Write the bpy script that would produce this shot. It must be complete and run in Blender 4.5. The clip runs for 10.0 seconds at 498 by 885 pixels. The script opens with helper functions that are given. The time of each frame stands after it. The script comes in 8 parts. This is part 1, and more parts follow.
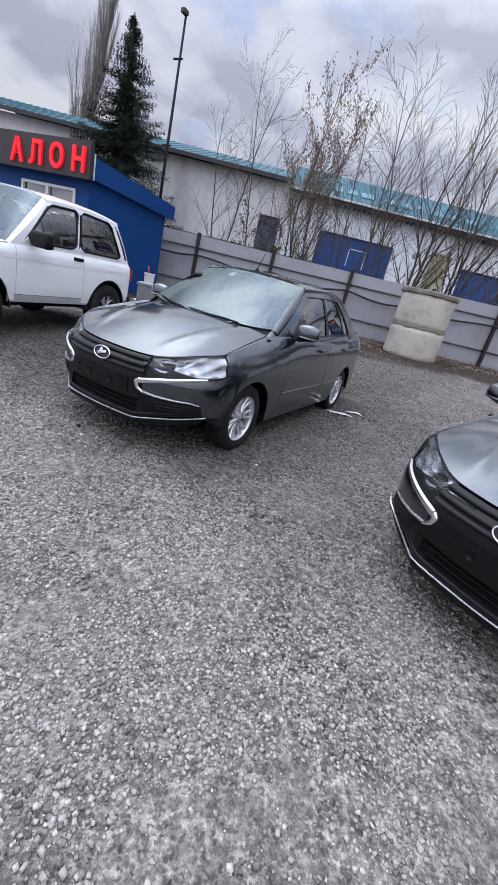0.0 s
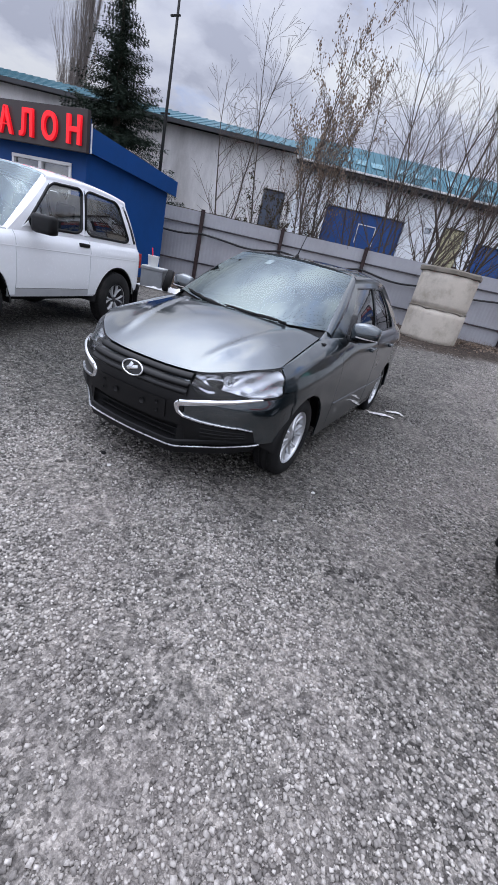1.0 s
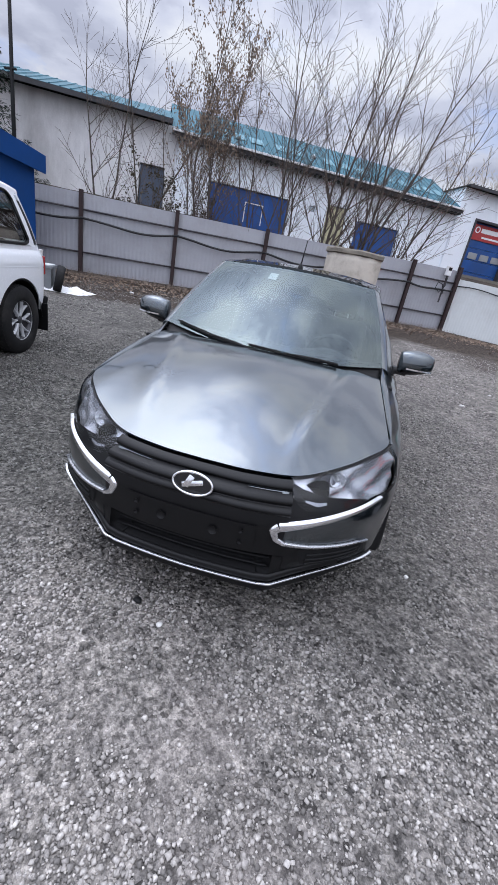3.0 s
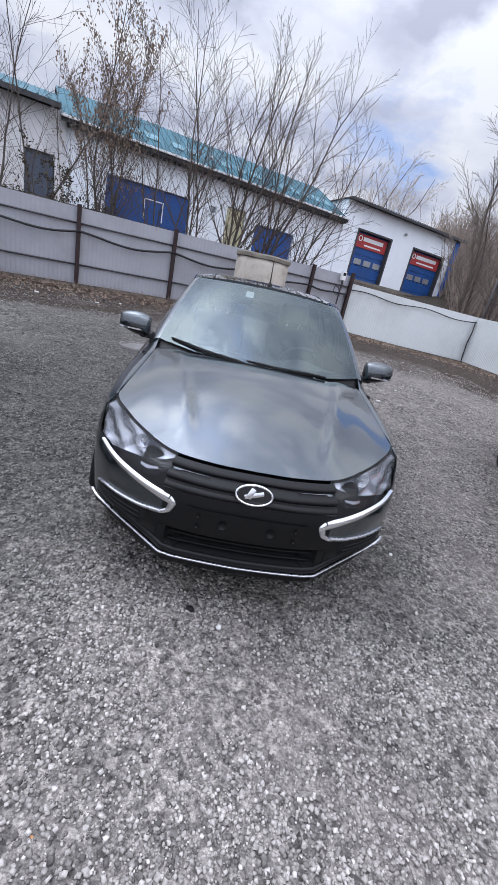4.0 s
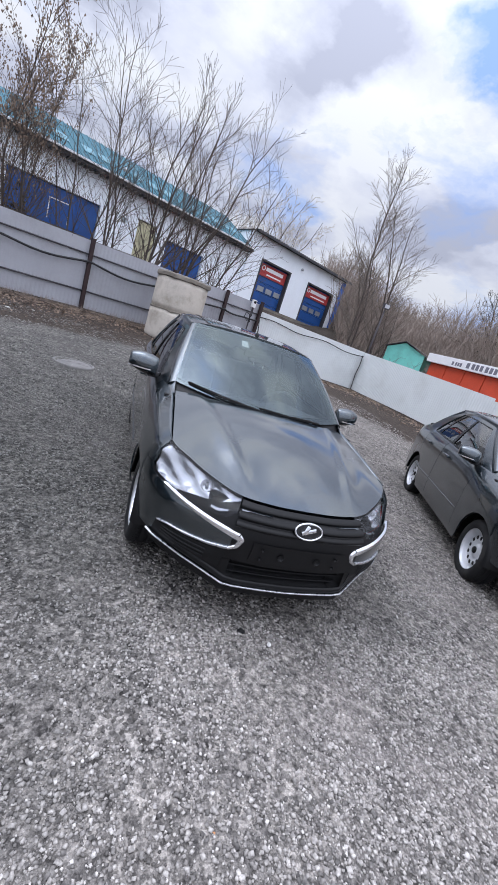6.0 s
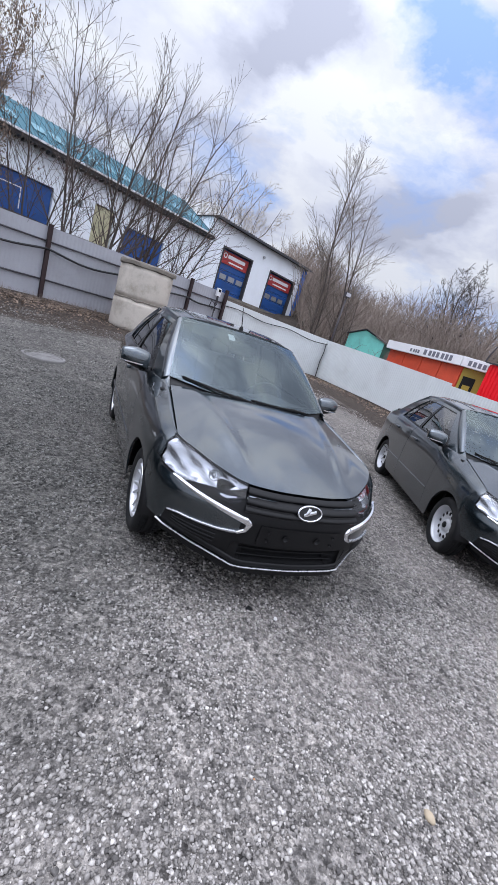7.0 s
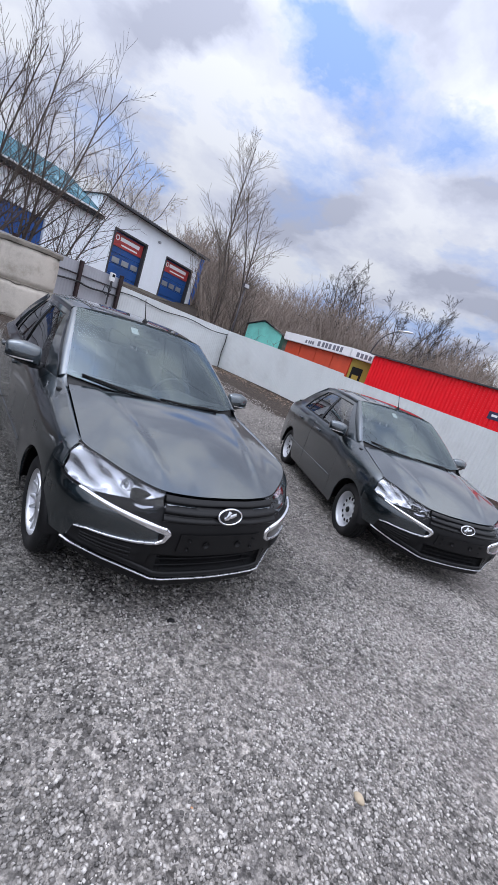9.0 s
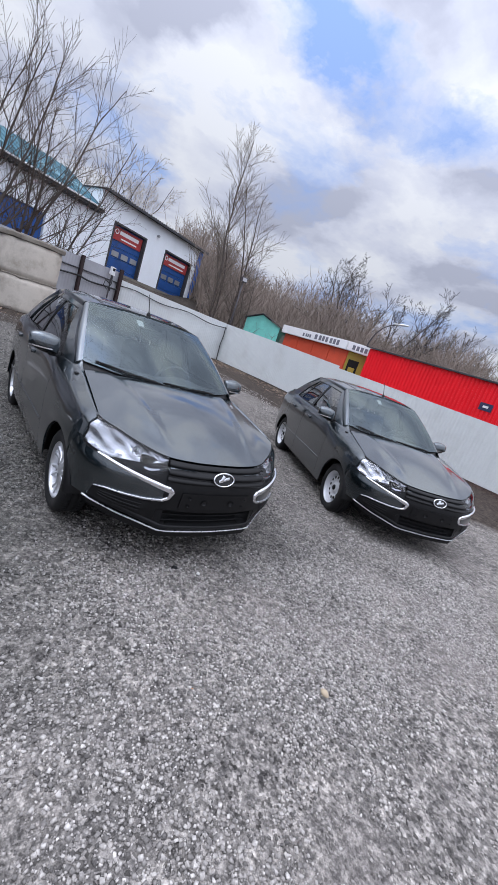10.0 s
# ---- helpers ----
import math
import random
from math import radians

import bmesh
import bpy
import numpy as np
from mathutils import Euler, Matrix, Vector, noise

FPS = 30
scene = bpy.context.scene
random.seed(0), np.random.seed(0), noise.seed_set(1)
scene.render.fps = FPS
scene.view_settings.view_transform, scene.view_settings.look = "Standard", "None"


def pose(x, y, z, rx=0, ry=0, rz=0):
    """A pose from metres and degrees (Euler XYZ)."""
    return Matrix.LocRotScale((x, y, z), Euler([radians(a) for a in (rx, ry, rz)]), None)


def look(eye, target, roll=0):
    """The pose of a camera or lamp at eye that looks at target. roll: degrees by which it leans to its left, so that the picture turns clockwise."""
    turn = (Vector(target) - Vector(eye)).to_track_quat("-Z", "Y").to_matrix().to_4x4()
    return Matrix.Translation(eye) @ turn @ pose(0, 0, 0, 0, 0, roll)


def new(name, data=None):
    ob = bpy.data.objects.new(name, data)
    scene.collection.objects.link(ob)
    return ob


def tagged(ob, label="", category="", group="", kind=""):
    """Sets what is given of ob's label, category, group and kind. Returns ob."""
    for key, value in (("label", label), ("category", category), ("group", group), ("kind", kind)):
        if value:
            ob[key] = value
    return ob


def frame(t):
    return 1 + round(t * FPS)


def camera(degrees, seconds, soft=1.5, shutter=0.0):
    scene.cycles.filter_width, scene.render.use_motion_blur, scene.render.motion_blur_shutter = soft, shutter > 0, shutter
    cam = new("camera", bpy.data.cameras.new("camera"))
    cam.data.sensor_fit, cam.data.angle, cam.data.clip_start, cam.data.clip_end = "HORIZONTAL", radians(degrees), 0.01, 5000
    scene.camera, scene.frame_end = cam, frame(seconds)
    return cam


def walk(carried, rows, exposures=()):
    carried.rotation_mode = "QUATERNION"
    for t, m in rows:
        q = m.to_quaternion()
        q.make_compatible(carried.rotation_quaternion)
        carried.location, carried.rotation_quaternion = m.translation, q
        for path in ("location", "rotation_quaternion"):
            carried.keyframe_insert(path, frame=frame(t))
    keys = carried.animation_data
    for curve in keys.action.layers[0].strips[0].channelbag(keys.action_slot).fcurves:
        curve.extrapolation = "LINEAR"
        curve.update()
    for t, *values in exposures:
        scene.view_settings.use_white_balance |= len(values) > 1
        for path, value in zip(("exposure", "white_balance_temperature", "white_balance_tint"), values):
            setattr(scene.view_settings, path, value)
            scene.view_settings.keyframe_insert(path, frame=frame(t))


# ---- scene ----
cam = camera(63.2, 10.0, 0.9)
PATH = [
    (0, (2.28, -4.042, 1.326), (1.469, -2.361, 0.61), 14.1),
    (0.5, (1.957, -3.928, 1.315), (1.178, -2.257, 0.539), 12.7),
    (1, (1.645, -3.745, 1.34), (0.873, -2.084, 0.538), 13.4),
    (1.5, (1.303, -3.628, 1.35), (0.596, -1.925, 0.575), 14.7),
    (2, (0.975, -3.536, 1.37), (0.374, -1.796, 0.587), 14.1),
    (2.5, (0.657, -3.326, 1.396), (0.185, -1.554, 0.597), 12.6),
    (2.7, (0.546, -3.259, 1.398), (0.138, -1.471, 0.599), 11.8),
    (3.8, (-0.096, -3.406, 1.428), (-0.005, -1.548, 0.694), 11.9),
    (4, (-0.209, -3.485, 1.435), (-0.033, -1.626, 0.721), 12.6),
    (4.5, (-0.435, -3.576, 1.492), (-0.089, -1.72, 0.832), 13.9),
    (5, (-0.699, -3.523, 1.485), (-0.223, -1.677, 0.88), 15.4),
    (5.5, (-0.891, -3.519, 1.501), (-0.304, -1.69, 0.944), 16.7),
    (5.7, (-0.966, -3.564, 1.499), (-0.337, -1.74, 0.971), 17.8),
    (6.8, (-1.291, -3.689, 1.514), (-0.488, -1.938, 0.979), 17.7),
    (7, (-1.319, -3.693, 1.486), (-0.469, -1.958, 0.966), 18.1),
    (7.5, (-1.309, -3.639, 1.489), (-0.344, -1.963, 0.979), 18.3),
    (8, (-1.28, -3.549, 1.511), (-0.188, -1.943, 1.031), 18.7),
    (8.5, (-1.287, -3.53, 1.508), (-0.099, -1.985, 1.06), 19.0),
    (9, (-1.345, -3.57, 1.511), (-0.094, -2.068, 1.09), 18.9),
    (9.5, (-1.433, -3.777, 1.502), (-0.167, -2.287, 1.08), 18.8),
    (10, (-1.541, -3.95, 1.501), (-0.284, -2.46, 1.053), 18.9),
]
walk(cam, [(t, look(eye, target, roll)) for t, eye, target, roll in PATH], [(0.0, 0.27), (2.5, 0.36), (5.5, 0.44), (8.0, 0.39), (10.0, 0.30)])

# ---- world, sun ----
world = bpy.data.worlds.new("overcast_sky")
scene.world = world
world.use_nodes = True
wn, wl = world.node_tree.nodes, world.node_tree.links
wn.clear()


def wnode(kind, **props):
    n = wn.new(kind)
    for k, v in props.items():
        if k == "operation":
            n.operation = v
        elif k == "sky_type":
            n.sky_type = v
        elif k == "data_type":
            n.data_type = v
    return n


SUN_ELEV, SUN_AZ = 61.0, 302.0
sky = wnode("ShaderNodeTexSky", sky_type="NISHITA")
sky.sun_disc = False
sky.sun_elevation, sky.sun_rotation = radians(SUN_ELEV), radians(SUN_AZ)
coord = wnode("ShaderNodeTexCoord")
sep = wnode("ShaderNodeSeparateXYZ")
wl.new(coord.outputs["Generated"], sep.inputs[0])
lift = wnode("ShaderNodeMath", operation="MAXIMUM")
lift.inputs[1].default_value = 0.0
wl.new(sep.outputs["Z"], lift.inputs[0])
lift2 = wnode("ShaderNodeMath", operation="ADD")
lift2.inputs[1].default_value = 0.22
wl.new(lift.outputs[0], lift2.inputs[0])
flat = []
for axis in ("X", "Y"):
    d = wnode("ShaderNodeMath", operation="DIVIDE")
    wl.new(sep.outputs[axis], d.inputs[0])
    wl.new(lift2.outputs[0], d.inputs[1])
    flat.append(d)
comb = wnode("ShaderNodeCombineXYZ")
wl.new(flat[0].outputs[0], comb.inputs[0])
wl.new(flat[1].outputs[0], comb.inputs[1])


def wmath(op, a, b):
    n = wnode("ShaderNodeMath", operation=op)
    for k, v in enumerate((a, b)):
        if isinstance(v, (int, float)):
            n.inputs[k].default_value = v
        else:
            wl.new(v, n.inputs[k])
    return n.outputs[0]


def wnoise(vec, scale, detail, rough, out="Fac"):
    n = wnode("ShaderNodeTexNoise")
    n.inputs["Scale"].default_value, n.inputs["Detail"].default_value, n.inputs["Roughness"].default_value = scale, detail, rough
    wl.new(vec, n.inputs["Vector"])
    return n.outputs[out]


# the cloud deck, drawn out by wind
stir = wnode("ShaderNodeVectorMath", operation="SUBTRACT")
stir.inputs[1].default_value = (0.5, 0.5, 0.5)
wl.new(wnoise(comb.outputs[0], 2.6, 6.0, 0.6, "Color"), stir.inputs[0])
stir2 = wnode("ShaderNodeVectorMath", operation="SCALE")
stir2.inputs["Scale"].default_value = 0.42
wl.new(stir.outputs[0], stir2.inputs[0])
deck = wnode("ShaderNodeVectorMath", operation="ADD")
wl.new(comb.outputs[0], deck.inputs[0])
wl.new(stir2.outputs[0], deck.inputs[1])
deck_v = deck.outputs[0]


def clouds_at(start, spots):
    """Adds soft-edged masses (x, y on the deck, radius, weight) to a value."""
    total = start
    for x, y, r, w in spots:
        d = wnode("ShaderNodeVectorMath", operation="DISTANCE")
        d.inputs[1].default_value = (x, y, 0)
        wl.new(deck_v, d.inputs[0])
        m = wnode("ShaderNodeMapRange")
        m.interpolation_type = "SMOOTHSTEP"
        m.inputs["From Min"].default_value, m.inputs["From Max"].default_value = r * 1.5, 0.0
        m.inputs["To Min"].default_value, m.inputs["To Max"].default_value = 0.0, w
        wl.new(d.outputs["Value"], m.inputs["Value"])
        total = wmath("ADD", total, m.outputs[0])
    return total


WHITE_MASS = [(0.42, 1.40, 0.22, 0.2), (0.63, 1.30, 0.2, 0.2), (0.87, 1.18, 0.2, 0.22), (1.08, 1.03, 0.2, 0.2), (1.36, 1.0, 0.22, 0.15), (0.15, 1.55, 0.2, 0.16),
              (-0.43, 1.64, 0.22, 0.2), (-0.08, 1.55, 0.16, 0.12), (-2.1, 1.35, 0.5, 0.22), (-0.94, 1.2, 0.16, 0.14), (-1.37, 0.95, 0.15, 0.12)]
GREY_MASS = [(0.47, 1.13, 0.17, -0.2), (0.28, 1.25, 0.18, -0.2), (0.72, 0.72, 0.13, -0.2), (0.9, 0.58, 0.2, -0.22), (-0.95, 1.52, 0.3, -0.16), (-0.62, 1.48, 0.16, -0.14),
             (-1.65, 1.05, 0.3, -0.14), (-0.58, 1.22, 0.2, -0.14), (-0.3, 1.35, 0.2, -0.1)]
BLUE_GAPS = [(0.60, 0.94, 0.13, -0.22), (0.74, 0.93, 0.14, -0.22), (0.96, 0.77, 0.13, -0.2), (0.5, 1.85, 0.36, -0.12), (1.08, 1.62, 0.34, -0.12), (1.66, 0.95, 0.35, -0.13), (2.0, 1.6, 0.6, -0.12)]
gaps = clouds_at(wmath("ADD", wnoise(deck_v, 1.3, 7.0, 0.55), 0.05), BLUE_GAPS)
gap_ramp = wnode("ShaderNodeValToRGB")
gap_ramp.color_ramp.elements[0].position, gap_ramp.color_ramp.elements[0].color = 0.31, (0, 0, 0, 1)
gap_ramp.color_ramp.elements[1].position, gap_ramp.color_ramp.elements[1].color = 0.47, (1, 1, 1, 1)
wl.new(gaps, gap_ramp.inputs[0])
tone = wmath("ADD", wmath("MULTIPLY", wnoise(deck_v, 2.3, 5.0, 0.42), 1.75), -0.375)
tone = clouds_at(clouds_at(tone, WHITE_MASS), GREY_MASS)
overhead = wmath("MULTIPLY", wmath("MAXIMUM", wmath("ADD", lift.outputs[0], -0.62), 0.0), 5.0)
tone = wmath("ADD", tone, wmath("MULTIPLY", wmath("ADD", wnoise(deck_v, 5.5, 5.0, 0.55), -0.5), overhead))
tone_ramp = wnode("ShaderNodeValToRGB")
for k, (pos, col) in enumerate(((0.30, (0.385, 0.415, 0.53, 1)), (0.70, (0.665, 0.695, 0.775, 1)))):
    tone_ramp.color_ramp.elements[k].position, tone_ramp.color_ramp.elements[k].color = pos, col
tone_ramp.color_ramp.elements.new(0.48).color = (0.52, 0.555, 0.68, 1)
wl.new(tone, tone_ramp.inputs[0])
skyscale = wnode("ShaderNodeVectorMath", operation="SCALE")
skyscale.inputs["Scale"].default_value = 0.11
wl.new(sky.outputs[0], skyscale.inputs[0])
haze = wnode("ShaderNodeMix", data_type="RGBA")
haze.inputs[0].default_value = 0.75
haze.inputs[7].default_value = (0.27, 0.41, 0.80, 1)
wl.new(skyscale.outputs[0], haze.inputs[6])
clouds = wnode("ShaderNodeMix", data_type="RGBA")
wl.new(gap_ramp.outputs[0], clouds.inputs[0])
wl.new(haze.outputs[2], clouds.inputs[6])
wl.new(tone_ramp.outputs[0], clouds.inputs[7])
back = wnode("ShaderNodeBackground")
back.inputs["Strength"].default_value = 0.95
# an overcast sky grows brighter towards the zenith
rise_ = wnode("ShaderNodeMath", operation="MULTIPLY_ADD")
rise_.inputs[1].default_value, rise_.inputs[2].default_value = 1.75, 0.80
wl.new(wmath("MULTIPLY", lift.outputs[0], lift.outputs[0]), rise_.inputs[0])
zenith = wnode("ShaderNodeVectorMath", operation="SCALE")
wl.new(clouds.outputs[2], zenith.inputs[0])
wl.new(rise_.outputs[0], zenith.inputs["Scale"])
# the sun behind the clouds: they are brighter round it
sun_dir = (math.sin(radians(SUN_AZ)) * math.cos(radians(SUN_ELEV)), math.cos(radians(SUN_AZ)) * math.cos(radians(SUN_ELEV)), math.sin(radians(SUN_ELEV)))
toward = wnode("ShaderNodeVectorMath", operation="DOT_PRODUCT")
toward.inputs[1].default_value = sun_dir
wl.new(coord.outputs["Generated"], toward.inputs[0])
near_sun = wnode("ShaderNodeMapRange")
near_sun.interpolation_type = "SMOOTHSTEP"
near_sun.inputs["From Min"].default_value, near_sun.inputs["From Max"].default_value = 0.84, 1.0
near_sun.inputs["To Min"].default_value, near_sun.inputs["To Max"].default_value = 1.0, 2.6
wl.new(toward.outputs["Value"], near_sun.inputs["Value"])
glow = wnode("ShaderNodeVectorMath", operation="SCALE")
wl.new(zenith.outputs[0], glow.inputs[0])
wl.new(near_sun.outputs[0], glow.inputs["Scale"])
# thinner cloud over the open side of the yard
open_side = wnode("ShaderNodeVectorMath", operation="DOT_PRODUCT")
open_side.inputs[1].default_value = Vector((-0.12, -0.88, 0.46)).normalized()
wl.new(coord.outputs["Generated"], open_side.inputs[0])
thin = wnode("ShaderNodeMapRange")
thin.interpolation_type = "SMOOTHSTEP"
thin.inputs["From Min"].default_value, thin.inputs["From Max"].default_value = -0.1, 0.9
thin.inputs["To Min"].default_value, thin.inputs["To Max"].default_value = 1.0, 1.85
wl.new(open_side.outputs["Value"], thin.inputs["Value"])
bright = wnode("ShaderNodeVectorMath", operation="SCALE")
wl.new(glow.outputs[0], bright.inputs[0])
wl.new(thin.outputs[0], bright.inputs["Scale"])
wl.new(bright.outputs[0], back.inputs["Color"])
wout = wnode("ShaderNodeOutputWorld")
wl.new(back.outputs[0], wout.inputs["Surface"])

sun_data = bpy.data.lights.new("sun", "SUN")
sun_data.energy, sun_data.angle, sun_data.color = 0.2, radians(120), (1.0, 0.99, 0.97)
sun = new("sun", sun_data)
_a, _e = radians(SUN_AZ), radians(SUN_ELEV)
sun.matrix_basis = look((0, 0, 30), (-30 * math.sin(_a) * math.cos(_e), -30 * math.cos(_a) * math.cos(_e), 30 - 30 * math.sin(_e)))


# ---- materials ----
def ramp_between(nt, fac, c0, c1, p0=0.3, p1=0.7):
    r = nt.nodes.new("ShaderNodeValToRGB")
    r.color_ramp.elements[0].position, r.color_ramp.elements[0].color = p0, (*c0, 1)
    r.color_ramp.elements[1].position, r.color_ramp.elements[1].color = p1, (*c1, 1)
    nt.links.new(fac, r.inputs[0])
    return r.outputs[0]


def mixed(nt, fac, a, b, blend="MIX"):
    m = nt.nodes.new("ShaderNodeMix")
    m.data_type, m.blend_type = "RGBA", blend
    for sock, v in ((0, fac), (6, a), (7, b)):
        if isinstance(v, (int, float)):
            m.inputs[sock].default_value = v
        elif isinstance(v, tuple):
            m.inputs[sock].default_value = (*v, 1) if len(v) == 3 else v
        else:
            nt.links.new(v, m.inputs[sock])
    return m.outputs[2]


def noise_tex(nt, scale, detail=4.0, rough=0.55, space="Object", stretch=None):
    tc = nt.nodes.new("ShaderNodeTexCoord")
    n = nt.nodes.new("ShaderNodeTexNoise")
    n.inputs["Scale"].default_value, n.inputs["Detail"].default_value, n.inputs["Roughness"].default_value = scale, detail, rough
    if stretch:
        mp = nt.nodes.new("ShaderNodeMapping")
        mp.inputs["Scale"].default_value = stretch
        nt.links.new(tc.outputs[space], mp.inputs[0])
        nt.links.new(mp.outputs[0], n.inputs["Vector"])
    else:
        nt.links.new(tc.outputs[space], n.inputs["Vector"])
    return n.outputs["Fac"]


def material(name, color, rough=0.6, metal=0.0, vary=0.15, scale=3.0, fine=60.0, bump=0.0, coat=0.0, dirt=None, dirt_amount=0.5,
             stretch=None, random_tone=0.0, spec=0.5, rough_vary=0.08):
    m = bpy.data.materials.new(name)
    m.use_nodes = True
    nt = m.node_tree
    b = nt.nodes["Principled BSDF"]
    b.inputs["Metallic"].default_value = metal
    b.inputs["Coat Weight"].default_value = coat
    b.inputs["Coat Roughness"].default_value = 0.03
    b.inputs["Specular IOR Level"].default_value = spec
    big, small = noise_tex(nt, scale, 5.0, 0.6, stretch=stretch), noise_tex(nt, fine, 3.0, 0.6)
    lo, hi = tuple(c * (1 - vary) for c in color), tuple(min(1.0, c * (1 + vary)) for c in color)
    col = ramp_between(nt, big, lo, hi)
    col = mixed(nt, 0.35, col, ramp_between(nt, small, lo, hi), "MIX")
    if dirt:
        d = ramp_between(nt, noise_tex(nt, scale * 0.7, 7.0, 0.7, stretch=stretch), (0, 0, 0), (1, 1, 1), 0.48, 0.72)
        dm = nt.nodes.new("ShaderNodeMath")
        dm.operation = "MULTIPLY"
        dm.inputs[1].default_value = dirt_amount
        nt.links.new(d, dm.inputs[0])
        col = mixed(nt, dm.outputs[0], col, dirt)
    if random_tone:
        oi = nt.nodes.new("ShaderNodeObjectInfo")
        mr = nt.nodes.new("ShaderNodeMapRange")
        mr.inputs["To Min"].default_value, mr.inputs["To Max"].default_value = 1 - random_tone, 1 + random_tone
        nt.links.new(oi.outputs["Random"], mr.inputs["Value"])
        hsv = nt.nodes.new("ShaderNodeHueSaturation")
        nt.links.new(mr.outputs[0], hsv.inputs["Value"])
        nt.links.new(col, hsv.inputs["Color"])
        col = hsv.outputs[0]
    nt.links.new(col, b.inputs["Base Color"])
    rr = nt.nodes.new("ShaderNodeMapRange")
    rr.inputs["To Min"].default_value, rr.inputs["To Max"].default_value = max(0.02, rough - rough_vary), min(1, rough + rough_vary)
    nt.links.new(small, rr.inputs["Value"])
    nt.links.new(rr.outputs[0], b.inputs["Roughness"])
    if bump:
        bp = nt.nodes.new("ShaderNodeBump")
        bp.inputs["Strength"].default_value, bp.inputs["Distance"].default_value = 0.6, bump
        nt.links.new(small, bp.inputs["Height"])
        nt.links.new(bp.outputs[0], b.inputs["Normal"])
    return m


def glass_material(name, tint=(0.9, 0.95, 0.93), rough=0.0, alpha=0.15, gloss=(1.0, 1.0, 1.0), ior=1.8):
    """A thin pane: a see-through tint under a mirror-like surface."""
    m = bpy.data.materials.new(name)
    m.use_nodes = True
    nt = m.node_tree
    nt.nodes.clear()
    out = nt.nodes.new("ShaderNodeOutputMaterial")
    tr = nt.nodes.new("ShaderNodeBsdfTransparent")
    tr.inputs[0].default_value = (*tint, 1)
    gl = nt.nodes.new("ShaderNodeBsdfGlossy")
    gl.inputs["Roughness"].default_value = rough
    gl.inputs["Color"].default_value = (*gloss, 1)
    fr = nt.nodes.new("ShaderNodeFresnel")
    fr.inputs["IOR"].default_value = ior
    mr = nt.nodes.new("ShaderNodeMapRange")
    mr.inputs["To Min"].default_value, mr.inputs["To Max"].default_value = alpha, 1.0
    nt.links.new(fr.outputs[0], mr.inputs["Value"])
    mx = nt.nodes.new("ShaderNodeMixShader")
    nt.links.new(mr.outputs[0], mx.inputs[0])
    nt.links.new(tr.outputs[0], mx.inputs[1])
    nt.links.new(gl.outputs[0], mx.inputs[2])
    nt.links.new(mx.outputs[0], out.inputs["Surface"])
    return m


# ---- mesh helpers ----
def obj_from(name, verts, faces, mat, parent=None, smooth=False, label=""):
    me = bpy.data.meshes.new(name)
    me.from_pydata([tuple(v) for v in verts], [], faces)
    me.validate()
    if smooth:
        me.shade_smooth()
    if mat:
        me.materials.append(mat)
    ob = new(name, me)
    if parent:
        ob.parent = parent
    if label:
        ob["label"] = label
    return ob


def part(name, bm, mat, parent=None, label="", smooth=False, sharp=None):
    bmesh.ops.recalc_face_normals(bm, faces=bm.faces)
    me = bpy.data.meshes.new(name)
    bm.to_mesh(me)
    bm.free()
    if smooth:
        me.shade_smooth()
        if sharp:
            me.set_sharp_from_angle(angle=radians(sharp))
    me.materials.append(mat)
    ob = new(name, me)
    if parent:
        ob.parent = parent
    if label:
        ob["label"] = label
    return ob


def thing(name, label, category, m=None, group="", kind=""):
    ob = new(name)
    ob.empty_display_size = 0.2
    if m is not None:
        ob.matrix_basis = m
    return tagged(ob, label, category, group, kind)


def add_box(bm, lo, hi, bevel=0.0, m=None):
    r = bmesh.ops.create_cube(bm, size=1.0)
    vs = r["verts"]
    c = [(a + b) / 2 for a, b in zip(lo, hi)]
    s = [abs(b - a) for a, b in zip(lo, hi)]
    for v in vs:
        v.co = Vector((v.co.x * s[0] + c[0], v.co.y * s[1] + c[1], v.co.z * s[2] + c[2]))
    if bevel:
        es = list({e for v in vs for e in v.link_edges})
        r = bmesh.ops.bevel(bm, geom=es, offset=bevel, segments=2, affect="EDGES", profile=0.6)
        vs = list({v for f in r["faces"] for v in f.verts} | {v for v in vs if v.is_valid})
    if m is not None:
        bmesh.ops.transform(bm, matrix=m, verts=[v for v in vs if v.is_valid])
    return vs


def box(lo, hi, bevel=0.0, m=None):
    bm = bmesh.new()
    add_box(bm, lo, hi, bevel, m)
    return bm


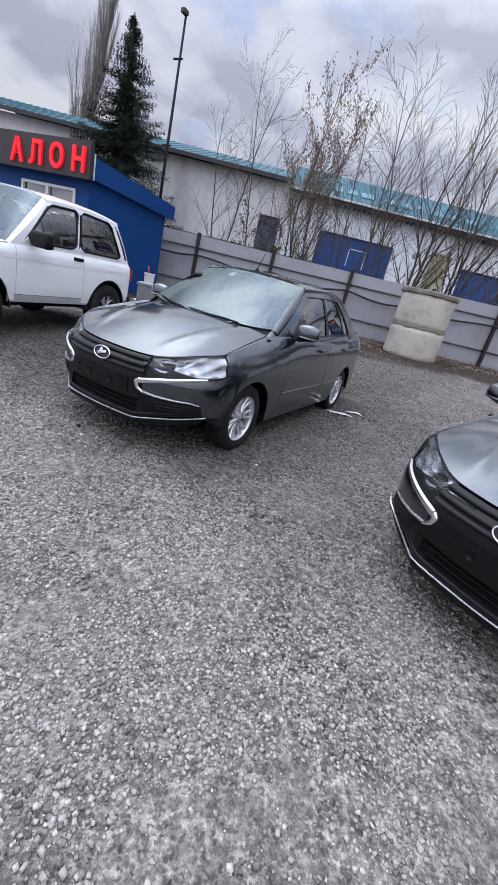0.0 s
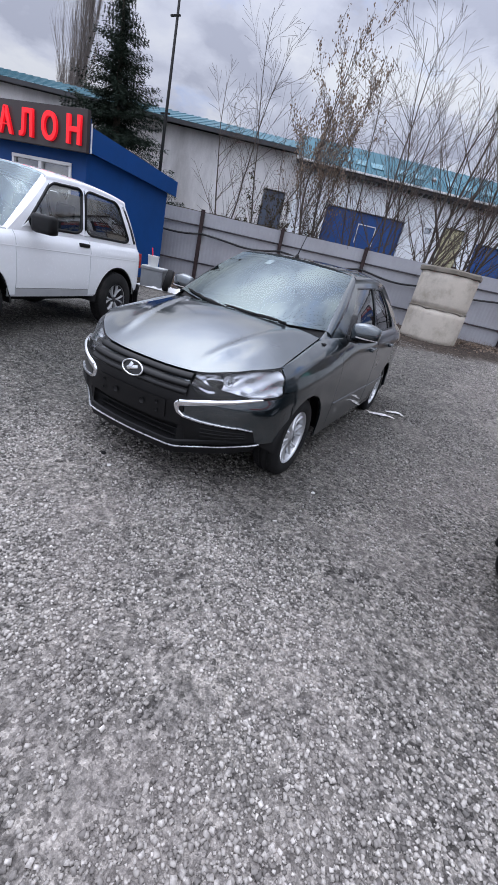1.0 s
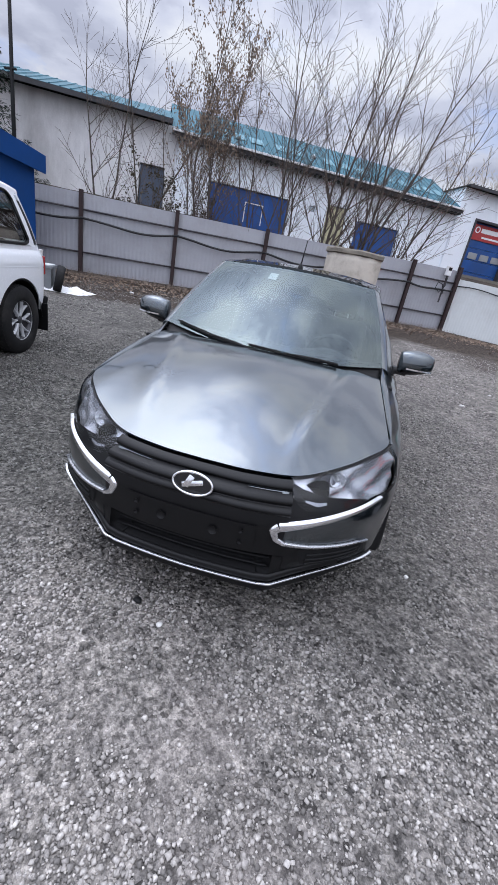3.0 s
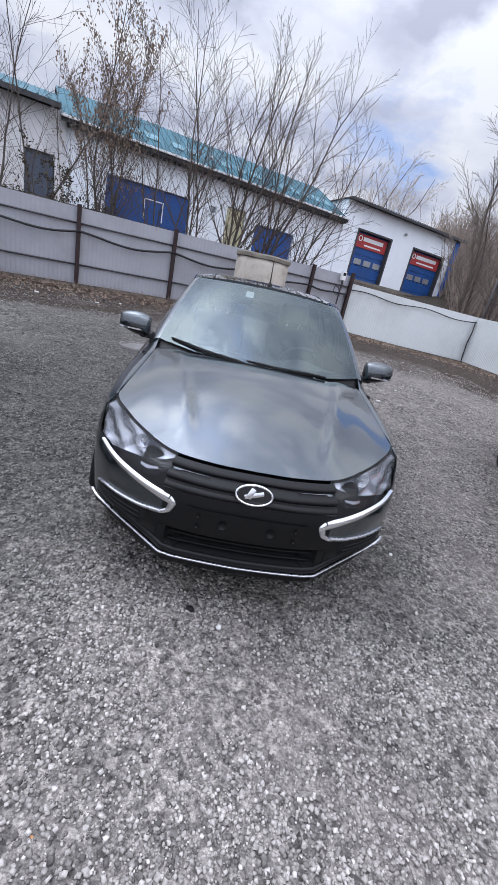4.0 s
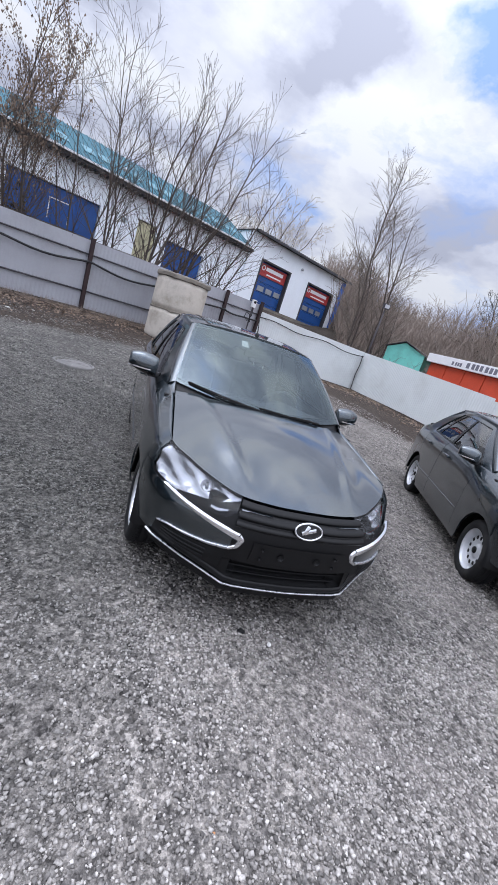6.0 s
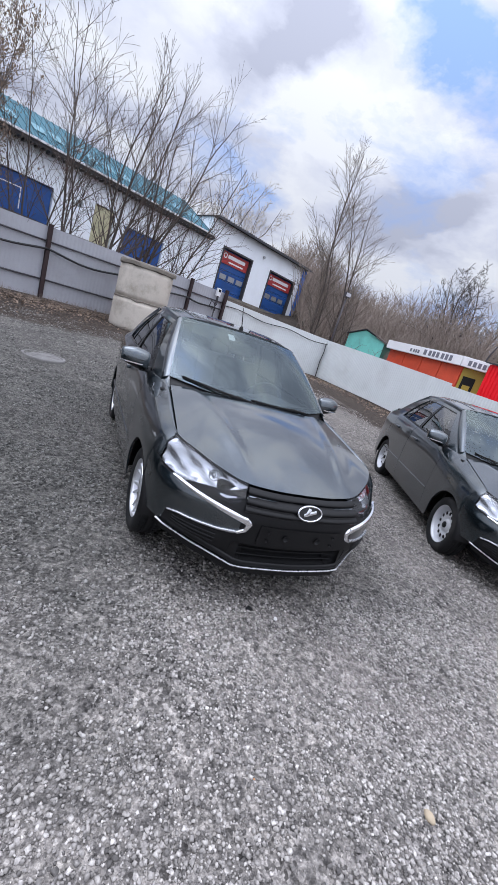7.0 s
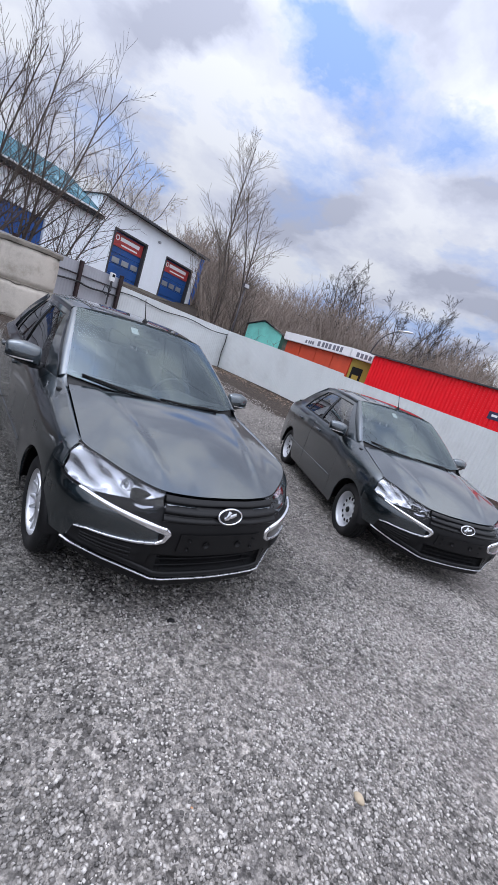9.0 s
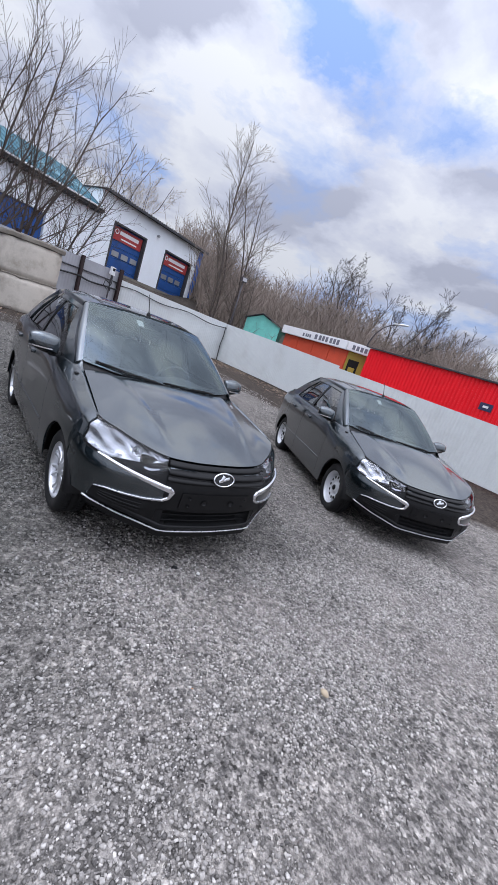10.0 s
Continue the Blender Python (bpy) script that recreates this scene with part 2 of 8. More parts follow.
def tube_data(points, radii, n=6, cap=True, verts=None, faces=None):
    """Adds a tube along points to the lists; radii a number or one a point."""
    verts = [] if verts is None else verts
    faces = [] if faces is None else faces
    pts = [Vector(p) for p in points]
    if isinstance(radii, (int, float)):
        radii = [radii] * len(pts)
    base = len(verts)
    ref = Vector((0, 0, 1))
    for i, p in enumerate(pts):
        d = (pts[min(i + 1, len(pts) - 1)] - pts[max(i - 1, 0)])
        d = d.normalized() if d.length > 1e-9 else Vector((0, 0, 1))
        if abs(d.dot(ref)) > 0.95:
            ref = Vector((1, 0, 0)) if abs(d.x) < 0.8 else Vector((0, 1, 0))
        a = d.cross(ref).normalized()
        b = d.cross(a)
        for k in range(n):
            w = 2 * math.pi * k / n
            verts.append(p + (a * math.cos(w) + b * math.sin(w)) * radii[i])
    for i in range(len(pts) - 1):
        for k in range(n):
            k2 = (k + 1) % n
            faces.append((base + i * n + k, base + i * n + k2, base + (i + 1) * n + k2, base + (i + 1) * n + k))
    if cap:
        faces.append(tuple(base + k for k in range(n))[::-1])
        faces.append(tuple(base + (len(pts) - 1) * n + k for k in range(n)))
    return verts, faces


def tube(name, points, radii, mat, parent=None, n=8, label=""):
    v, f = tube_data(points, radii, n)
    return obj_from(name, v, f, mat, parent, True, label)


def lathe_data(profile, n=32, axis="x", closed=False):
    """Turns (radius, along) pairs round an axis."""
    verts, faces = [], []
    m = len(profile)
    for k in range(n):
        w = 2 * math.pi * k / n
        for r, a in profile:
            c, s = r * math.cos(w), r * math.sin(w)
            verts.append((a, c, s) if axis == "x" else (c, s, a))
    for k in range(n):
        k2 = (k + 1) % n
        for i in range(m - 1 + (1 if closed else 0)):
            j = (i + 1) % m
            faces.append((k * m + i, k * m + j, k2 * m + j, k2 * m + i))
    return verts, faces


def grid_faces(nu, nv, base=0):
    return [(base + i * nv + j, base + (i + 1) * nv + j, base + (i + 1) * nv + j + 1, base + i * nv + j + 1)
            for i in range(nu - 1) for j in range(nv - 1)]


def lerp(a, b, t):
    return a + (b - a) * t


def smoothstep(a, b, x):
    t = min(1.0, max(0.0, (x - a) / (b - a)))
    return t * t * (3 - 2 * t)


def catmull(ks, t):
    """Smooth curve through equally spaced knots; numbers or tuples."""
    n = len(ks)
    i = min(max(int(math.floor(t)), 0), n - 2)
    f = t - i
    p1, p2 = ks[i], ks[i + 1]
    p0 = ks[i - 1] if i > 0 else (tuple(2 * a - b for a, b in zip(p1, p2)) if isinstance(p1, tuple) else 2 * p1 - p2)
    p3 = ks[i + 2] if i + 2 < n else (tuple(2 * a - b for a, b in zip(p2, p1)) if isinstance(p1, tuple) else 2 * p2 - p1)

    def one(a, b, c, d):
        return 0.5 * (2 * b + (c - a) * f + (2 * a - 5 * b + 4 * c - d) * f * f + (3 * b - a - 3 * c + d) * f ** 3)
    if isinstance(p1, tuple):
        return tuple(one(*q) for q in zip(p0, p1, p2, p3))
    return one(p0, p1, p2, p3)


def table(xs, ys, x):
    return float(np.interp(x, xs, ys))

# ---- shared materials ----
M_FENCE_GREY = material("grey_painted_sheet", (0.345, 0.35, 0.375), 0.5, 0.0, 0.10, 1.2, 40, 0.0, dirt=(0.20, 0.19, 0.18), dirt_amount=0.35)
M_FENCE_WHITE = material("pale_painted_sheet", (0.62, 0.645, 0.64), 0.45, 0.0, 0.06, 1.0, 40, dirt=(0.35, 0.34, 0.32), dirt_amount=0.3)
M_POST = material("dark_red_rusty_steel", (0.03, 0.016, 0.016), 0.7, 0.2, 0.3, 6, 80, 0.002)
M_RAIL = material("dark_painted_steel", (0.06, 0.055, 0.06), 0.6, 0.2, 0.2, 6, 80)
M_CABLE = material("black_cable_rubber", (0.012, 0.012, 0.013), 0.6)
M_CONCRETE = material("weathered_concrete", (0.52, 0.475, 0.41), 0.9, 0, 0.14, 1.8, 45, 0.004, dirt=(0.17, 0.14, 0.10), dirt_amount=0.65, spec=0.3)
M_SLAB = material("dark_mossy_concrete", (0.20, 0.18, 0.15), 0.95, 0, 0.25, 4, 50, 0.006, spec=0.2)
M_WHITEWALL = material("whitewashed_render", (0.86, 0.90, 0.94), 0.85, 0, 0.06, 0.8, 20, 0.004, dirt=(0.66, 0.66, 0.66), dirt_amount=0.2, stretch=(1, 1, 0.35))
M_GREYWALL = material("grey_stained_render", (0.72, 0.71, 0.71), 0.9, 0, 0.12, 0.7, 20, 0.004, dirt=(0.24, 0.23, 0.23), dirt_amount=0.6, stretch=(1, 1, 0.35))
M_BLUEROOF = material("teal_blue_metal_roof", (0.032, 0.115, 0.15), 0.6, 0.0, 0.25, 0.5, 14, 0.0, dirt=(0.12, 0.22, 0.26), dirt_amount=0.5, spec=0.2)
M_DARKROOF = material("dark_weathered_roofing", (0.05, 0.05, 0.055), 0.8, 0, 0.3, 1.5, 30, 0.004)
M_BLUEDOOR = material("blue_painted_steel_door", (0.010, 0.070, 0.26), 0.5, 0, 0.25, 1.5, 30, dirt=(0.03, 0.06, 0.13), dirt_amount=0.5)
M_KIOSKBLUE = material("blue_painted_cladding", (0.003, 0.055, 0.22), 0.55, 0, 0.14, 1.2, 30, dirt=(0.004, 0.035, 0.13), dirt_amount=0.4, spec=0.25)
M_SIGNBLACK = material("dark_sign_panel", (0.03, 0.022, 0.022), 0.5, 0, 0.2, 2, 40)
M_REDPANEL = material("red_sign_panel", (0.38, 0.035, 0.035), 0.5, 0, 0.15, 3, 40)
M_WHITEPAINT = material("white_paint", (0.78, 0.78, 0.78), 0.5, 0, 0.05, 3, 40)
M_RED = material("red_corrugated_paint", (0.80, 0.012, 0.022), 0.42, 0, 0.08, 0.8, 30, dirt=(0.5, 0.02, 0.02), dirt_amount=0.2, spec=0.3)
M_ORANGE = material("orange_red_painted_panel", (0.60, 0.075, 0.03), 0.5, 0, 0.2, 1.0, 30, dirt=(0.30, 0.07, 0.05), dirt_amount=0.6)
M_YELLOW = material("ochre_painted_panel", (0.36, 0.27, 0.03), 0.5, 0, 0.15, 1.5, 30)
M_TEAL = material("turquoise_painted_metal", (0.20, 0.66, 0.56), 0.5, 0, 0.12, 1.2, 30, dirt=(0.10, 0.30, 0.25), dirt_amount=0.5)
M_TEALDARK = material("dark_green_painted_metal", (0.02, 0.11, 0.08), 0.5, 0, 0.2, 1.2, 30)
M_BARK = material("grey_brown_bark", (0.095, 0.08, 0.07), 0.9, 0, 0.3, 3, 60, 0.004, spec=0.2)
M_TWIG = material("brown_twigs", (0.10, 0.08, 0.068), 0.9, 0, 0.25, 1, 60, spec=0.2)
M_BRUSH = material("dry_brown_brush", (0.245, 0.20, 0.168), 0.9, 0, 0.35, 0.15, 3, spec=0.2)
M_NEEDLE = material("dark_spruce_needles", (0.018, 0.03, 0.02), 0.8, 0, 0.5, 2, 20, spec=0.2)
M_DRYLEAF = material("withered_brown_leaves", (0.22, 0.165, 0.125), 0.85, 0, 0.35, 4, 30, spec=0.2)
M_BLACK = material("matt_black", (0.006, 0.006, 0.0065), 0.6, spec=0.25)
M_PANE = glass_material("window_pane", (0.55, 0.6, 0.62), alpha=0.12)
M_STEEL = material("galvanised_steel", (0.45, 0.46, 0.47), 0.4, 0.8, 0.1, 6, 60)

# ---- the lie of the land ----
FENCE_A, FENCE_D = Vector((-7.35, 8.2)), Vector((0.911, 0.412)).normalized()
CORNER = Vector((9.3, 13.3))


def soft(x, k=0.6):
    return math.log1p(math.exp(min(30, x / k))) * k


def land(x, y):
    rise = 0.045 * min(soft(y - 1.3), 9.4)
    rise *= 1 - 0.42 * smoothstep(3.5, 9.0, x)
    z = rise - 0.045 * smoothstep(1.5, 4.0, x) * (1 - smoothstep(2.0, 6.0, y))
    z += 0.085 * (1 - smoothstep(-2.7, -1.7, x)) * (1 - smoothstep(3.0, 6.0, y))
    past = (x - FENCE_A.x) * -FENCE_D.y + (y - FENCE_A.y) * FENCE_D.x   # metres behind the back fence line
    bank = smoothstep(0.8, 6.5, past) * (1 - smoothstep(9.0, 15.0, x - 0.35 * (y - 13)))
    z += 2.5 * bank
    s = 0.62 * x + 0.78 * y
    hill = smoothstep(23.0, 46.0, s) * smoothstep(2.0, 14.0, x) * (1 - 0.75 * smoothstep(12.0, 48.0, x - 0.25 * y))
    return z + 5.2 * hill


def sheet_coords(n, near, far):
    half = [near * (i / n) + (far - near) * (i / n) ** 5 for i in range(n + 1)]
    return [-a for a in half[:0:-1]] + half


gx, gy = sheet_coords(110, 22, 900), sheet_coords(110, 22, 900)
gv = [(x, y, land(x, y) + 0.012 * noise.noise(Vector((x * 0.8, y * 0.8, 0))) * (1 if abs(x) < 20 else 0)) for x in gx for y in gy]


def damp_and_shade_patches(nt, pos):
    """Damp, trodden stone where the cars are parked, with shade near them painted in, paler dusty stone in the lane in
    front and towards the far corner; uneven edges.
    """
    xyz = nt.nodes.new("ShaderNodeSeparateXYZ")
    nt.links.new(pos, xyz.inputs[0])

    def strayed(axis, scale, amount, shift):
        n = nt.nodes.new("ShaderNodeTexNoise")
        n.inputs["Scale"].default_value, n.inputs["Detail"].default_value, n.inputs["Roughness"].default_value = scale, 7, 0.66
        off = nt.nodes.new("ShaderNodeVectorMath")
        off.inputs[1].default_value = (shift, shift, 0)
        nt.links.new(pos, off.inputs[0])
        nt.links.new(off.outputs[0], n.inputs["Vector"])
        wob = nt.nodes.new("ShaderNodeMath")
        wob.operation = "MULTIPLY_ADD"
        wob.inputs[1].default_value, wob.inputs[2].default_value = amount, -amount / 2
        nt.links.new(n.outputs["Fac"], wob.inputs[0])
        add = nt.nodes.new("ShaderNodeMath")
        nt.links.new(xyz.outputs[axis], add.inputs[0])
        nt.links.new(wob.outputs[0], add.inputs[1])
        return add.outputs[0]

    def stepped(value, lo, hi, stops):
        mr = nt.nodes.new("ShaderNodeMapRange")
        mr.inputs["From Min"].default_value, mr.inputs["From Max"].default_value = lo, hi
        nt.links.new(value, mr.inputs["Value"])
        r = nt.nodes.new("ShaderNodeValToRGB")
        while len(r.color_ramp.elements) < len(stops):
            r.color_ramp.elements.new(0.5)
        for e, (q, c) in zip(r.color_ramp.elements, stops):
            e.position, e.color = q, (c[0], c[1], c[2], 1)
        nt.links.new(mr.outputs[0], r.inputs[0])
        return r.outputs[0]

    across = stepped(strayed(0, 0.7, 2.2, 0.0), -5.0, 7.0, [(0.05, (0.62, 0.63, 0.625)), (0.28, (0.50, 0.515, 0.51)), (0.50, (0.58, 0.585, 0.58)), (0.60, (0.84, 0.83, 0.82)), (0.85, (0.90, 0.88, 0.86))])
    # darkening starts ahead of the noses: painted shade before the bumpers, over the damp
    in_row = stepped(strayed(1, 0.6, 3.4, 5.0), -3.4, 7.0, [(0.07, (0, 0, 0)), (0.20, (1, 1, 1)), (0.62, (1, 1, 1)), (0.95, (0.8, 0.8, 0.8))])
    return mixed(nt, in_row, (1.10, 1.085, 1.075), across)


def ground_material():
    m = bpy.data.materials.new("crushed_stone_ground")
    m.use_nodes = True
    nt = m.node_tree
    b = nt.nodes["Principled BSDF"]
    b.inputs["Specular IOR Level"].default_value = 0.06
    geo = nt.nodes.new("ShaderNodeNewGeometry")
    pos = geo.outputs["Position"]

    def voro(scale, out="Distance", feature="F1"):
        v = nt.nodes.new("ShaderNodeTexVoronoi")
        v.feature = feature
        v.inputs["Scale"].default_value = scale
        nt.links.new(pos, v.inputs["Vector"])
        return v.outputs[out]

    def nz(scale, detail=4, rough=0.6):
        n = nt.nodes.new("ShaderNodeTexNoise")
        n.inputs["Scale"].default_value, n.inputs["Detail"].default_value, n.inputs["Roughness"].default_value = scale, detail, rough
        nt.links.new(pos, n.inputs["Vector"])
        return n.outputs["Fac"]

    def math_node(op, a, bb):
        n = nt.nodes.new("ShaderNodeMath")
        n.operation = op
        for i, v in enumerate((a, bb)):
            if isinstance(v, (int, float)):
                n.inputs[i].default_value = v
            else:
                nt.links.new(v, n.inputs[i])
        return n.outputs[0]

    # packed stones of three sizes, each with a tone of its own, dark in the joints
    def cells(scale, dark, light, joint):
        tone_c = ramp_between(nt, voro(scale, "Color"), dark, light, 0.15, 0.88)
        gap_c = ramp_between(nt, math_node("MULTIPLY", voro(scale, "Distance", "DISTANCE_TO_EDGE"), scale), joint, (1.10, 1.10, 1.10), 0.03, 0.34)
        return mixed(nt, 1.0, tone_c, gap_c, "MULTIPLY")

    coarse = cells(64, (0.062, 0.059, 0.055), (0.300, 0.285, 0.266), (0.028, 0.027, 0.026))
    medium = cells(95, (0.060, 0.057, 0.053), (0.290, 0.275, 0.256), (0.05, 0.048, 0.045))
    small = cells(150, (0.070, 0.067, 0.062), (0.265, 0.251, 0.234), (0.10, 0.096, 0.09))
    stones = mixed(nt, ramp_between(nt, nz(1.7, 6), (0, 0, 0), (1, 1, 1), 0.44, 0.56), coarse, medium)
    stones = mixed(nt, ramp_between(nt, nz(2.3, 6, 0.65), (0, 0, 0), (0.85, 0.85, 0.85), 0.50, 0.62), stones, small)
    clumps = ramp_between(nt, nz(9, 7, 0.75), (0.66, 0.66, 0.67), (1.36, 1.35, 1.34), 0.36, 0.64)
    stones = mixed(nt, 1.0, stones, clumps, "MULTIPLY")
    scuffs = ramp_between(nt, nz(2.4, 8, 0.75), (0.74, 0.74, 0.75), (1.24, 1.23, 1.22), 0.36, 0.63)
    stones = mixed(nt, 1.0, stones, scuffs, "MULTIPLY")
    # lumps and ruts that still show from afar
    lumps = ramp_between(nt, nz(24, 5, 0.7), (0.45, 0.45, 0.46), (1.5, 1.49, 1.47), 0.38, 0.62)
    stones = mixed(nt, 0.95, stones, lumps, "MULTIPLY")
    # trodden fines, a little pink, that fill the joints in patches
    dust = ramp_between(nt, nz(0.8, 7, 0.68), (0, 0, 0), (1, 1, 1), 0.49, 0.62)
    fines = ramp_between(nt, nz(150, 3, 0.7), (0.14, 0.125, 0.117), (0.40, 0.362, 0.340), 0.36, 0.64)
    stones = mixed(nt, math_node("MULTIPLY", dust, 0.30), stones, fines)
    stones = mixed(nt, 1.0, stones, damp_and_shade_patches(nt, pos), "MULTIPLY")
    # leaf litter and soil along the fences
    dirt = ramp_between(nt, nz(14, 9, 0.85), (0.010, 0.008, 0.007), (0.13, 0.104, 0.086), 0.40, 0.66)
    xyz = nt.nodes.new("ShaderNodeSeparateXYZ")
    nt.links.new(pos, xyz.inputs[0])
    px, py = xyz.outputs[0], xyz.outputs[1]
    wob = math_node("MULTIPLY", math_node("SUBTRACT", nz(0.9, 5), 0.5), 2.6)
    back = math_node("ADD", math_node("MULTIPLY", px, -FENCE_D.y), math_node("MULTIPLY", py, FENCE_D.x))
    back = math_node("SUBTRACT", back, FENCE_A.x * -FENCE_D.y + FENCE_A.y * FENCE_D.x - 4.3)
    side = math_node("SUBTRACT", px, CORNER.x - 3.8)
    front = math_node("SUBTRACT", py, CORNER.y - 5.0)
    edge = math_node("MAXIMUM", math_node("MAXIMUM", back, side), front)
    edge = math_node("ADD", edge, wob)
    mask = ramp_between(nt, edge, (0, 0, 0), (1, 1, 1), 0.0, 0.6)
    col = mixed(nt, mask, stones, dirt)
    # trodden dark soil mixed with stone in the far corner of the yard
    corner = math_node("ADD", math_node("MINIMUM", math_node("SUBTRACT", py, 5.9), math_node("SUBTRACT", px, 2.9)), wob)
    corner = ramp_between(nt, corner, (0, 0, 0), (0.72, 0.72, 0.72), 0.0, 0.9)
    col = mixed(nt, corner, col, dirt)
    grass = ramp_between(nt, nz(0.6, 8, 0.7), (0.045, 0.040, 0.035), (0.12, 0.10, 0.082), 0.35, 0.65)
    far = ramp_between(nt, math_node("MULTIPLY", math_node("MAXIMUM", math_node("SUBTRACT", px, 12.0), math_node("SUBTRACT", back, 4.0)), 0.2), (0, 0, 0), (1, 1, 1), 0.0, 1.0)
    col = mixed(nt, far, col, grass)
    nt.links.new(col, b.inputs["Base Color"])
    b.inputs["Roughness"].default_value = 0.82
    h = math_node("ADD", math_node("MULTIPLY", voro(52, "Distance"), -1.1), math_node("MULTIPLY", voro(120, "Distance"), -0.4))
    h = math_node("ADD", h, math_node("MULTIPLY", nz(3.0, 3), 1.2))
    bp = nt.nodes.new("ShaderNodeBump")
    bp.inputs["Strength"].default_value, bp.inputs["Distance"].default_value = 0.9, 0.014
    nt.links.new(h, bp.inputs["Height"])
    nt.links.new(bp.outputs[0], b.inputs["Normal"])
    return m


M_GROUND = ground_material()
ground = obj_from("ground", gv, grid_faces(len(gx), len(gy)), M_GROUND, None, True)
tagged(ground, "grey crushed stone yard with soil and leaf litter at the fences", "ground", kind="structure")


# ---- fences ----
def corrugated(a, b, z0a, z0b, z1a, z1b, pitch=0.115, depth=0.012, thick=0.0):
    """A sheet with trapezoid ribs from a to b (plan), bottom and top heights at either end."""
    a, b = Vector(a), Vector(b)
    d = b - a
    L = d.length
    d = d / L
    nrm = Vector((d.y, -d.x))
    verts, s = [], 0.0
    stations = []
    while s < L - 1e-6:
        for f, o in ((0.0, 0), (0.34, 0), (0.46, 1), (0.88, 1)):
            if s + f * pitch < L:
                stations.append((s + f * pitch, o * depth))
        s += pitch
    stations.append((L, 0))
    for s, o in stations:
        p = a + d * s + nrm * o
        t = s / L
        verts.append((p.x, p.y, lerp(z0a, z0b, t)))
        verts.append((p.x, p.y, lerp(z1a, z1b, t)))
    return verts, grid_faces(len(stations), 2)


def run_of_fence(name, pts, heights, mat, label, rails=True, post_mat=M_POST, post_r=0.055, pitch=0.115, depth=0.0035, rail_side=1.0, posts=True, drop=0.0):
    f = thing(name, label, "fence")
    tops = []
    for i in range(len(pts) - 1):
        a, b = Vector(pts[i]), Vector(pts[i + 1])
        za, zb = land(*a) + 0.06 - drop, land(*b) + 0.06 - drop
        v, fc = corrugated(a, b, za, zb, heights[i], heights[i + 1], pitch, depth)
        ob = obj_from("panel", v, fc, mat, f)
        md = ob.modifiers.new("thickness", "SOLIDIFY")
        md.thickness = 0.004
        d = (b - a).normalized()
        off = Vector((d.y, -d.x)) * 0.045 * rail_side
        if rails:
            for q in (0.26, 0.80):
                p0, p1 = a + off, b + off
                tube("rail", [(p0.x, p0.y, lerp(za, heights[i], q)), (p1.x, p1.y, lerp(zb, heights[i + 1], q))], 0.026, M_RAIL, f, 6)
    if posts:
        for (x, y), h in zip(pts, heights):
            d = FENCE_D
            bm = box((-post_r, -post_r, land(x, y) - 0.3), (post_r, post_r, h + 0.07), 0.006)
            p = part("post", bm, post_mat, f)
            p.matrix_basis = pose(x + 0.07 * FENCE_D.y * rail_side, y - 0.07 * FENCE_D.x * rail_side, 0, 0, 0, 24)
    return f


def along(k):
    p = Vector((-5.0, 9.35)) + (Vector((-2.5, 10.45)) - Vector((-5.0, 9.35))) * k
    return (p.x, p.y)


back_pts = [along(-4), along(-3), along(-2), (-7.35, 8.2), (-5.0, 9.35), (-2.5, 10.45), (0.05, 11.55), (2.2, 12.5), (3.85, 13.24)]
back_h = [2.36, 2.37, 2.38, 2.40, 2.41, 2.43, 2.46, 2.49, 2.5]
run_of_fence("grey_fence", back_pts, back_h, M_FENCE_GREY, "grey profiled sheet fence on dark steel posts and rails")
run_of_fence("white_fence", [(3.9, 13.24), (6.6, 13.27), (9.3, 13.3)], [2.26, 2.16, 2.07], M_FENCE_WHITE, "pale grey profiled sheet fence panels behind the yard", rails=False, posts=False, pitch=0.10, depth=0.004)
run_of_fence("side_fence", [(9.3, 13.3), (9.42, 9.2), (9.515, 5.84)], [2.07, 1.93, 1.80], M_FENCE_WHITE, "pale profiled sheet fence along the side of the yard", rails=False, posts=False, pitch=0.10, depth=0.012)
run_of_fence("side_fence", [(9.52, 5.85), (9.6, 3.0), (9.66, 0.2), (9.72, -3.0), (9.78, -6.5)], [1.72, 1.64, 1.57, 1.5, 1.45], M_FENCE_WHITE, "pale profiled sheet fence with lower panels beside the yard", rails=False, posts=False, pitch=0.10, depth=0.012)

# black cable sagging along the grey fence
for k in range(len(back_pts) - 1):
    (x0, y0), (x1, y1) = back_pts[k], back_pts[k + 1]
    pts = []
    for i in range(13):
        t = i / 12
        z = lerp(back_h[k], back_h[k + 1], t) - 0.62 - 0.10 * math.sin(math.pi * t) - 0.03 * math.sin(7 * t + k)
        pts.append((lerp(x0, x1, t) + 0.12 * FENCE_D.y, lerp(y0, y1, t) - 0.12 * FENCE_D.x, z))
    c = tube("cable", pts, 0.034, M_CABLE, None, 6)
    tagged(c, "black power cable sagging along the grey fence", "cable", group="fence cables")
pts = [(lerp(3.9, 9.25, i / 24), 13.18, lerp(2.02, 1.84, i / 24) + 0.05 * math.sin(i * 0.55)) for i in range(25)]
c = tube("cable", pts, 0.02, M_CABLE, None, 6)
tagged(c, "black power cable fixed along the pale fence", "cable", group="fence cables")
c = tube("cable", [(9.2, 13.2, 1.9), (9.22, 13.19, 1.5), (9.18, 13.2, 1.0), (9.22, 13.18, land(9.2, 13.2))], 0.02, M_CABLE, None, 6)
tagged(c, "black cable running down the fence corner", "cable", group="fence cables")

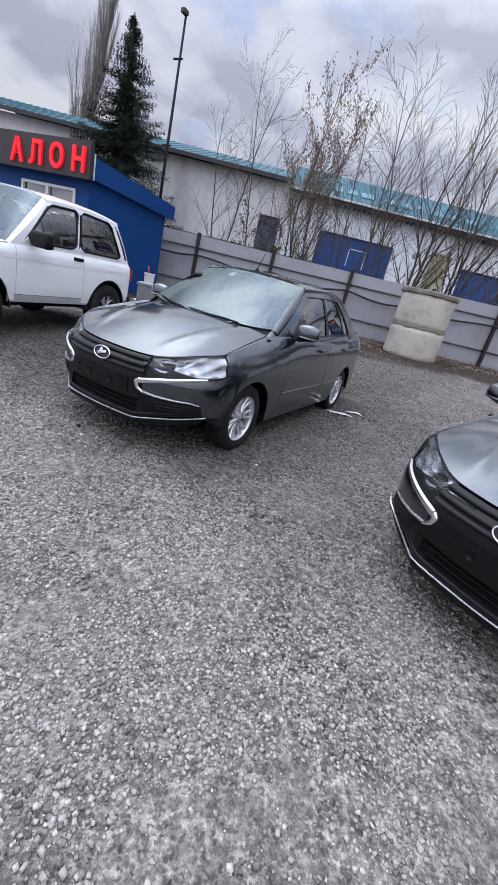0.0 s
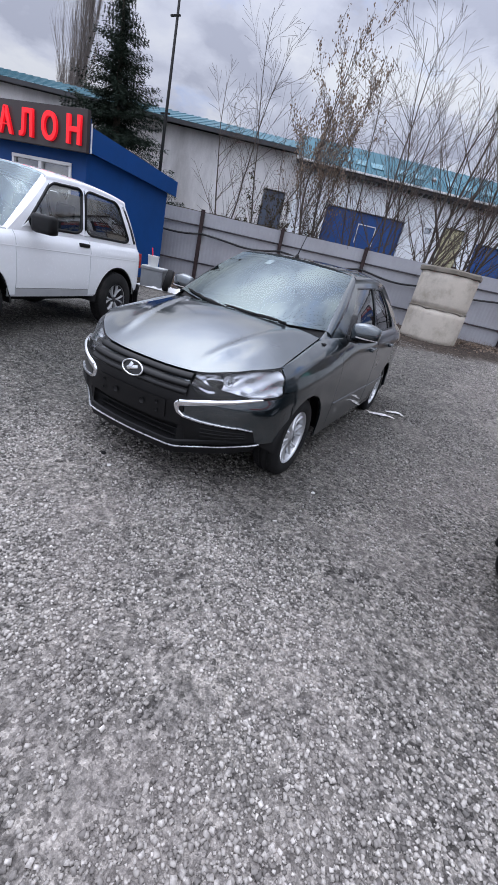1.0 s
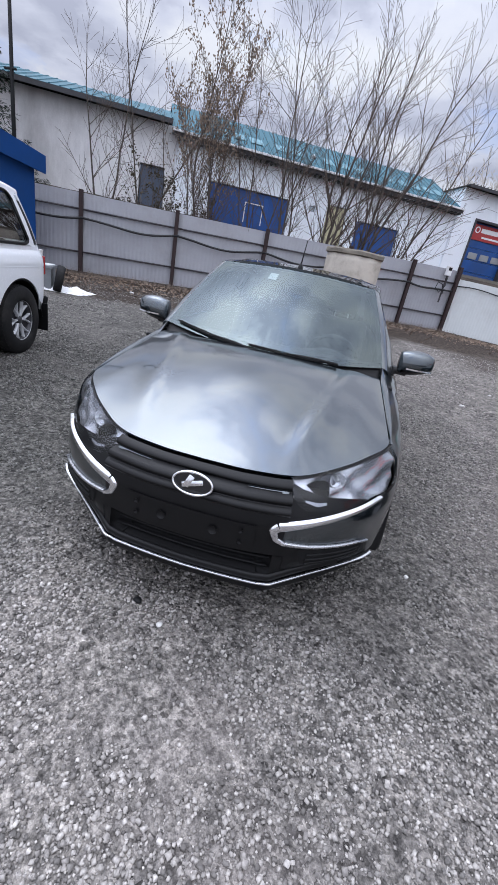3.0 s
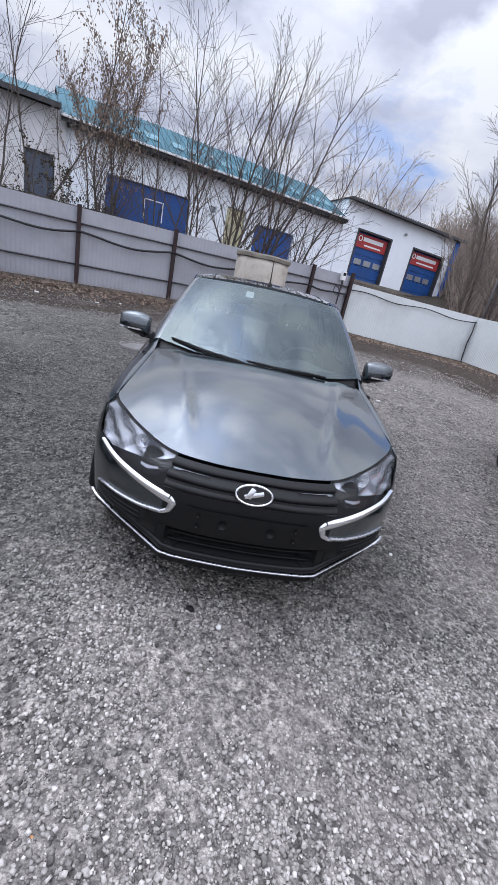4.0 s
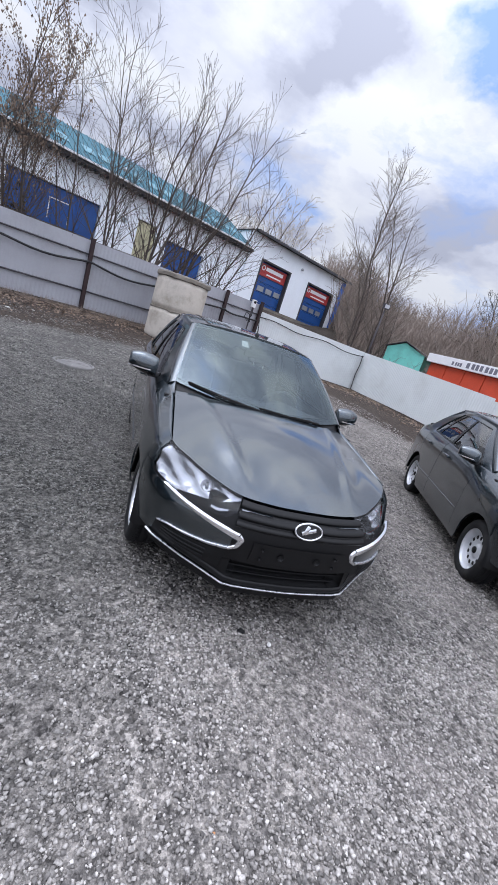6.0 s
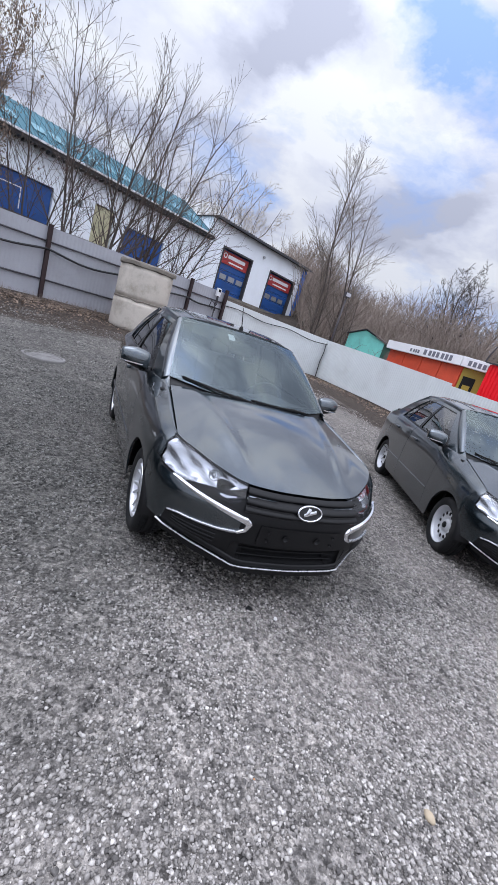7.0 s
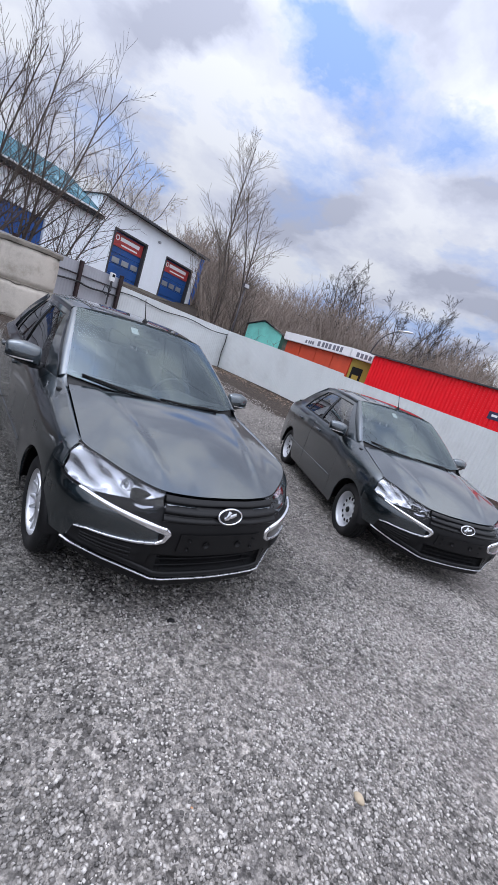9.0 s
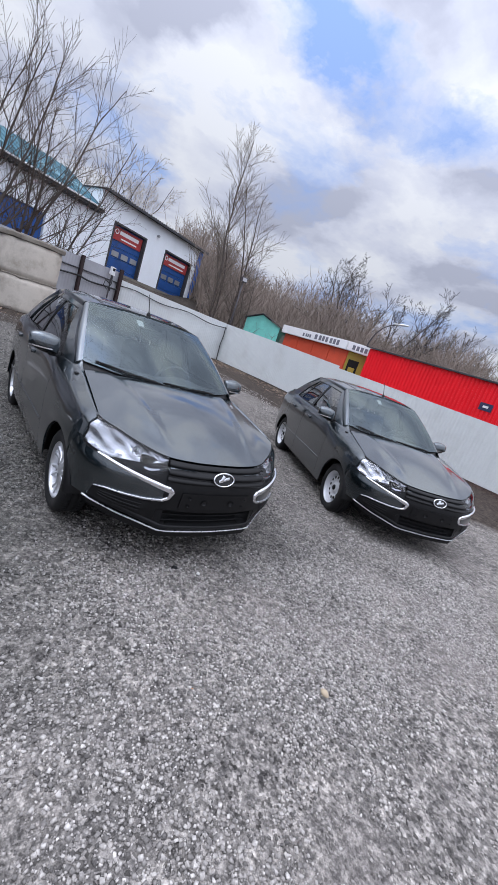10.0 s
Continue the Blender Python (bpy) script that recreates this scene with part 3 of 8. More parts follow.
# electric meter box with its cable loops by the end post
meter = thing("meter_box", "small grey electric meter box with black cable loops", "meter box", pose(3.45, 12.9, 0, 0, 0, 24))
part("housing", box((-0.09, -0.06, 2.28), (0.09, 0.06, 2.58), 0.012), M_WHITEPAINT, meter)
part("window", box((-0.06, -0.068, 2.44), (0.06, -0.058, 2.54), 0.003), M_BLACK, meter)
part("bracket", box((-0.02, -0.02, 1.4), (0.02, 0.02, 2.3), 0.004), M_RAIL, meter)
tube("cable_loop", [(0.02, -0.03, 2.3), (-0.02, -0.1, 1.95), (-0.2, -0.12, 1.72), (-0.36, -0.1, 1.84), (-0.3, -0.08, 2.04), (-0.12, -0.08, 1.98), (-0.02, -0.1, 1.7)], 0.016, M_CABLE, meter, 6)
end_post = part("fence_post", box((-0.06, -0.06, 0.2), (0.06, 0.06, 2.62), 0.008), M_POST)
end_post.matrix_basis = pose(3.86, 13.12, 0, 0, 0, 24)
tagged(end_post, "dark red rusty steel end post between two fences", "fence post")


# ---- concrete well rings ----
def well_ring(z0, h, r, seed):
    rnd = random.Random(seed)
    n, rows = 40, 7
    outer = []
    for j in range(rows):
        z = z0 + h * j / (rows - 1)
        inset = 0.012 if j in (0, rows - 1) else 0.0
        for k in range(n):
            w = 2 * math.pi * k / n
            rr = r - inset + 0.008 * noise.noise(Vector((math.cos(w) * 2.5, math.sin(w) * 2.5, z * 3 + seed)))
            zz = z + (0.012 * noise.noise(Vector((w * 2, seed, 3))) if j in (0, rows - 1) else 0)
            outer.append((rr * math.cos(w), rr * math.sin(w), zz))
    inner = [((r - 0.1) * math.cos(2 * math.pi * k / n), (r - 0.1) * math.sin(2 * math.pi * k / n), z) for z in (z0 + 0.0, z0 + h) for k in range(n)]
    v = outer + inner
    f = []
    for j in range(rows - 1):
        for k in range(n):
            k2 = (k + 1) % n
            f.append((j * n + k, j * n + k2, (j + 1) * n + k2, (j + 1) * n + k))
    b = rows * n
    for k in range(n):
        k2 = (k + 1) % n
        f.append((b + k, b + n + k, b + n + k2, b + k2))
        f.append(((rows - 1) * n + k, (rows - 1) * n + k2, b + n + k2, b + n + k))
        f.append((k, b + k, b + k2, k2))
    return v, f


RING = (0.27, 9.75)
RZ = land(*RING) - 0.08
rings = thing("concrete_well", "two stacked weathered concrete well rings under a slab lid", "concrete rings", pose(RING[0], RING[1], 0, 0, 0, 20))
v, f = well_ring(RZ, 0.93, 0.80, 1)
obj_from("lower_ring", v, f, M_CONCRETE, rings, True)
v, f = well_ring(RZ + 0.945, 0.90, 0.785, 2)
obj_from("upper_ring", v, f, M_CONCRETE, rings, True)
ring_rnd = random.Random(17)
# broken mortar joint between the rings
jv = []
for k in range(60):
    w = 2 * math.pi * k / 60
    bite = max(0.0, noise.noise(Vector((math.cos(w) * 2.2, math.sin(w) * 2.2, 4.0)))) * 0.09
    jv += [((0.80 + o) * math.cos(w), (0.80 + o) * math.sin(w), RZ + 0.94 + dz - bite * (dz < 0)) for o, dz in ((-0.06, -0.02), (0.003, -0.02), (0.003, 0.006), (-0.06, 0.012))]
obj_from("joint", jv + jv[:4], grid_faces(61, 4), M_SLAB, rings, True, "dark broken joint")
# thick slab, chipped round the edge
lv_ = []
for z, q in ((1.85, 0.97), (1.865, 1.0), (1.95, 1.005), (1.985, 0.97), (2.0, 0.55)):
    for k in range(48):
        w = 2 * math.pi * k / 48
        cut = 1 / max(math.cos((w % (math.pi / 4)) - math.pi / 8), 0.9)
        rr = 0.80 * q * cut * (1 + 0.025 * noise.noise(Vector((math.cos(w) * 5, math.sin(w) * 5, z * 4))))
        lv_.append((rr * math.cos(w), rr * math.sin(w), RZ + z + 0.02 * noise.noise(Vector((math.cos(w) * 3, math.sin(w) * 3, z)))))
lf_ = [(j * 48 + k, j * 48 + (k + 1) % 48, (j + 1) * 48 + (k + 1) % 48, (j + 1) * 48 + k) for j in range(4) for k in range(48)] + [tuple(range(4 * 48, 5 * 48))]
obj_from("lid", lv_, lf_, M_SLAB, rings, True, "dark mossy chipped concrete lid slab").data.set_sharp_from_angle(angle=radians(40))

# ---- long building behind the fence ----
WALL_O, WALL_ANG = Vector((-7.4, 15.2)), math.degrees(math.atan(0.5))
bld = thing("service_building", "long low whitewashed service building with teal metal roof and blue doors", "building", pose(WALL_O.x, WALL_O.y, 0, 0, 0, WALL_ANG))
# local x runs along the front, y to the back, z up
WB, WE, WE2 = 2.2, 5.55, 6.62   # base, eave of the white part, top of the tall end
X_GREY0, X_WHITE0, X_TALL0, X_END = -16.0, -0.4, 13.25, 22.7


def wall_with_openings(x0, x1, z0, z1, holes, thick=0.35, y0=0.0):
    """Wall slab made of blocks round rectangular openings (x0, x1, z0, z1)."""
    bm = bmesh.new()
    xs = sorted({x0, x1, *[h[0] for h in holes], *[h[1] for h in holes]})
    for a, b in zip(xs[:-1], xs[1:]):
        cuts = [(h[2], h[3]) for h in holes if h[0] <= a + 1e-6 and h[1] >= b - 1e-6]
        z = z0
        for c0, c1 in sorted(cuts):
            if c0 > z + 1e-6:
                add_box(bm, (a, y0, z), (b, y0 + thick, c0))
            z = c1
        if z < z1:
            add_box(bm, (a, y0, z), (b, y0 + thick, z1))
    bmesh.ops.remove_doubles(bm, verts=bm.verts, dist=0.0005)
    return bm


grey_holes = [(-1.75, -0.75, 2.3, 4.35)]
white_holes = [(1.15, 4.75, 2.3, 4.35), (6.55, 7.55, 2.3, 4.55), (8.15, 10.45, 2.3, 4.20), (5.7, 6.0, 4.1, 4.35)]
tall_holes = [(14.35, 17.05, 2.55, 5.50), (18.85, 21.85, 2.55, 5.50)]
part("wall", wall_with_openings(X_GREY0, X_WHITE0, WB, 5.8, grey_holes, y0=-0.15), M_GREYWALL, bld, "grey stained rendered wall")
part("wall", wall_with_openings(X_WHITE0, X_TALL0, WB, WE, white_holes), M_WHITEWALL, bld)
part("wall", wall_with_openings(X_TALL0, X_END, WB, WE2, tall_holes, y0=-0.12), M_WHITEWALL, bld)
part("wall", box((X_END - 0.35, 0.25, WB), (X_END, 11.0, WE2)), M_WHITEWALL, bld)
part("wall", box((X_GREY0, 10.7, WB), (X_END - 0.36, 11.0, WE)), M_GREYWALL, bld)
part("wall", box((X_GREY0, 0.22, WB), (X_GREY0 + 0.3, 10.69, WE)), M_GREYWALL, bld)
gx_ = X_TALL0 + 0.01
obj_from("wall", [(gx_ + dx, y, z) for dx in (0.0, 0.3) for y, z in ((0.24, 5.0), (10.9, 5.0), (10.9, 6.04), (0.24, 6.63))],
         [(0, 1, 2, 3), (7, 6, 5, 4), (0, 4, 5, 1), (1, 5, 6, 2), (2, 6, 7, 3), (3, 7, 4, 0)], M_WHITEWALL, bld)
# roof sheets with standing ribs
def roof_sheet(x0, x1, z0, z1, y0, y1, mat, label, rib=0.35, depth=0.03):
    verts = []
    n = int((x1 - x0) / rib)
    st = []
    for i in range(n):
        for f_, o in ((0.0, 0), (0.8, 0), (0.84, depth), (0.96, depth)):
            st.append((x0 + (i + f_) * (x1 - x0) / n, o))
    st.append((x1, 0))
    for x, o in st:
        verts += [(x, y0, z0 + o), (x, y1, z1 + o)]
    ob = obj_from("roof", verts, grid_faces(len(st), 2), mat, bld, False, label)
    ob.modifiers.new("thickness", "SOLIDIFY").thickness = 0.03
    return ob


roof_sheet(X_WHITE0 - 0.2, X_TALL0 - 0.02, 5.62, 7.30, -0.45, 3.0, M_BLUEROOF, "teal blue metal roof with faded lettering")
roof_sheet(X_WHITE0 - 0.2, X_TALL0 - 0.02, 7.30, 5.9, 3.0, 11.0, M_DARKROOF, "dark roofing")
roof_sheet(X_GREY0 - 0.3, X_WHITE0 - 0.21, 5.92, 7.0, -0.65, 3.0, M_BLUEROOF, "teal blue metal roof")
roof_sheet(X_GREY0 - 0.3, X_WHITE0 - 0.21, 7.0, 5.9, 3.0, 11.0, M_DARKROOF, "dark roofing")
roof_sheet(X_TALL0 - 0.1, X_END + 0.25, 6.70, 6.07, -0.5, 11.1, M_DARKROOF, "dark roofing", 0.2, 0.05)
part("fascia", box((X_WHITE0 - 0.2, -0.5, 5.46), (X_TALL0, -0.46, 5.60), 0.005), M_DARKROOF, bld, "dark eaves board")
part("gutter", box((X_WHITE0 - 0.2, -0.60, 5.585), (X_TALL0, -0.505, 5.66), 0.01), M_WHITEPAINT, bld, "white gutter strip")
part("fascia", box((X_GREY0 - 0.3, -0.70, 5.74), (X_WHITE0 - 0.21, -0.66, 5.90), 0.005), M_DARKROOF, bld, "dark sagging eaves board")
part("fascia", box((X_TALL0 - 0.1, -0.55, 6.57), (X_END + 0.25, -0.51, 6.69), 0.005), M_DARKROOF, bld, "dark eaves board")
for i in range(60):
    x = X_WHITE0 + 0.1 + i * (X_TALL0 - X_WHITE0 - 0.2) / 59
    part("eaves_bracket", box((x - 0.04, -0.45, 5.40), (x + 0.04, -0.02, 5.48)), M_DARKROOF, bld)
M_FADED = material("faded_pale_lettering", (0.13, 0.25, 0.29), 0.6, 0, 0.3, 3, 20, spec=0.2)
# unreadable faded lettering on the roof slope, as plain bars
for x0, w in ((1.2, 0.55), (2.0, 0.5), (2.7, 0.6), (3.9, 0.5), (4.6, 0.55), (6.2, 0.5), (7.0, 0.5), (7.8, 0.6), (9.4, 0.5), (10.2, 0.45), (10.9, 0.5), (11.6, 0.5), (12.3, 0.45)):
    bm = box((x0, 0.0, 0.0), (x0 + w, 0.75, 0.004))
    ob = part("lettering_bar", bm, M_FADED, bld)
    sl = math.degrees(math.atan2(7.30 - 5.62, 3.45))
    ob.matrix_basis = pose(0, 0.55, 5.62 + 1.0 * (7.30 - 5.62) / 3.45 + 0.036, sl, 0, 0)


def sectional_door(x0, x1, z0, z1, sign, y=0.1):
    door = new("garage_door")
    door.parent = bld
    n = 5
    for i in range(n):
        h0, h1 = lerp(z0, z1, i / n), lerp(z0, z1, (i + 1) / n)
        ob = part("panel", box((x0, y, h0 + 0.008), (x1, y + 0.06, h1 - 0.008), 0.01), M_BLUEDOOR, door)
    for a, b, c, d in ((x0 - 0.1, x0, z0, z1), (x1, x1 + 0.1, z0, z1), (x0 - 0.1, x1 + 0.1, z1, z1 + 0.1)):
        part("frame", box((a, -0.16, c), (b, 0.16, d), 0.008), M_DARKROOF, door)
    if sign:
        s = part("sign_panel", box((x0 + 0.05, y - 0.05, z1 - 0.78), (x1 - 0.05, y - 0.01, z1 - 0.08), 0.006), M_REDPANEL, door, "red sign panel with white emblem shapes")
        bm = bmesh.new()
        W = x1 - x0
        add_box(bm, (x0 + 0.62, y - 0.058, z1 - 0.42), (x1 - 0.35, y - 0.05, z1 - 0.22))
        add_box(bm, (x0 + 0.75, y - 0.058, z1 - 0.66), (x1 - 0.45, y - 0.05, z1 - 0.58))
        for k in range(6):
            add_box(bm, (x0 + 0.9 + k * 0.24 * W / 2.7, y - 0.060, z1 - 0.43), (x0 + 0.935 + k * 0.24 * W / 2.7, y - 0.0575, z1 - 0.21))
        part("bar", bm, M_WHITEPAINT, s)
        rv, rf = lathe_data([(0.10, 0.0), (0.15, 0.0), (0.15, 0.01), (0.10, 0.01)], 20, "z", True)
        ob = obj_from("emblem_ring", rv, rf, M_WHITEPAINT, s)
        ob.matrix_basis = pose(x0 + 0.38, y - 0.055, z1 - 0.32, 90, 0, 0)
    for k in range(3):
        part("window", box((x0 + 0.35 + k * 0.75, y - 0.012, lerp(z0, z1, 0.42)), (x0 + 0.35 + k * 0.75 + 0.55, y - 0.002, lerp(z0, z1, 0.42) + 0.30), 0.02), M_STEEL, door, "small grey door window")
    return door


sectional_door(14.45, 16.95, 2.55, 5.40, True)
sectional_door(18.95, 21.75, 2.55, 5.40, True)
part("plinth", box((X_TALL0, -0.18, WB), (X_END + 0.02, -0.121, 2.95)), M_SLAB, bld, "dark plinth")
for x0, x1, z1 in ((1.15, 4.75, 4.35), (8.15, 10.45, 4.20)):
    g = part("gate", box((x0 + 0.03, 0.12, 2.3), (x1 - 0.03, 0.18, z1 - 0.03), 0.01), M_BLUEDOOR, bld, "dark blue steel gate")
    for k in range(1, 4):
        x = lerp(x0, x1, k / 4)
        part("gate_rib", box((x - 0.03, 0.095, 2.3), (x + 0.03, 0.119, z1 - 0.06), 0.005), M_BLUEDOOR, g)
bm = bmesh.new()
for a, b, c, d in ((2.75, 2.79, 3.1, 3.85), (3.55, 3.59, 3.1, 3.85), (2.75, 3.59, 3.85, 3.89)):
    add_box(bm, (a, 0.085, c), (b, 0.094, d))
part("wicket_outline", bm, M_WHITEPAINT, bld, "white painted wicket door outline on the gate")
part("curtained_door", box((6.58, 0.1, 2.3), (7.52, 0.15, 4.52), 0.01), material("pale_yellow_green_panel", (0.50, 0.47, 0.30), 0.6, 0, 0.35, 3, 20), bld, "pale yellow patterned door")
part("side_door", box((-1.72, -0.02, 2.3), (-0.78, 0.04, 4.32), 0.01), material("grey_blue_door_paint", (0.07, 0.09, 0.13), 0.6), bld, "dark blue-grey side door")
part("window_pane", box((5.7, 0.15, 4.1), (6.0, 0.17, 4.35)), M_PANE, bld)
M_BRIGHTBLUE = material("bright_blue_paint", (0.03, 0.13, 0.48), 0.5, 0, 0.1, 2, 40)
part("corner_trim", box((X_END - 0.33, -0.20, 2.2), (X_END, -0.125, 6.55), 0.01), M_BRIGHTBLUE, bld, "bright blue corner trim")
part("corner_trim", box((X_END + 0.004, -0.20, 2.2), (X_END + 0.06, 0.9, 6.55), 0.01), M_BRIGHTBLUE, bld, "bright blue corner trim")
for x, y, z in ((17.9, -0.17, 5.9), (5.2, -0.6, 5.9)):
    lv, lf = lathe_data([(0.0, 0), (0.09, 0.02), (0.11, 0.10), (0.05, 0.16), (0.0, 0.17)], 14, "z")
    lamp = obj_from("wall_lamp", lv, lf, M_STEEL, bld, True, "small round wall lamp")
    lamp.matrix_basis = pose(x, y, z)

# ---- blue kiosk with its lit sign ----
kiosk = thing("blue_kiosk", "blue clad sales kiosk with a dark sign board and white window", "kiosk", pose(-7.35, 3.65, 0, 0, 0, 6))
# local: corner at origin, front runs to -x, side runs to +y
KH, KL, KD = 3.05, 6.5, 3.15
kz = land(-8, 5) - 0.05
khole = [(-2.32, -0.42, 1.15, 2.46)]
bm = wall_with_openings(-KL, 0, kz, KH - 0.12, khole, 0.12)
part("front_wall", bm, M_KIOSKBLUE, kiosk)
part("side_wall", box((-0.12, 0.121, kz), (0, KD, 2.72), 0.004), M_KIOSKBLUE, kiosk)
part("back_wall", box((-KL, KD - 0.12, kz), (-0.121, KD, 2.7)), M_KIOSKBLUE, kiosk)
part("far_wall", box((-KL, 0.121, kz), (-KL + 0.12, KD - 0.121, 2.7)), M_KIOSKBLUE, kiosk)
rv = [(-KL - 0.1, -0.25, KH), (0.16, -0.25, KH), (0.16, KD + 0.2, 2.86), (-KL - 0.1, KD + 0.2, 2.86)]
rv += [(x, y, z - 0.06) for x, y, z in rv]
obj_from("roof", rv, [(0, 1, 2, 3), (7, 6, 5, 4), (0, 4, 5, 1), (1, 5, 6, 2), (2, 6, 7, 3), (3, 7, 4, 0)], M_DARKROOF, kiosk)
tv = [(0.165, -0.02, KH + 0.14), (0.165, KD + 0.22, 2.93), (0.165, KD + 0.22, 2.55), (0.165, -0.02, 2.72)]
tv += [(x - 0.04, y, z) for x, y, z in tv]
obj_from("side_fascia", tv, [(0, 1, 2, 3), (7, 6, 5, 4), (0, 4, 5, 1), (1, 5, 6, 2), (2, 6, 7, 3), (3, 7, 4, 0)], M_KIOSKBLUE, kiosk, label="blue sheet fascia along the roof edge")
part("corner_trim", box((0.13, -0.26, 2.70), (0.17, -0.07, KH + 0.28), 0.006), M_KIOSKBLUE, kiosk)
part("corner_trim", box((0.13, -0.068, 2.70), (0.172, -0.025, KH + 0.2), 0.006), M_WHITEPAINT, kiosk, "white corner strip")
wf = bmesh.new()
for a, b, c, d in ((-2.32, -0.42, 2.39, 2.46), (-2.32, -0.42, 1.15, 1.22), (-2.32, -2.25, 1.22, 2.39), (-0.49, -0.42, 1.22, 2.39), (-1.44, -1.34, 1.22, 2.39)):
    add_box(wf, (a, -0.03, c), (b, 0.06, d), 0.006)
part("window_frame", wf, M_WHITEPAINT, kiosk, "white plastic window frame")
part("pane", box((-2.27, 0.03, 1.2), (-0.46, 0.036, 2.42)), M_PANE, kiosk)
part("blind", box((-2.25, 0.14, 1.2), (-1.42, 0.15, 2.4)), M_WHITEPAINT, kiosk, "white blind behind the window")
part("interior_wall", box((-KL + 0.3, 1.5, kz), (-0.2, 1.55, 2.6)), M_GREYWALL, kiosk)
sign = part("sign_board", box((-6.4, -0.36, 2.65), (0.34, -0.265, 3.42), 0.008), M_SIGNBLACK, kiosk, "dark sign board with red letters")
M_LETTER = bpy.data.materials.new("red_lit_letters")
M_LETTER.use_nodes = True
lb = M_LETTER.node_tree.nodes["Principled BSDF"]
lb.inputs["Base Color"].default_value = (0.75, 0.004, 0.01, 1)
lb.inputs["Emission Color"].default_value = (1.0, 0.012, 0.03, 1)
lb.inputs["Emission Strength"].default_value = 0.36
for ch, x in (("А", -2.03), ("Л", -1.37), ("О", -0.69), ("Н", 0.01)):
    cu = bpy.data.curves.new("letter", "FONT")
    cu.body, cu.size, cu.extrude, cu.offset, cu.align_x = ch, 0.68, 0.03, 0.018, "CENTER"
    tmp = bpy.data.objects.new("letter_source", cu)
    scene.collection.objects.link(tmp)
    bpy.context.view_layer.update()
    me = bpy.data.meshes.new_from_object(tmp)
    bpy.data.objects.remove(tmp)
    me.materials.clear()
    me.materials.append(M_LETTER)
    lo = new("letter", me)
    lo.parent = sign
    lo.matrix_basis = pose(x, -0.385, 2.78, 90, 0, 0) @ Matrix.Diagonal((0.93, 1, 1, 1))

# ---- small shops beyond the side fence ----
teal = thing("teal_kiosk", "small turquoise metal kiosk with a low gable", "kiosk", pose(12.7, 16.85, 0, 0, 0, -50))
tz = land(13, 16) - 0.1
bm = bmesh.new()
tvs = [bm.verts.new(p) for p in ((0, 0, tz), (2.1, 0, tz), (2.1, 0, 2.95), (0.9, 0, 3.36), (0, 0, 2.95))]
bm.faces.new(tvs)
r = bmesh.ops.extrude_face_region(bm, geom=bm.faces[:])
bmesh.ops.translate(bm, vec=(0, 0.08, 0), verts=[e for e in r["geom"] if isinstance(e, bmesh.types.BMVert)])
part("front_wall", bm, M_TEAL, teal)
part("side_wall", box((2.02, 0.081, tz), (2.1, 3.0, 2.95)), M_TEALDARK, teal)
part("side_wall", box((0.0, 0.081, tz), (0.08, 3.0, 2.95)), M_TEALDARK, teal)
part("back_wall", box((0.081, 2.92, tz), (2.019, 3.0, 2.95)), M_TEALDARK, teal)
for (xa, za), (xb, zb) in (((-0.12, 2.93), (0.92, 3.42)), ((0.90, 3.42), (2.28, 2.93))):
    v = [(xa, -0.15, za), (xb, -0.15, zb), (xb, 3.1, zb), (xa, 3.1, za)]
    v += [(x, y, z + 0.03) for x, y, z in v]
    obj_from("roof", v, [(0, 1, 2, 3), (7, 6, 5, 4), (0, 4, 5, 1), (1, 5, 6, 2), (2, 6, 7, 3), (3, 7, 4, 0)], M_DARKROOF, teal)

shop = thing("orange_shop", "orange-red roadside shop kiosk with a white sign band", "kiosk", pose(13.62, 9.25, 0, 0, 0, 91))
# local x runs along the front (away from the camera's right), y away from the yard is -y
sz = land(14, 11) - 0.1
for i in range(4):
    part("panel", box((0.02 + i * 1.17, -0.02, sz), (1.15 + i * 1.17, 0.06, 2.70), 0.01), M_ORANGE, shop)
part("frame", box((0.0, -0.1, sz), (4.68, -0.021, 2.70)), M_ORANGE, shop)
cant = pose(0, 0, 0, 0, 0, 217)
part("end_wall", box((0.0, 0.0, sz), (1.15, 0.06, 2.70), 0.004, cant), M_YELLOW, shop, "ochre painted canted end wall with a dark doorway")
part("doorway", box((0.12, -0.024, sz), (0.62, -0.002, 2.35), 0.008, cant), M_BLACK, shop, "dark doorway")
part("poster", box((0.22, -0.034, 1.2), (0.52, -0.025, 2.0), 0.002, cant), M_YELLOW, shop)
part("back_wall", box((0.0, -1.96, sz), (4.68, -1.901, 2.70)), M_ORANGE, shop)
band = part("sign_band", box((0.05, -2.0, 2.705), (4.83, 0.25, 3.12), 0.02), M_WHITEPAINT, shop, "white sign band with grey lettering bars")
M_GREYINK = material("grey_lettering", (0.16, 0.16, 0.19), 0.6)
for i, (x0, w, h) in enumerate(((0.55, 0.16, 0.24), (0.78, 0.16, 0.24), (1.01, 0.16, 0.24), (1.30, 0.16, 0.24), (1.53, 0.16, 0.24), (1.76, 0.16, 0.24), (2.05, 0.18, 0.24), (2.5, 0.12, 0.16), (2.66, 0.1, 0.16), (2.8, 0.1, 0.16), (3.0, 0.12, 0.16))):
    part("lettering_bar", box((x0, 0.251, 2.80), (x0 + w, 0.258, 2.80 + h)), M_GREYINK, band)
end_band = part("sign_band", box((-0.14, -0.25, 2.705), (1.30, 0.4, 3.115), 0.02, cant), M_WHITEPAINT, shop, "white sign band with grey lettering bars")
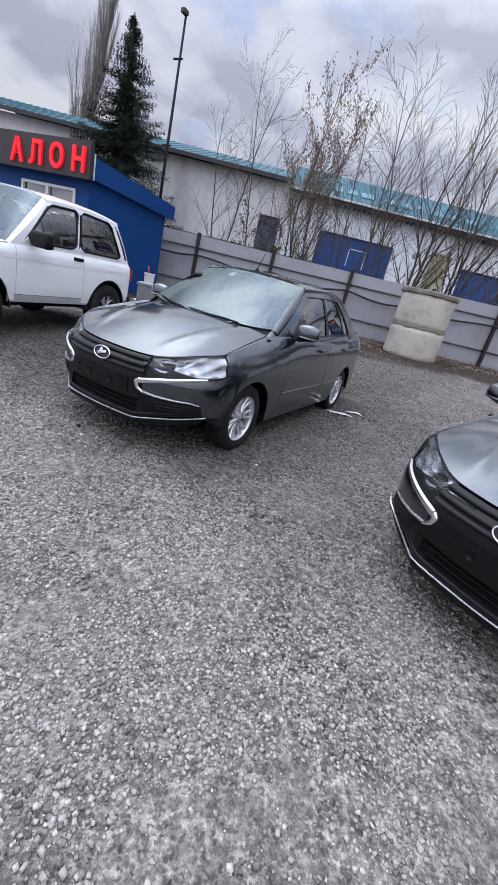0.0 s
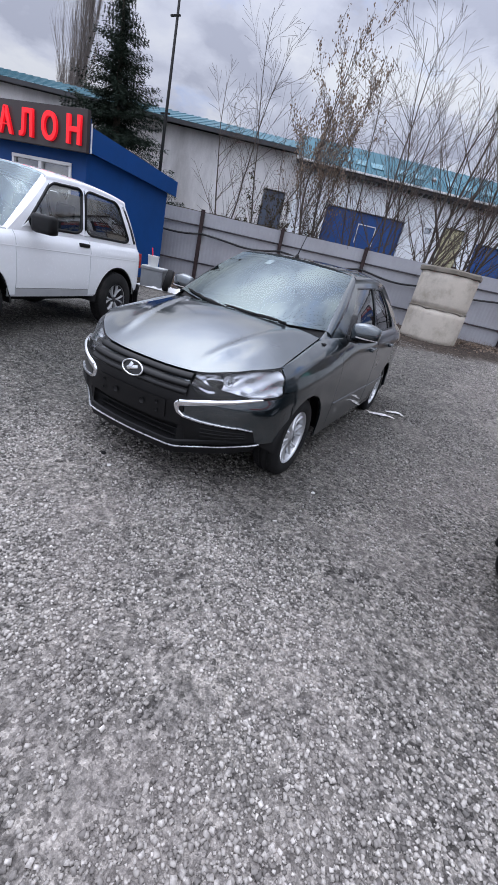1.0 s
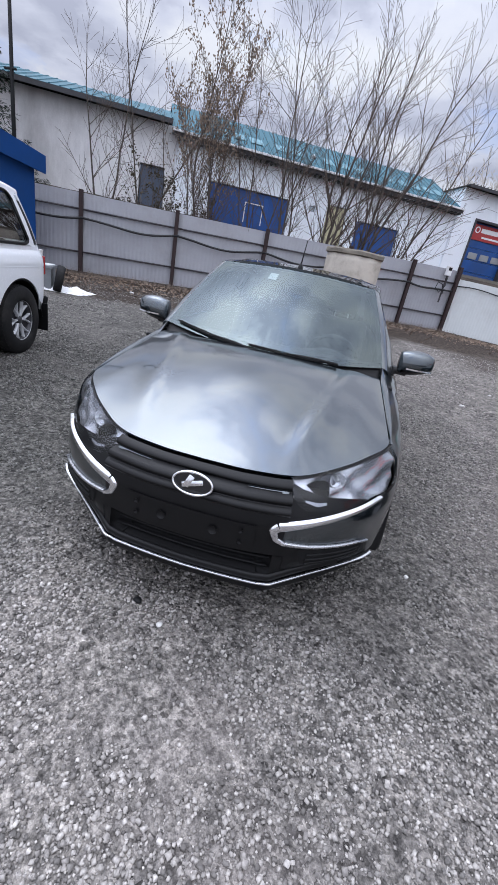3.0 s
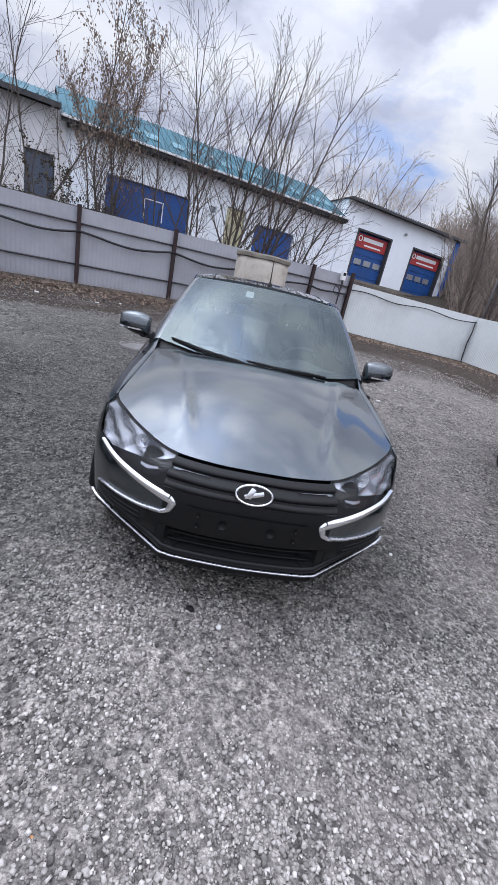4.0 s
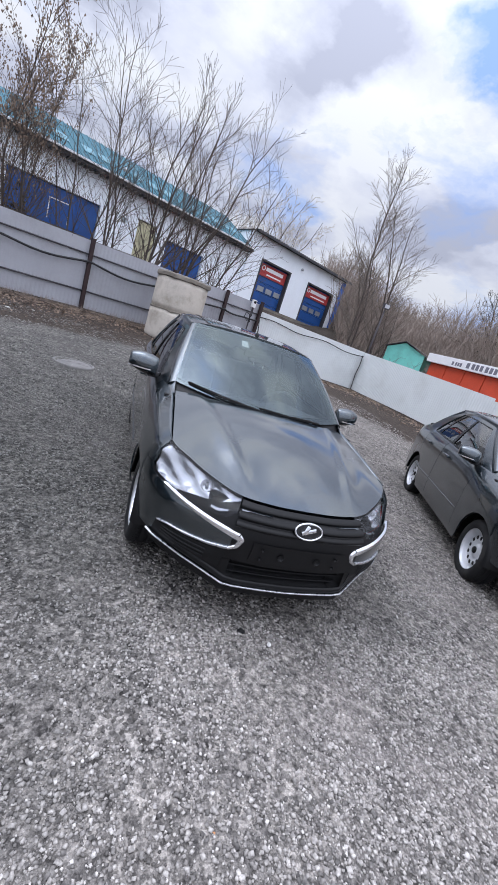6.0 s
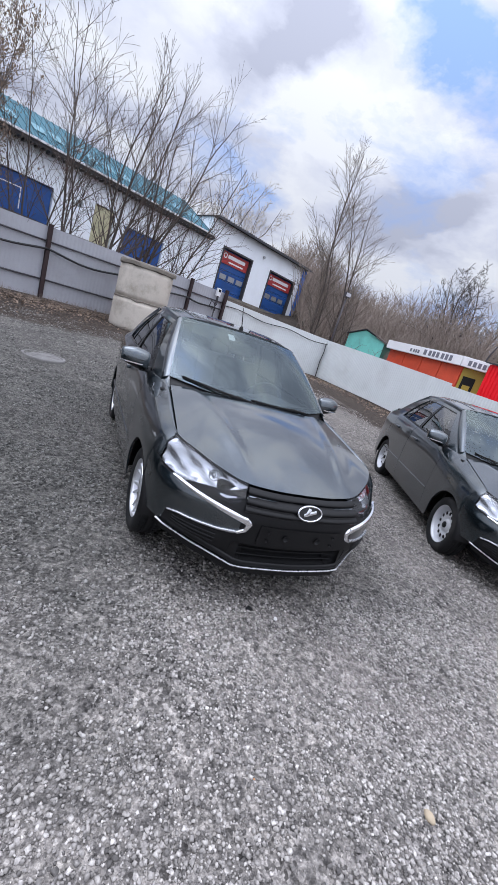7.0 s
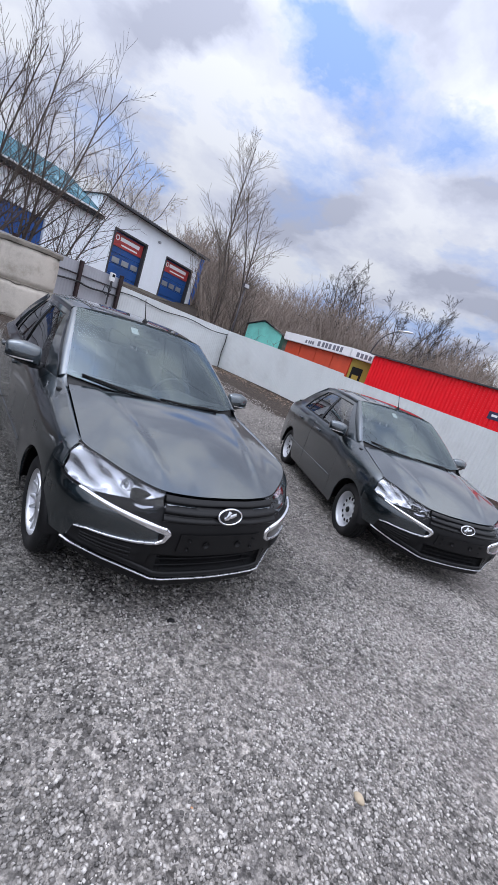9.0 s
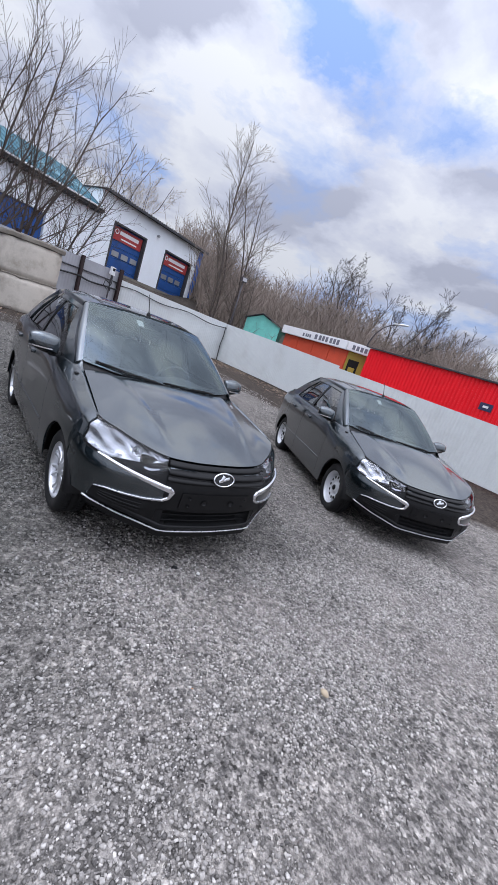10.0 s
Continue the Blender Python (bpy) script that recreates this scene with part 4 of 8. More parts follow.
for k in range(6):
    part("lettering_bar", box((0.10 + k * 0.19, -0.258, 2.79), (0.23 + k * 0.19, -0.251, 3.00), 0, cant), M_GREYINK, end_band)

red = thing("red_container", "bright red corrugated metal container unit", "container", pose(13.53, 8.05, 0, 0, 0, 0))
rz = land(14, 5) - 0.1
v, f = corrugated((0.0, 0.0), (0.62, -14.0), rz, rz - 0.2, 3.04, 2.80, 0.15, 0.035)
ob = obj_from("front_wall", v, f, M_RED, red)
ob.modifiers.new("thickness", "SOLIDIFY").thickness = 0.01
v, f = corrugated((2.4, 0.1), (0.0, 0.0), rz, rz, 3.04, 3.04, 0.2, 0.035)
obj_from("end_wall", v, f, M_RED, red).modifiers.new("thickness", "SOLIDIFY").thickness = 0.01
v = [(-0.12, 0.15, 3.05), (0.52, -14.1, 2.81), (3.0, -14.1, 3.05), (2.5, 0.2, 3.2)]
v += [(x, y, z + 0.05) for x, y, z in v]
obj_from("roof", v, [(3, 2, 1, 0), (4, 5, 6, 7), (0, 1, 5, 4), (1, 2, 6, 5), (2, 3, 7, 6), (3, 0, 4, 7)], M_DARKROOF, red)
plq = part("plaque", box((0.20, -5.75, 1.95), (0.225, -5.3, 2.22), 0.004), material("dark_blue_plaque", (0.02, 0.025, 0.07), 0.5), red, "small dark blue plaque with a white mark")
part("plaque_mark", box((0.195, -5.62, 2.05), (0.1995, -5.42, 2.13)), M_WHITEPAINT, plq)

# ---- lamps and pole ----
mast = thing("flood_light_mast", "thin leaning mast with a small flood light", "lamp post", pose(9.75, 13.75, 0))
tube("mast", [(0, 0, land(9.75, 13.75) - 0.2), (-0.02, 0, 2.5), (0.02, 0.05, 4.25)], [0.05, 0.045, 0.03], M_RAIL, mast)
part("lamp_head", box((-0.16, -0.08, 4.2), (0.16, 0.06, 4.42), 0.015), M_RAIL, mast)
part("lens", box((-0.12, -0.09, 4.23), (0.12, -0.079, 4.39)), M_STEEL, mast)
street = thing("street_lamp", "street lamp with a thin curved arm and flat white head", "street lamp", pose(18.15, 12.08, 0))
pts = [(0, 0, land(18.15, 12.08) - 0.2), (0, 0, 3.4), (0.03, -0.04, 3.85), (0.14, -0.18, 4.40), (0.32, -0.40, 4.82), (0.52, -0.66, 5.08), (0.72, -0.92, 5.22)]
tube("pole", pts, [0.06, 0.05, 0.036, 0.032, 0.030, 0.028, 0.026], M_RAIL, street)
lv, lf = lathe_data([(0.0, -0.42), (0.07, -0.38), (0.12, -0.1), (0.12, 0.25), (0.06, 0.40), (0.0, 0.42)], 14, "x")
lh = obj_from("lamp_head", lv, lf, M_WHITEPAINT, street, True)
lh.matrix_basis = pose(0.88, -1.12, 5.27, 0, -8, -52) @ Matrix.Diagonal((1, 1, 0.45, 1))
pole = thing("steel_pole", "tall thin dark steel pole with a small bracket", "pole", pose(-10.05, 8.95, 0))
tube("shaft", [(0, 0, 0), (0.0, 0.0, 4.0), (0.05, 0.02, 8.9)], [0.065, 0.055, 0.035], M_BLACK, pole)
for z in (5.1, 7.6):
    part("bracket", box((-0.22, -0.03, z), (0.16, 0.03, z + 0.05), 0.01), M_BLACK, pole)
part("lamp_head", box((-0.06, -0.14, 8.78), (0.10, 0.1, 8.92), 0.03), M_RAIL, pole)

# ---- saloon cars ----
M_PAINT = bpy.data.materials.new("graphite_metallic_paint")
M_PAINT.use_nodes = True
_nt = M_PAINT.node_tree
_b = _nt.nodes["Principled BSDF"]
_fl = ramp_between(_nt, noise_tex(_nt, 900, 1.0), (0.012, 0.0185, 0.023), (0.041, 0.063, 0.077), 0.35, 0.65)
_nt.links.new(_fl, _b.inputs["Base Color"])
_b.inputs["Metallic"].default_value, _b.inputs["Roughness"].default_value = 0.95, 0.3
_b.inputs["Coat Weight"].default_value, _b.inputs["Coat Roughness"].default_value = 1.0, 0.04
_b.inputs["Coat IOR"].default_value = 1.92
_dr = _nt.nodes.new("ShaderNodeMapRange")
_dr.inputs["To Min"].default_value, _dr.inputs["To Max"].default_value = 0.24, 0.34
_nt.links.new(noise_tex(_nt, 2.5, 6.0, 0.65), _dr.inputs["Value"])
_nt.links.new(_dr.outputs[0], _b.inputs["Roughness"])
M_PLASTIC = material("black_grained_plastic", (0.005, 0.005, 0.0055), 0.45, 0, 0.15, 8, 220, 0.0006, spec=0.24)
M_GLOSSBLACK = material("gloss_black_trim", (0.008, 0.008, 0.009), 0.18, 0, 0.1, 8, 60)
M_RUBBER = material("black_tyre_rubber", (0.009, 0.009, 0.0095), 0.8, 0, 0.25, 6, 90, 0.001, dirt=(0.06, 0.055, 0.05), dirt_amount=0.4, spec=0.3)
M_CHROME = material("chrome", (0.80, 0.81, 0.83), 0.18, 1.0, 0.03, 5, 60, rough_vary=0.03)
M_SILVER = material("silver_painted_rim", (0.62, 0.63, 0.65), 0.32, 0.75, 0.05, 8, 60)
M_STEELRIM = material("grey_painted_steel_rim", (0.55, 0.56, 0.58), 0.42, 0.3, 0.06, 8, 60)
M_GLASS = glass_material("car_glass", (0.72, 0.84, 0.84), alpha=0.035, gloss=(0.83, 0.97, 1.0), ior=1.6, rough=0.02)
M_GLASSDARK = glass_material("tinted_side_glass", (0.58, 0.63, 0.62), alpha=0.10)
M_SATIN = material("satin_metal_trim", (0.50, 0.51, 0.53), 0.28, 1.0, 0.05, 5, 60)
M_LENS = glass_material("headlight_lens", (0.97, 0.98, 0.99), alpha=0.0, ior=1.3)
M_SEAT = material("dark_grey_seat_cloth", (0.06, 0.06, 0.063), 0.95, 0, 0.2, 12, 200, 0.001, spec=0.2)
M_DASH = material("dark_dashboard_plastic", (0.022, 0.023, 0.024), 0.7, 0, 0.1, 8, 200)
M_REFLECT = material("bright_reflector", (0.94, 0.95, 0.97), 0.26, 0.65, 0.03, 6, 60, rough_vary=0.05)
M_RIMDARK = material("two_tone_dark_rim", (0.05, 0.05, 0.055), 0.4, 0.4)
M_HOUSING = material("bright_lamp_housing", (0.42, 0.43, 0.46), 0.22, 0.85, 0.03, 6, 60, rough_vary=0.05)
M_HEADLINER = material("pale_grey_lining", (0.35, 0.35, 0.35), 0.9)

# half plan of the body, from the nose round the side to the tail, with the edge where bonnet, belt line and boot begin
PLAN = [(0.0, -2.005), (0.20, -1.998), (0.40, -1.955), (0.565, -1.868), (0.70, -1.742), (0.796, -1.553), (0.834, -1.28), (0.842, -0.88), (0.843, -0.45),
        (0.845, 0.1), (0.845, 0.75), (0.835, 1.28), (0.81, 1.68), (0.745, 1.95), (0.58, 2.10), (0.30, 2.165), (0.0, 2.18)]
TOP_IN = [0.092, 0.093, 0.092, 0.108, 0.108, 0.092, 0.112, 0.140, 0.070, 0.062, 0.066, 0.075, 0.10, 0.13, 0.11, 0.09, 0.085]
TOP_Z = [0.704, 0.706, 0.716, 0.746, 0.782, 0.812, 0.868, 0.945, 0.965, 0.972, 0.990, 1.005, 1.015, 1.02, 1.025, 1.03, 1.03]
FRONT_AXLE, REAR_AXLE, AXLE_Z, ARCH_R = -1.198, 1.238, 0.285, 0.332


def plan_at(t):
    t = abs(t)
    x, y = catmull(PLAN, t)
    if t < 0.5:
        x = max(x, 0.2 * t)
    a, b = catmull(PLAN, max(t - 0.02, 0)), catmull(PLAN, min(t + 0.02, 16))
    d = Vector((b[0] - a[0], b[1] - a[1])).normalized()
    return Vector((x, y)), Vector((d.y, -d.x))


def shell(t, z, off=0.0):
    """Point of the outer skin at plan station t (minus: the car's right side) and height z, off metres proud of it."""
    side = -1 if t < 0 else 1
    t = abs(t)
    p, n = plan_at(t)
    ti, tz = catmull(TOP_IN, t), catmull(TOP_Z, t)
    front = 1 - smoothstep(3.2, 5.2, t)
    rear = smoothstep(12.0, 14.0, t)
    low = lerp(lerp(0.045, 0.045, front), 0.07, rear)
    zs = [0.15, 0.26, 0.40, 0.56, lerp(tz - 0.20, 0.66, front), tz - 0.055, tz]
    waist = lerp(0.004, 0.012, front)
    ins = [low, lerp(0.018, 0.0, front), lerp(0.004, 0.008, front), 0.0, lerp(waist, 0.035, front), lerp(ti * 0.42, ti * 0.66, front), ti]
    zc = min(max(z, zs[0]), zs[-1])
    k = 0
    while k < len(zs) - 2 and zc > zs[k + 1]:
        k += 1
    f = (zc - zs[k]) / max(1e-6, zs[k + 1] - zs[k])
    inset = catmull(ins, k + f)
    w = (1 - smoothstep(0.29, 0.40, z)) * (1 - smoothstep(3.7, 4.7, t))
    if w > 0:   # the lower lip is straight across, with a corner on either side
        yp = -1.985 + 0.018 * (p.x / 0.345) ** 2 if p.x < 0.345 else lerp(-1.967, -1.655, (p.x - 0.345) / 0.41)
        p = Vector((p.x, lerp(p.y, yp, w)))
        if p.x > 0.31:
            n = n.lerp(Vector((0.66, -0.75)), 0.7 * w).normalized()
        else:
            n = n.lerp(Vector((0.0, -1.0)), 0.8 * w).normalized()
    q = p - n * (inset - off)
    return Vector((max(q.x, 0.0) * side if t > 0.001 else 0.0, q.y, z))


def t_of_y(y, lo=5.0, hi=13.0):
    for _ in range(40):
        mid = (lo + hi) / 2
        if catmull(PLAN, mid)[1] < y:
            lo = mid
        else:
            hi = mid
    return (lo + hi) / 2


def t_of_x(x, z):
    """Front station at half width x and height z."""
    lo, hi = 0.0, 6.0
    for _ in range(36):
        mid = (lo + hi) / 2
        if shell(mid, z).x < x:
            lo = mid
        else:
            hi = mid
    return (lo + hi) / 2


def front_pt(x, z, off=0.0):
    t = t_of_x(abs(x), z)
    return shell(t if x >= 0 else -t, z, off)


def skin(name, ts, zlo, zhi, nv, mat, parent, off=0.0, thick=0.012, label="", relief=None):
    """A sheet of the outer skin between two heights (functions of t) over the stations ts."""
    verts = []
    for t in ts:
        a, b = zlo(t), zhi(t)
        for j in range(nv):
            v = j / (nv - 1)
            z = lerp(a, b, v)
            verts.append(shell(t, z, off + (relief(t, v) if relief else 0.0)))
    ob = obj_from(name, verts, grid_faces(len(ts), nv), mat, parent, True, label)
    fix_out(ob)
    if thick:
        md = ob.modifiers.new("thickness", "SOLIDIFY")
        md.thickness, md.offset = thick, -1
    return ob


def fix_out(ob):
    bm = bmesh.new()
    bm.from_mesh(ob.data)
    bmesh.ops.recalc_face_normals(bm, faces=bm.faces)
    for e in bm.edges:
        if e.is_boundary:
            e.smooth = False
    c = sum((v.co for v in bm.verts), Vector()) / max(1, len(bm.verts))
    body_c = Vector((0, min(max(c.y, -1.0), 1.2), 0.6))
    s = sum(f.normal.dot(f.calc_center_median() - body_c) * f.calc_area() for f in bm.faces)
    if s < 0:
        bmesh.ops.reverse_faces(bm, faces=bm.faces)
    bm.to_mesh(ob.data)
    bm.free()


def stations(t0, t1, n, extra=()):
    ts = set(np.linspace(t0, t1, n).round(5))
    return sorted(float(t) for t in ts | {e for e in extra if min(t0, t1) < e < max(t0, t1)})


def arch_z(y, base):
    """Lower edge of the side skin: the sill, lifted over the wheels."""
    z = base
    for ax in (FRONT_AXLE, REAR_AXLE):
        d = abs(y - ax)
        if d < ARCH_R:
            z = max(z, AXLE_Z + math.sqrt(ARCH_R ** 2 - d * d))
    return z


def arch_stations():
    out = []
    for ax in (FRONT_AXLE, REAR_AXLE):
        for k in range(25):
            out.append(t_of_y(ax + ARCH_R * 0.9999 * math.cos(math.pi * k / 24), 3.5, 13.5))
    return out


def band(name, line, width, mat, parent, height=0.006, off=0.0, n_sub=8, label="", taper=None):
    """A raised strip with a rounded section along a line of (x, z) on the front."""
    dense = []
    for i in range(len(line) - 1):
        for k in range(n_sub):
            dense.append((lerp(line[i][0], line[i + 1][0], k / n_sub), lerp(line[i][1], line[i + 1][1], k / n_sub)))
    dense.append(line[-1])
    verts = []
    prof = [(-0.5, -0.004), (-0.46, 0.6 * height), (-0.25, height), (0.25, height), (0.46, 0.6 * height), (0.5, -0.004)]
    for i, (x, z) in enumerate(dense):
        a, b = dense[max(0, i - 1)], dense[min(len(dense) - 1, i + 1)]
        p0, p1 = front_pt(a[0], a[1]), front_pt(b[0], b[1])
        p = front_pt(x, z)
        d = (p1 - p0).normalized()
        e = 0.012
        nn = (front_pt(x, z, 0.02) - p).normalized()
        s = nn.cross(d).normalized()
        w = width if taper is None else width * lerp(taper[0], taper[1], i / (len(dense) - 1))
        for u, h in prof:
            verts.append(p + s * u * w + nn * (h + off))
    ob = obj_from(name, verts, grid_faces(len(dense), len(prof)), mat, parent, True, label)
    fix_out(ob)
    return ob


def front_panel(name, upper, lower, nu, nv, mat, parent, off=0.0, label="", relief=None, thick=0.0):
    """A sheet on the front between two (x, z) polylines of the same length."""
    verts = []
    m = len(upper) - 1
    for i in range(nu):
        s = i / (nu - 1) * m
        k = min(int(s), m - 1)
        f = s - k
        ux, uz = lerp(upper[k][0], upper[k + 1][0], f), lerp(upper[k][1], upper[k + 1][1], f)
        lx, lz = lerp(lower[k][0], lower[k + 1][0], f), lerp(lower[k][1], lower[k + 1][1], f)
        for j in range(nv):
            v = j / (nv - 1)
            verts.append(front_pt(lerp(lx, ux, v), lerp(lz, uz, v), off + (relief(i / (nu - 1), v) if relief else 0)))
    ob = obj_from(name, verts, grid_faces(nu, nv), mat, parent, True, label)
    fix_out(ob)
    if thick:
        md = ob.modifiers.new("thickness", "SOLIDIFY")
        md.thickness, md.offset = thick, -1
    return ob


def surf(name, fn, nu, nv, mat, parent, thick=0.0, label="", smooth=True):
    verts = [fn(i / (nu - 1), j / (nv - 1)) for i in range(nu) for j in range(nv)]
    ob = obj_from(name, verts, grid_faces(nu, nv), mat, parent, smooth, label)
    fix_out(ob)
    if thick:
        md = ob.modifiers.new("thickness", "SOLIDIFY")
        md.thickness, md.offset = thick, -1
    return ob


def mirrored(points):
    return [(-x, *r) for x, *r in points]


# glasshouse lines
def screen(a, b):
    """Windscreen: a from -1 (right) to 1 (left), b from cowl to roof."""
    x = a * lerp(0.672, 0.545, b)
    y = lerp(-1.03 + 0.235 * a * a, -0.235 + 0.10 * a * a, b)
    z = lerp(0.975 + 0.025 * a * a, 1.432 - 0.028 * a * a, b) + 0.022 * math.sin(math.pi * b)
    return Vector((x, y, z))


def roof_at(a, b):
    """Roof: a across, b from the windscreen to the rear window."""
    y = lerp(-0.235 + 0.10 * a * a, 1.06 - 0.06 * a * a, b)
    w = 0.545 + 0.035 * math.sin(math.pi * min(1, b * 1.1)) - 0.02 * b
    z = 1.432 + 0.046 * math.sin(math.pi * (0.08 + 0.84 * b) * 0.93) - 0.028 * a * a - 0.012 * a ** 6
    return Vector((a * w, y, z))


def rear_glass(a, b):
    x = a * lerp(0.525, 0.60, b)
    y = lerp(1.06 - 0.06 * a * a, 1.66 - 0.12 * a * a, b)
    z0 = roof_at(a, 1).z
    return Vector((x, y, lerp(z0, 1.055, b) + 0.03 * math.sin(math.pi * b)))


def belt(y):
    t = t_of_y(y, 7.0, 13.0)
    return shell(t, catmull(TOP_Z, t))


Y_A0, Y_A1, Y_C0, Y_C1 = -0.765, -0.13, 1.60, 1.03


def rail(s):
    """Upper edge of the doors, s from the windscreen pillar to the rear pillar: where roof and side meet."""
    b = s
    p = roof_at(1.0, b)
    return Vector((p.x + 0.038, p.y + 0.01, p.z - 0.048))


def side(s, q):
    """Glasshouse side: s along, q from belt line up to the roof rail (car's left side)."""
    yb = lerp(Y_A0, Y_C0, s)
    lo, hi = belt(yb), rail(s)
    p = lo.lerp(hi, q)
    p.x += 0.022 * math.sin(math.pi * q)
    return p


S_F0, S_F1, S_R0, S_R1 = (0.085, 0.055), (0.455, 0.375), (0.490, 0.405), (0.815, 0.845)


def side_patch(s0, s1, q0, q1, off=0.0, inward=0.0, sgn=1):
    def fn(u, v):
        q = lerp(q0, q1, v)
        s = lerp(lerp(s0[0], s0[1], q), lerp(s1[0], s1[1], q), u)
        p = side(s, q)
        p.x += off
        return Vector((p.x * sgn, p.y, p.z))
    return fn


def hood_fn(u, v):
    """Bonnet: u across from right to left, v from the nose to the windscreen."""
    a = 2 * u - 1
    t = a * 5.0
    f = shell(t, catmull(TOP_Z, abs(t)))
    rx = 0.665 * a
    ry, rz = -1.022 + 0.155 * abs(a) ** 2.2, 0.990 - 0.04 * a * a
    x, y = lerp(f.x, rx, v), lerp(f.y, ry, v)
    g = lerp(1 - (1 - v) ** 1.62, v ** 0.95, abs(a) ** 1.5)
    z = lerp(f.z, rz, g) + 0.012 * math.sin(math.pi * v) * (1 - a * a)
    xc = lerp(0.30, 0.50, v)
    d = abs(x) - xc
    crease = 0.016 * math.exp(-(d / 0.09) ** 2) if d > 0 else 0.016 * math.exp(-(d / 0.022) ** 2)
    z += crease * smoothstep(0.02, 0.30, v) * (1 - 0.5 * v)
    return Vector((x, y, z))


def make_wheel(parent, x, y, steel, turn=0.0):
    sgn = 1 if x > 0 else -1
    w = new("wheel")
    w.parent = parent
    w.matrix_basis = pose(x, y, AXLE_Z, 0, 0, turn + (0 if sgn > 0 else 180))
    R, HW = 0.288, 0.0925
    prof = [(0.195, -HW + 0.01), (0.215, -HW), (0.262, -HW + 0.001), (0.281, -HW + 0.016), (R, -HW + 0.036), (R - 0.001, -0.03), (R - 0.008, -0.028), (R - 0.008, -0.020), (R, -0.018),
            (R + 0.001, 0.018), (R - 0.008, 0.020), (R - 0.008, 0.028), (R - 0.001, 0.03), (R, HW - 0.036), (0.281, HW - 0.016), (0.262, HW - 0.001), (0.240, HW + 0.003), (0.215, HW), (0.195, HW - 0.01)]
    v, f = lathe_data(prof, 48, "x")
    obj_from("tyre", v, f, M_RUBBER, w, True)
    # tread blocks on the shoulders
    for s0, s1 in ((0.036, 0.068), (-0.068, -0.036)):
        bv, bf = [], []
        for k in range(60):
            wv = 2 * math.pi * k / 60
            base = len(bv)
            for dx in (s0, s1):
                for da in (0.0, 0.055):
                    for rr in (R - 0.02, R + 0.004 - 0.006 * (abs(dx) > 0.05)):
                        bv.append((dx, rr * math.cos(wv + da), rr * math.sin(wv + da)))
            o = [base + i for i in range(8)]
            bf += [(o[1], o[3], o[7], o[5]), (o[0], o[1], o[5], o[4]), (o[2], o[6], o[7], o[3]), (o[0], o[2], o[3], o[1]), (o[4], o[5], o[7], o[6])]
        obj_from("tread", bv, bf, M_RUBBER, w)
    if steel:
        rp = [(0.200, -0.06), (0.204, 0.074), (0.198, 0.080), (0.188, 0.077), (0.182, 0.048), (0.172, -0.006), (0.160, -0.014), (0.151, 0.0), (0.140, 0.028), (0.132, 0.036), (0.096, 0.036), (0.076, 0.016), (0.060, 0.036), (0.040, 0.042), (0.0, 0.042)]
        v, f = lathe_data(rp, 48, "x")
        rim = obj_from("rim", v, f, M_STEELRIM, w, True, "grey painted steel rim with round holes")
        for k in range(12):
            wv = 2 * math.pi * k / 12
            hv, hf = lathe_data([(0.0, 0.040), (0.017, 0.040), (0.020, 0.037), (0.020, 0.02)], 12, "x")
            h = obj_from("hole", hv, hf, M_BLACK, rim, True)
            h.matrix_basis = pose(-0.002, 0.122 * math.cos(wv), 0.122 * math.sin(wv))
        obj_from("hub", *lathe_data([(0.0, 0.056), (0.030, 0.054), (0.036, 0.03)], 16, "x"), M_BLACK, rim, True)
    else:
        rp = [(0.200, -0.06), (0.204, 0.076), (0.199, 0.083), (0.190, 0.080), (0.184, 0.060), (0.180, 0.0), (0.178, -0.05)]
        v, f = lathe_data(rp, 48, "x")
        rim = obj_from("rim", v, f, M_SILVER, w, True, "silver alloy rim with paired spokes")
        # black disc added behind the spokes, in place of the shade inside the rim
        obj_from("dark_backing", *lathe_data([(0.0, 0.018), (0.135, 0.018), (0.137, 0.010), (0.181, 0.008), (0.181, 0.0), (0.0, -0.02)], 28, "x"), M_BLACK, rim, True)
        for k in range(7):
            w0 = 2 * math.pi * k / 7
            for sgn2 in (-1, 1):
                sv = []
                N = 7
                for i in range(N):
                    t = i / (N - 1)
                    r = lerp(0.045, 0.190, t)
                    ang = w0 + sgn2 * lerp(0.10, 0.19, t ** 0.8)
                    hw = lerp(0.016, 0.0125, t)
                    xa = lerp(0.062, 0.066, t) - 0.014 * math.sin(math.pi * t)
                    er, et = (math.cos(ang), math.sin(ang)), (-math.sin(ang), math.cos(ang))
                    for o, dx in ((-1, -0.028), (-0.9, -0.003), (0, 0.003), (0.9, -0.003), (1, -0.028)):
                        sv.append((xa + dx, r * er[0] + o * hw * et[0], r * er[1] + o * hw * et[1]))
                ob = obj_from("spoke", sv, grid_faces(N, 5), M_SILVER, rim, True)
                bm = bmesh.new()
                bm.from_mesh(ob.data)
                bmesh.ops.recalc_face_normals(bm, faces=bm.faces)
                if sum(fc.normal.x for fc in bm.faces) < 0:
                    bmesh.ops.reverse_faces(bm, faces=bm.faces)
                bm.to_mesh(ob.data)
                bm.free()
        obj_from("hub", *lathe_data([(0.0, 0.068), (0.026, 0.067), (0.034, 0.062), (0.060, 0.052), (0.064, 0.03)], 24, "x"), M_SILVER, rim, True)
    return w


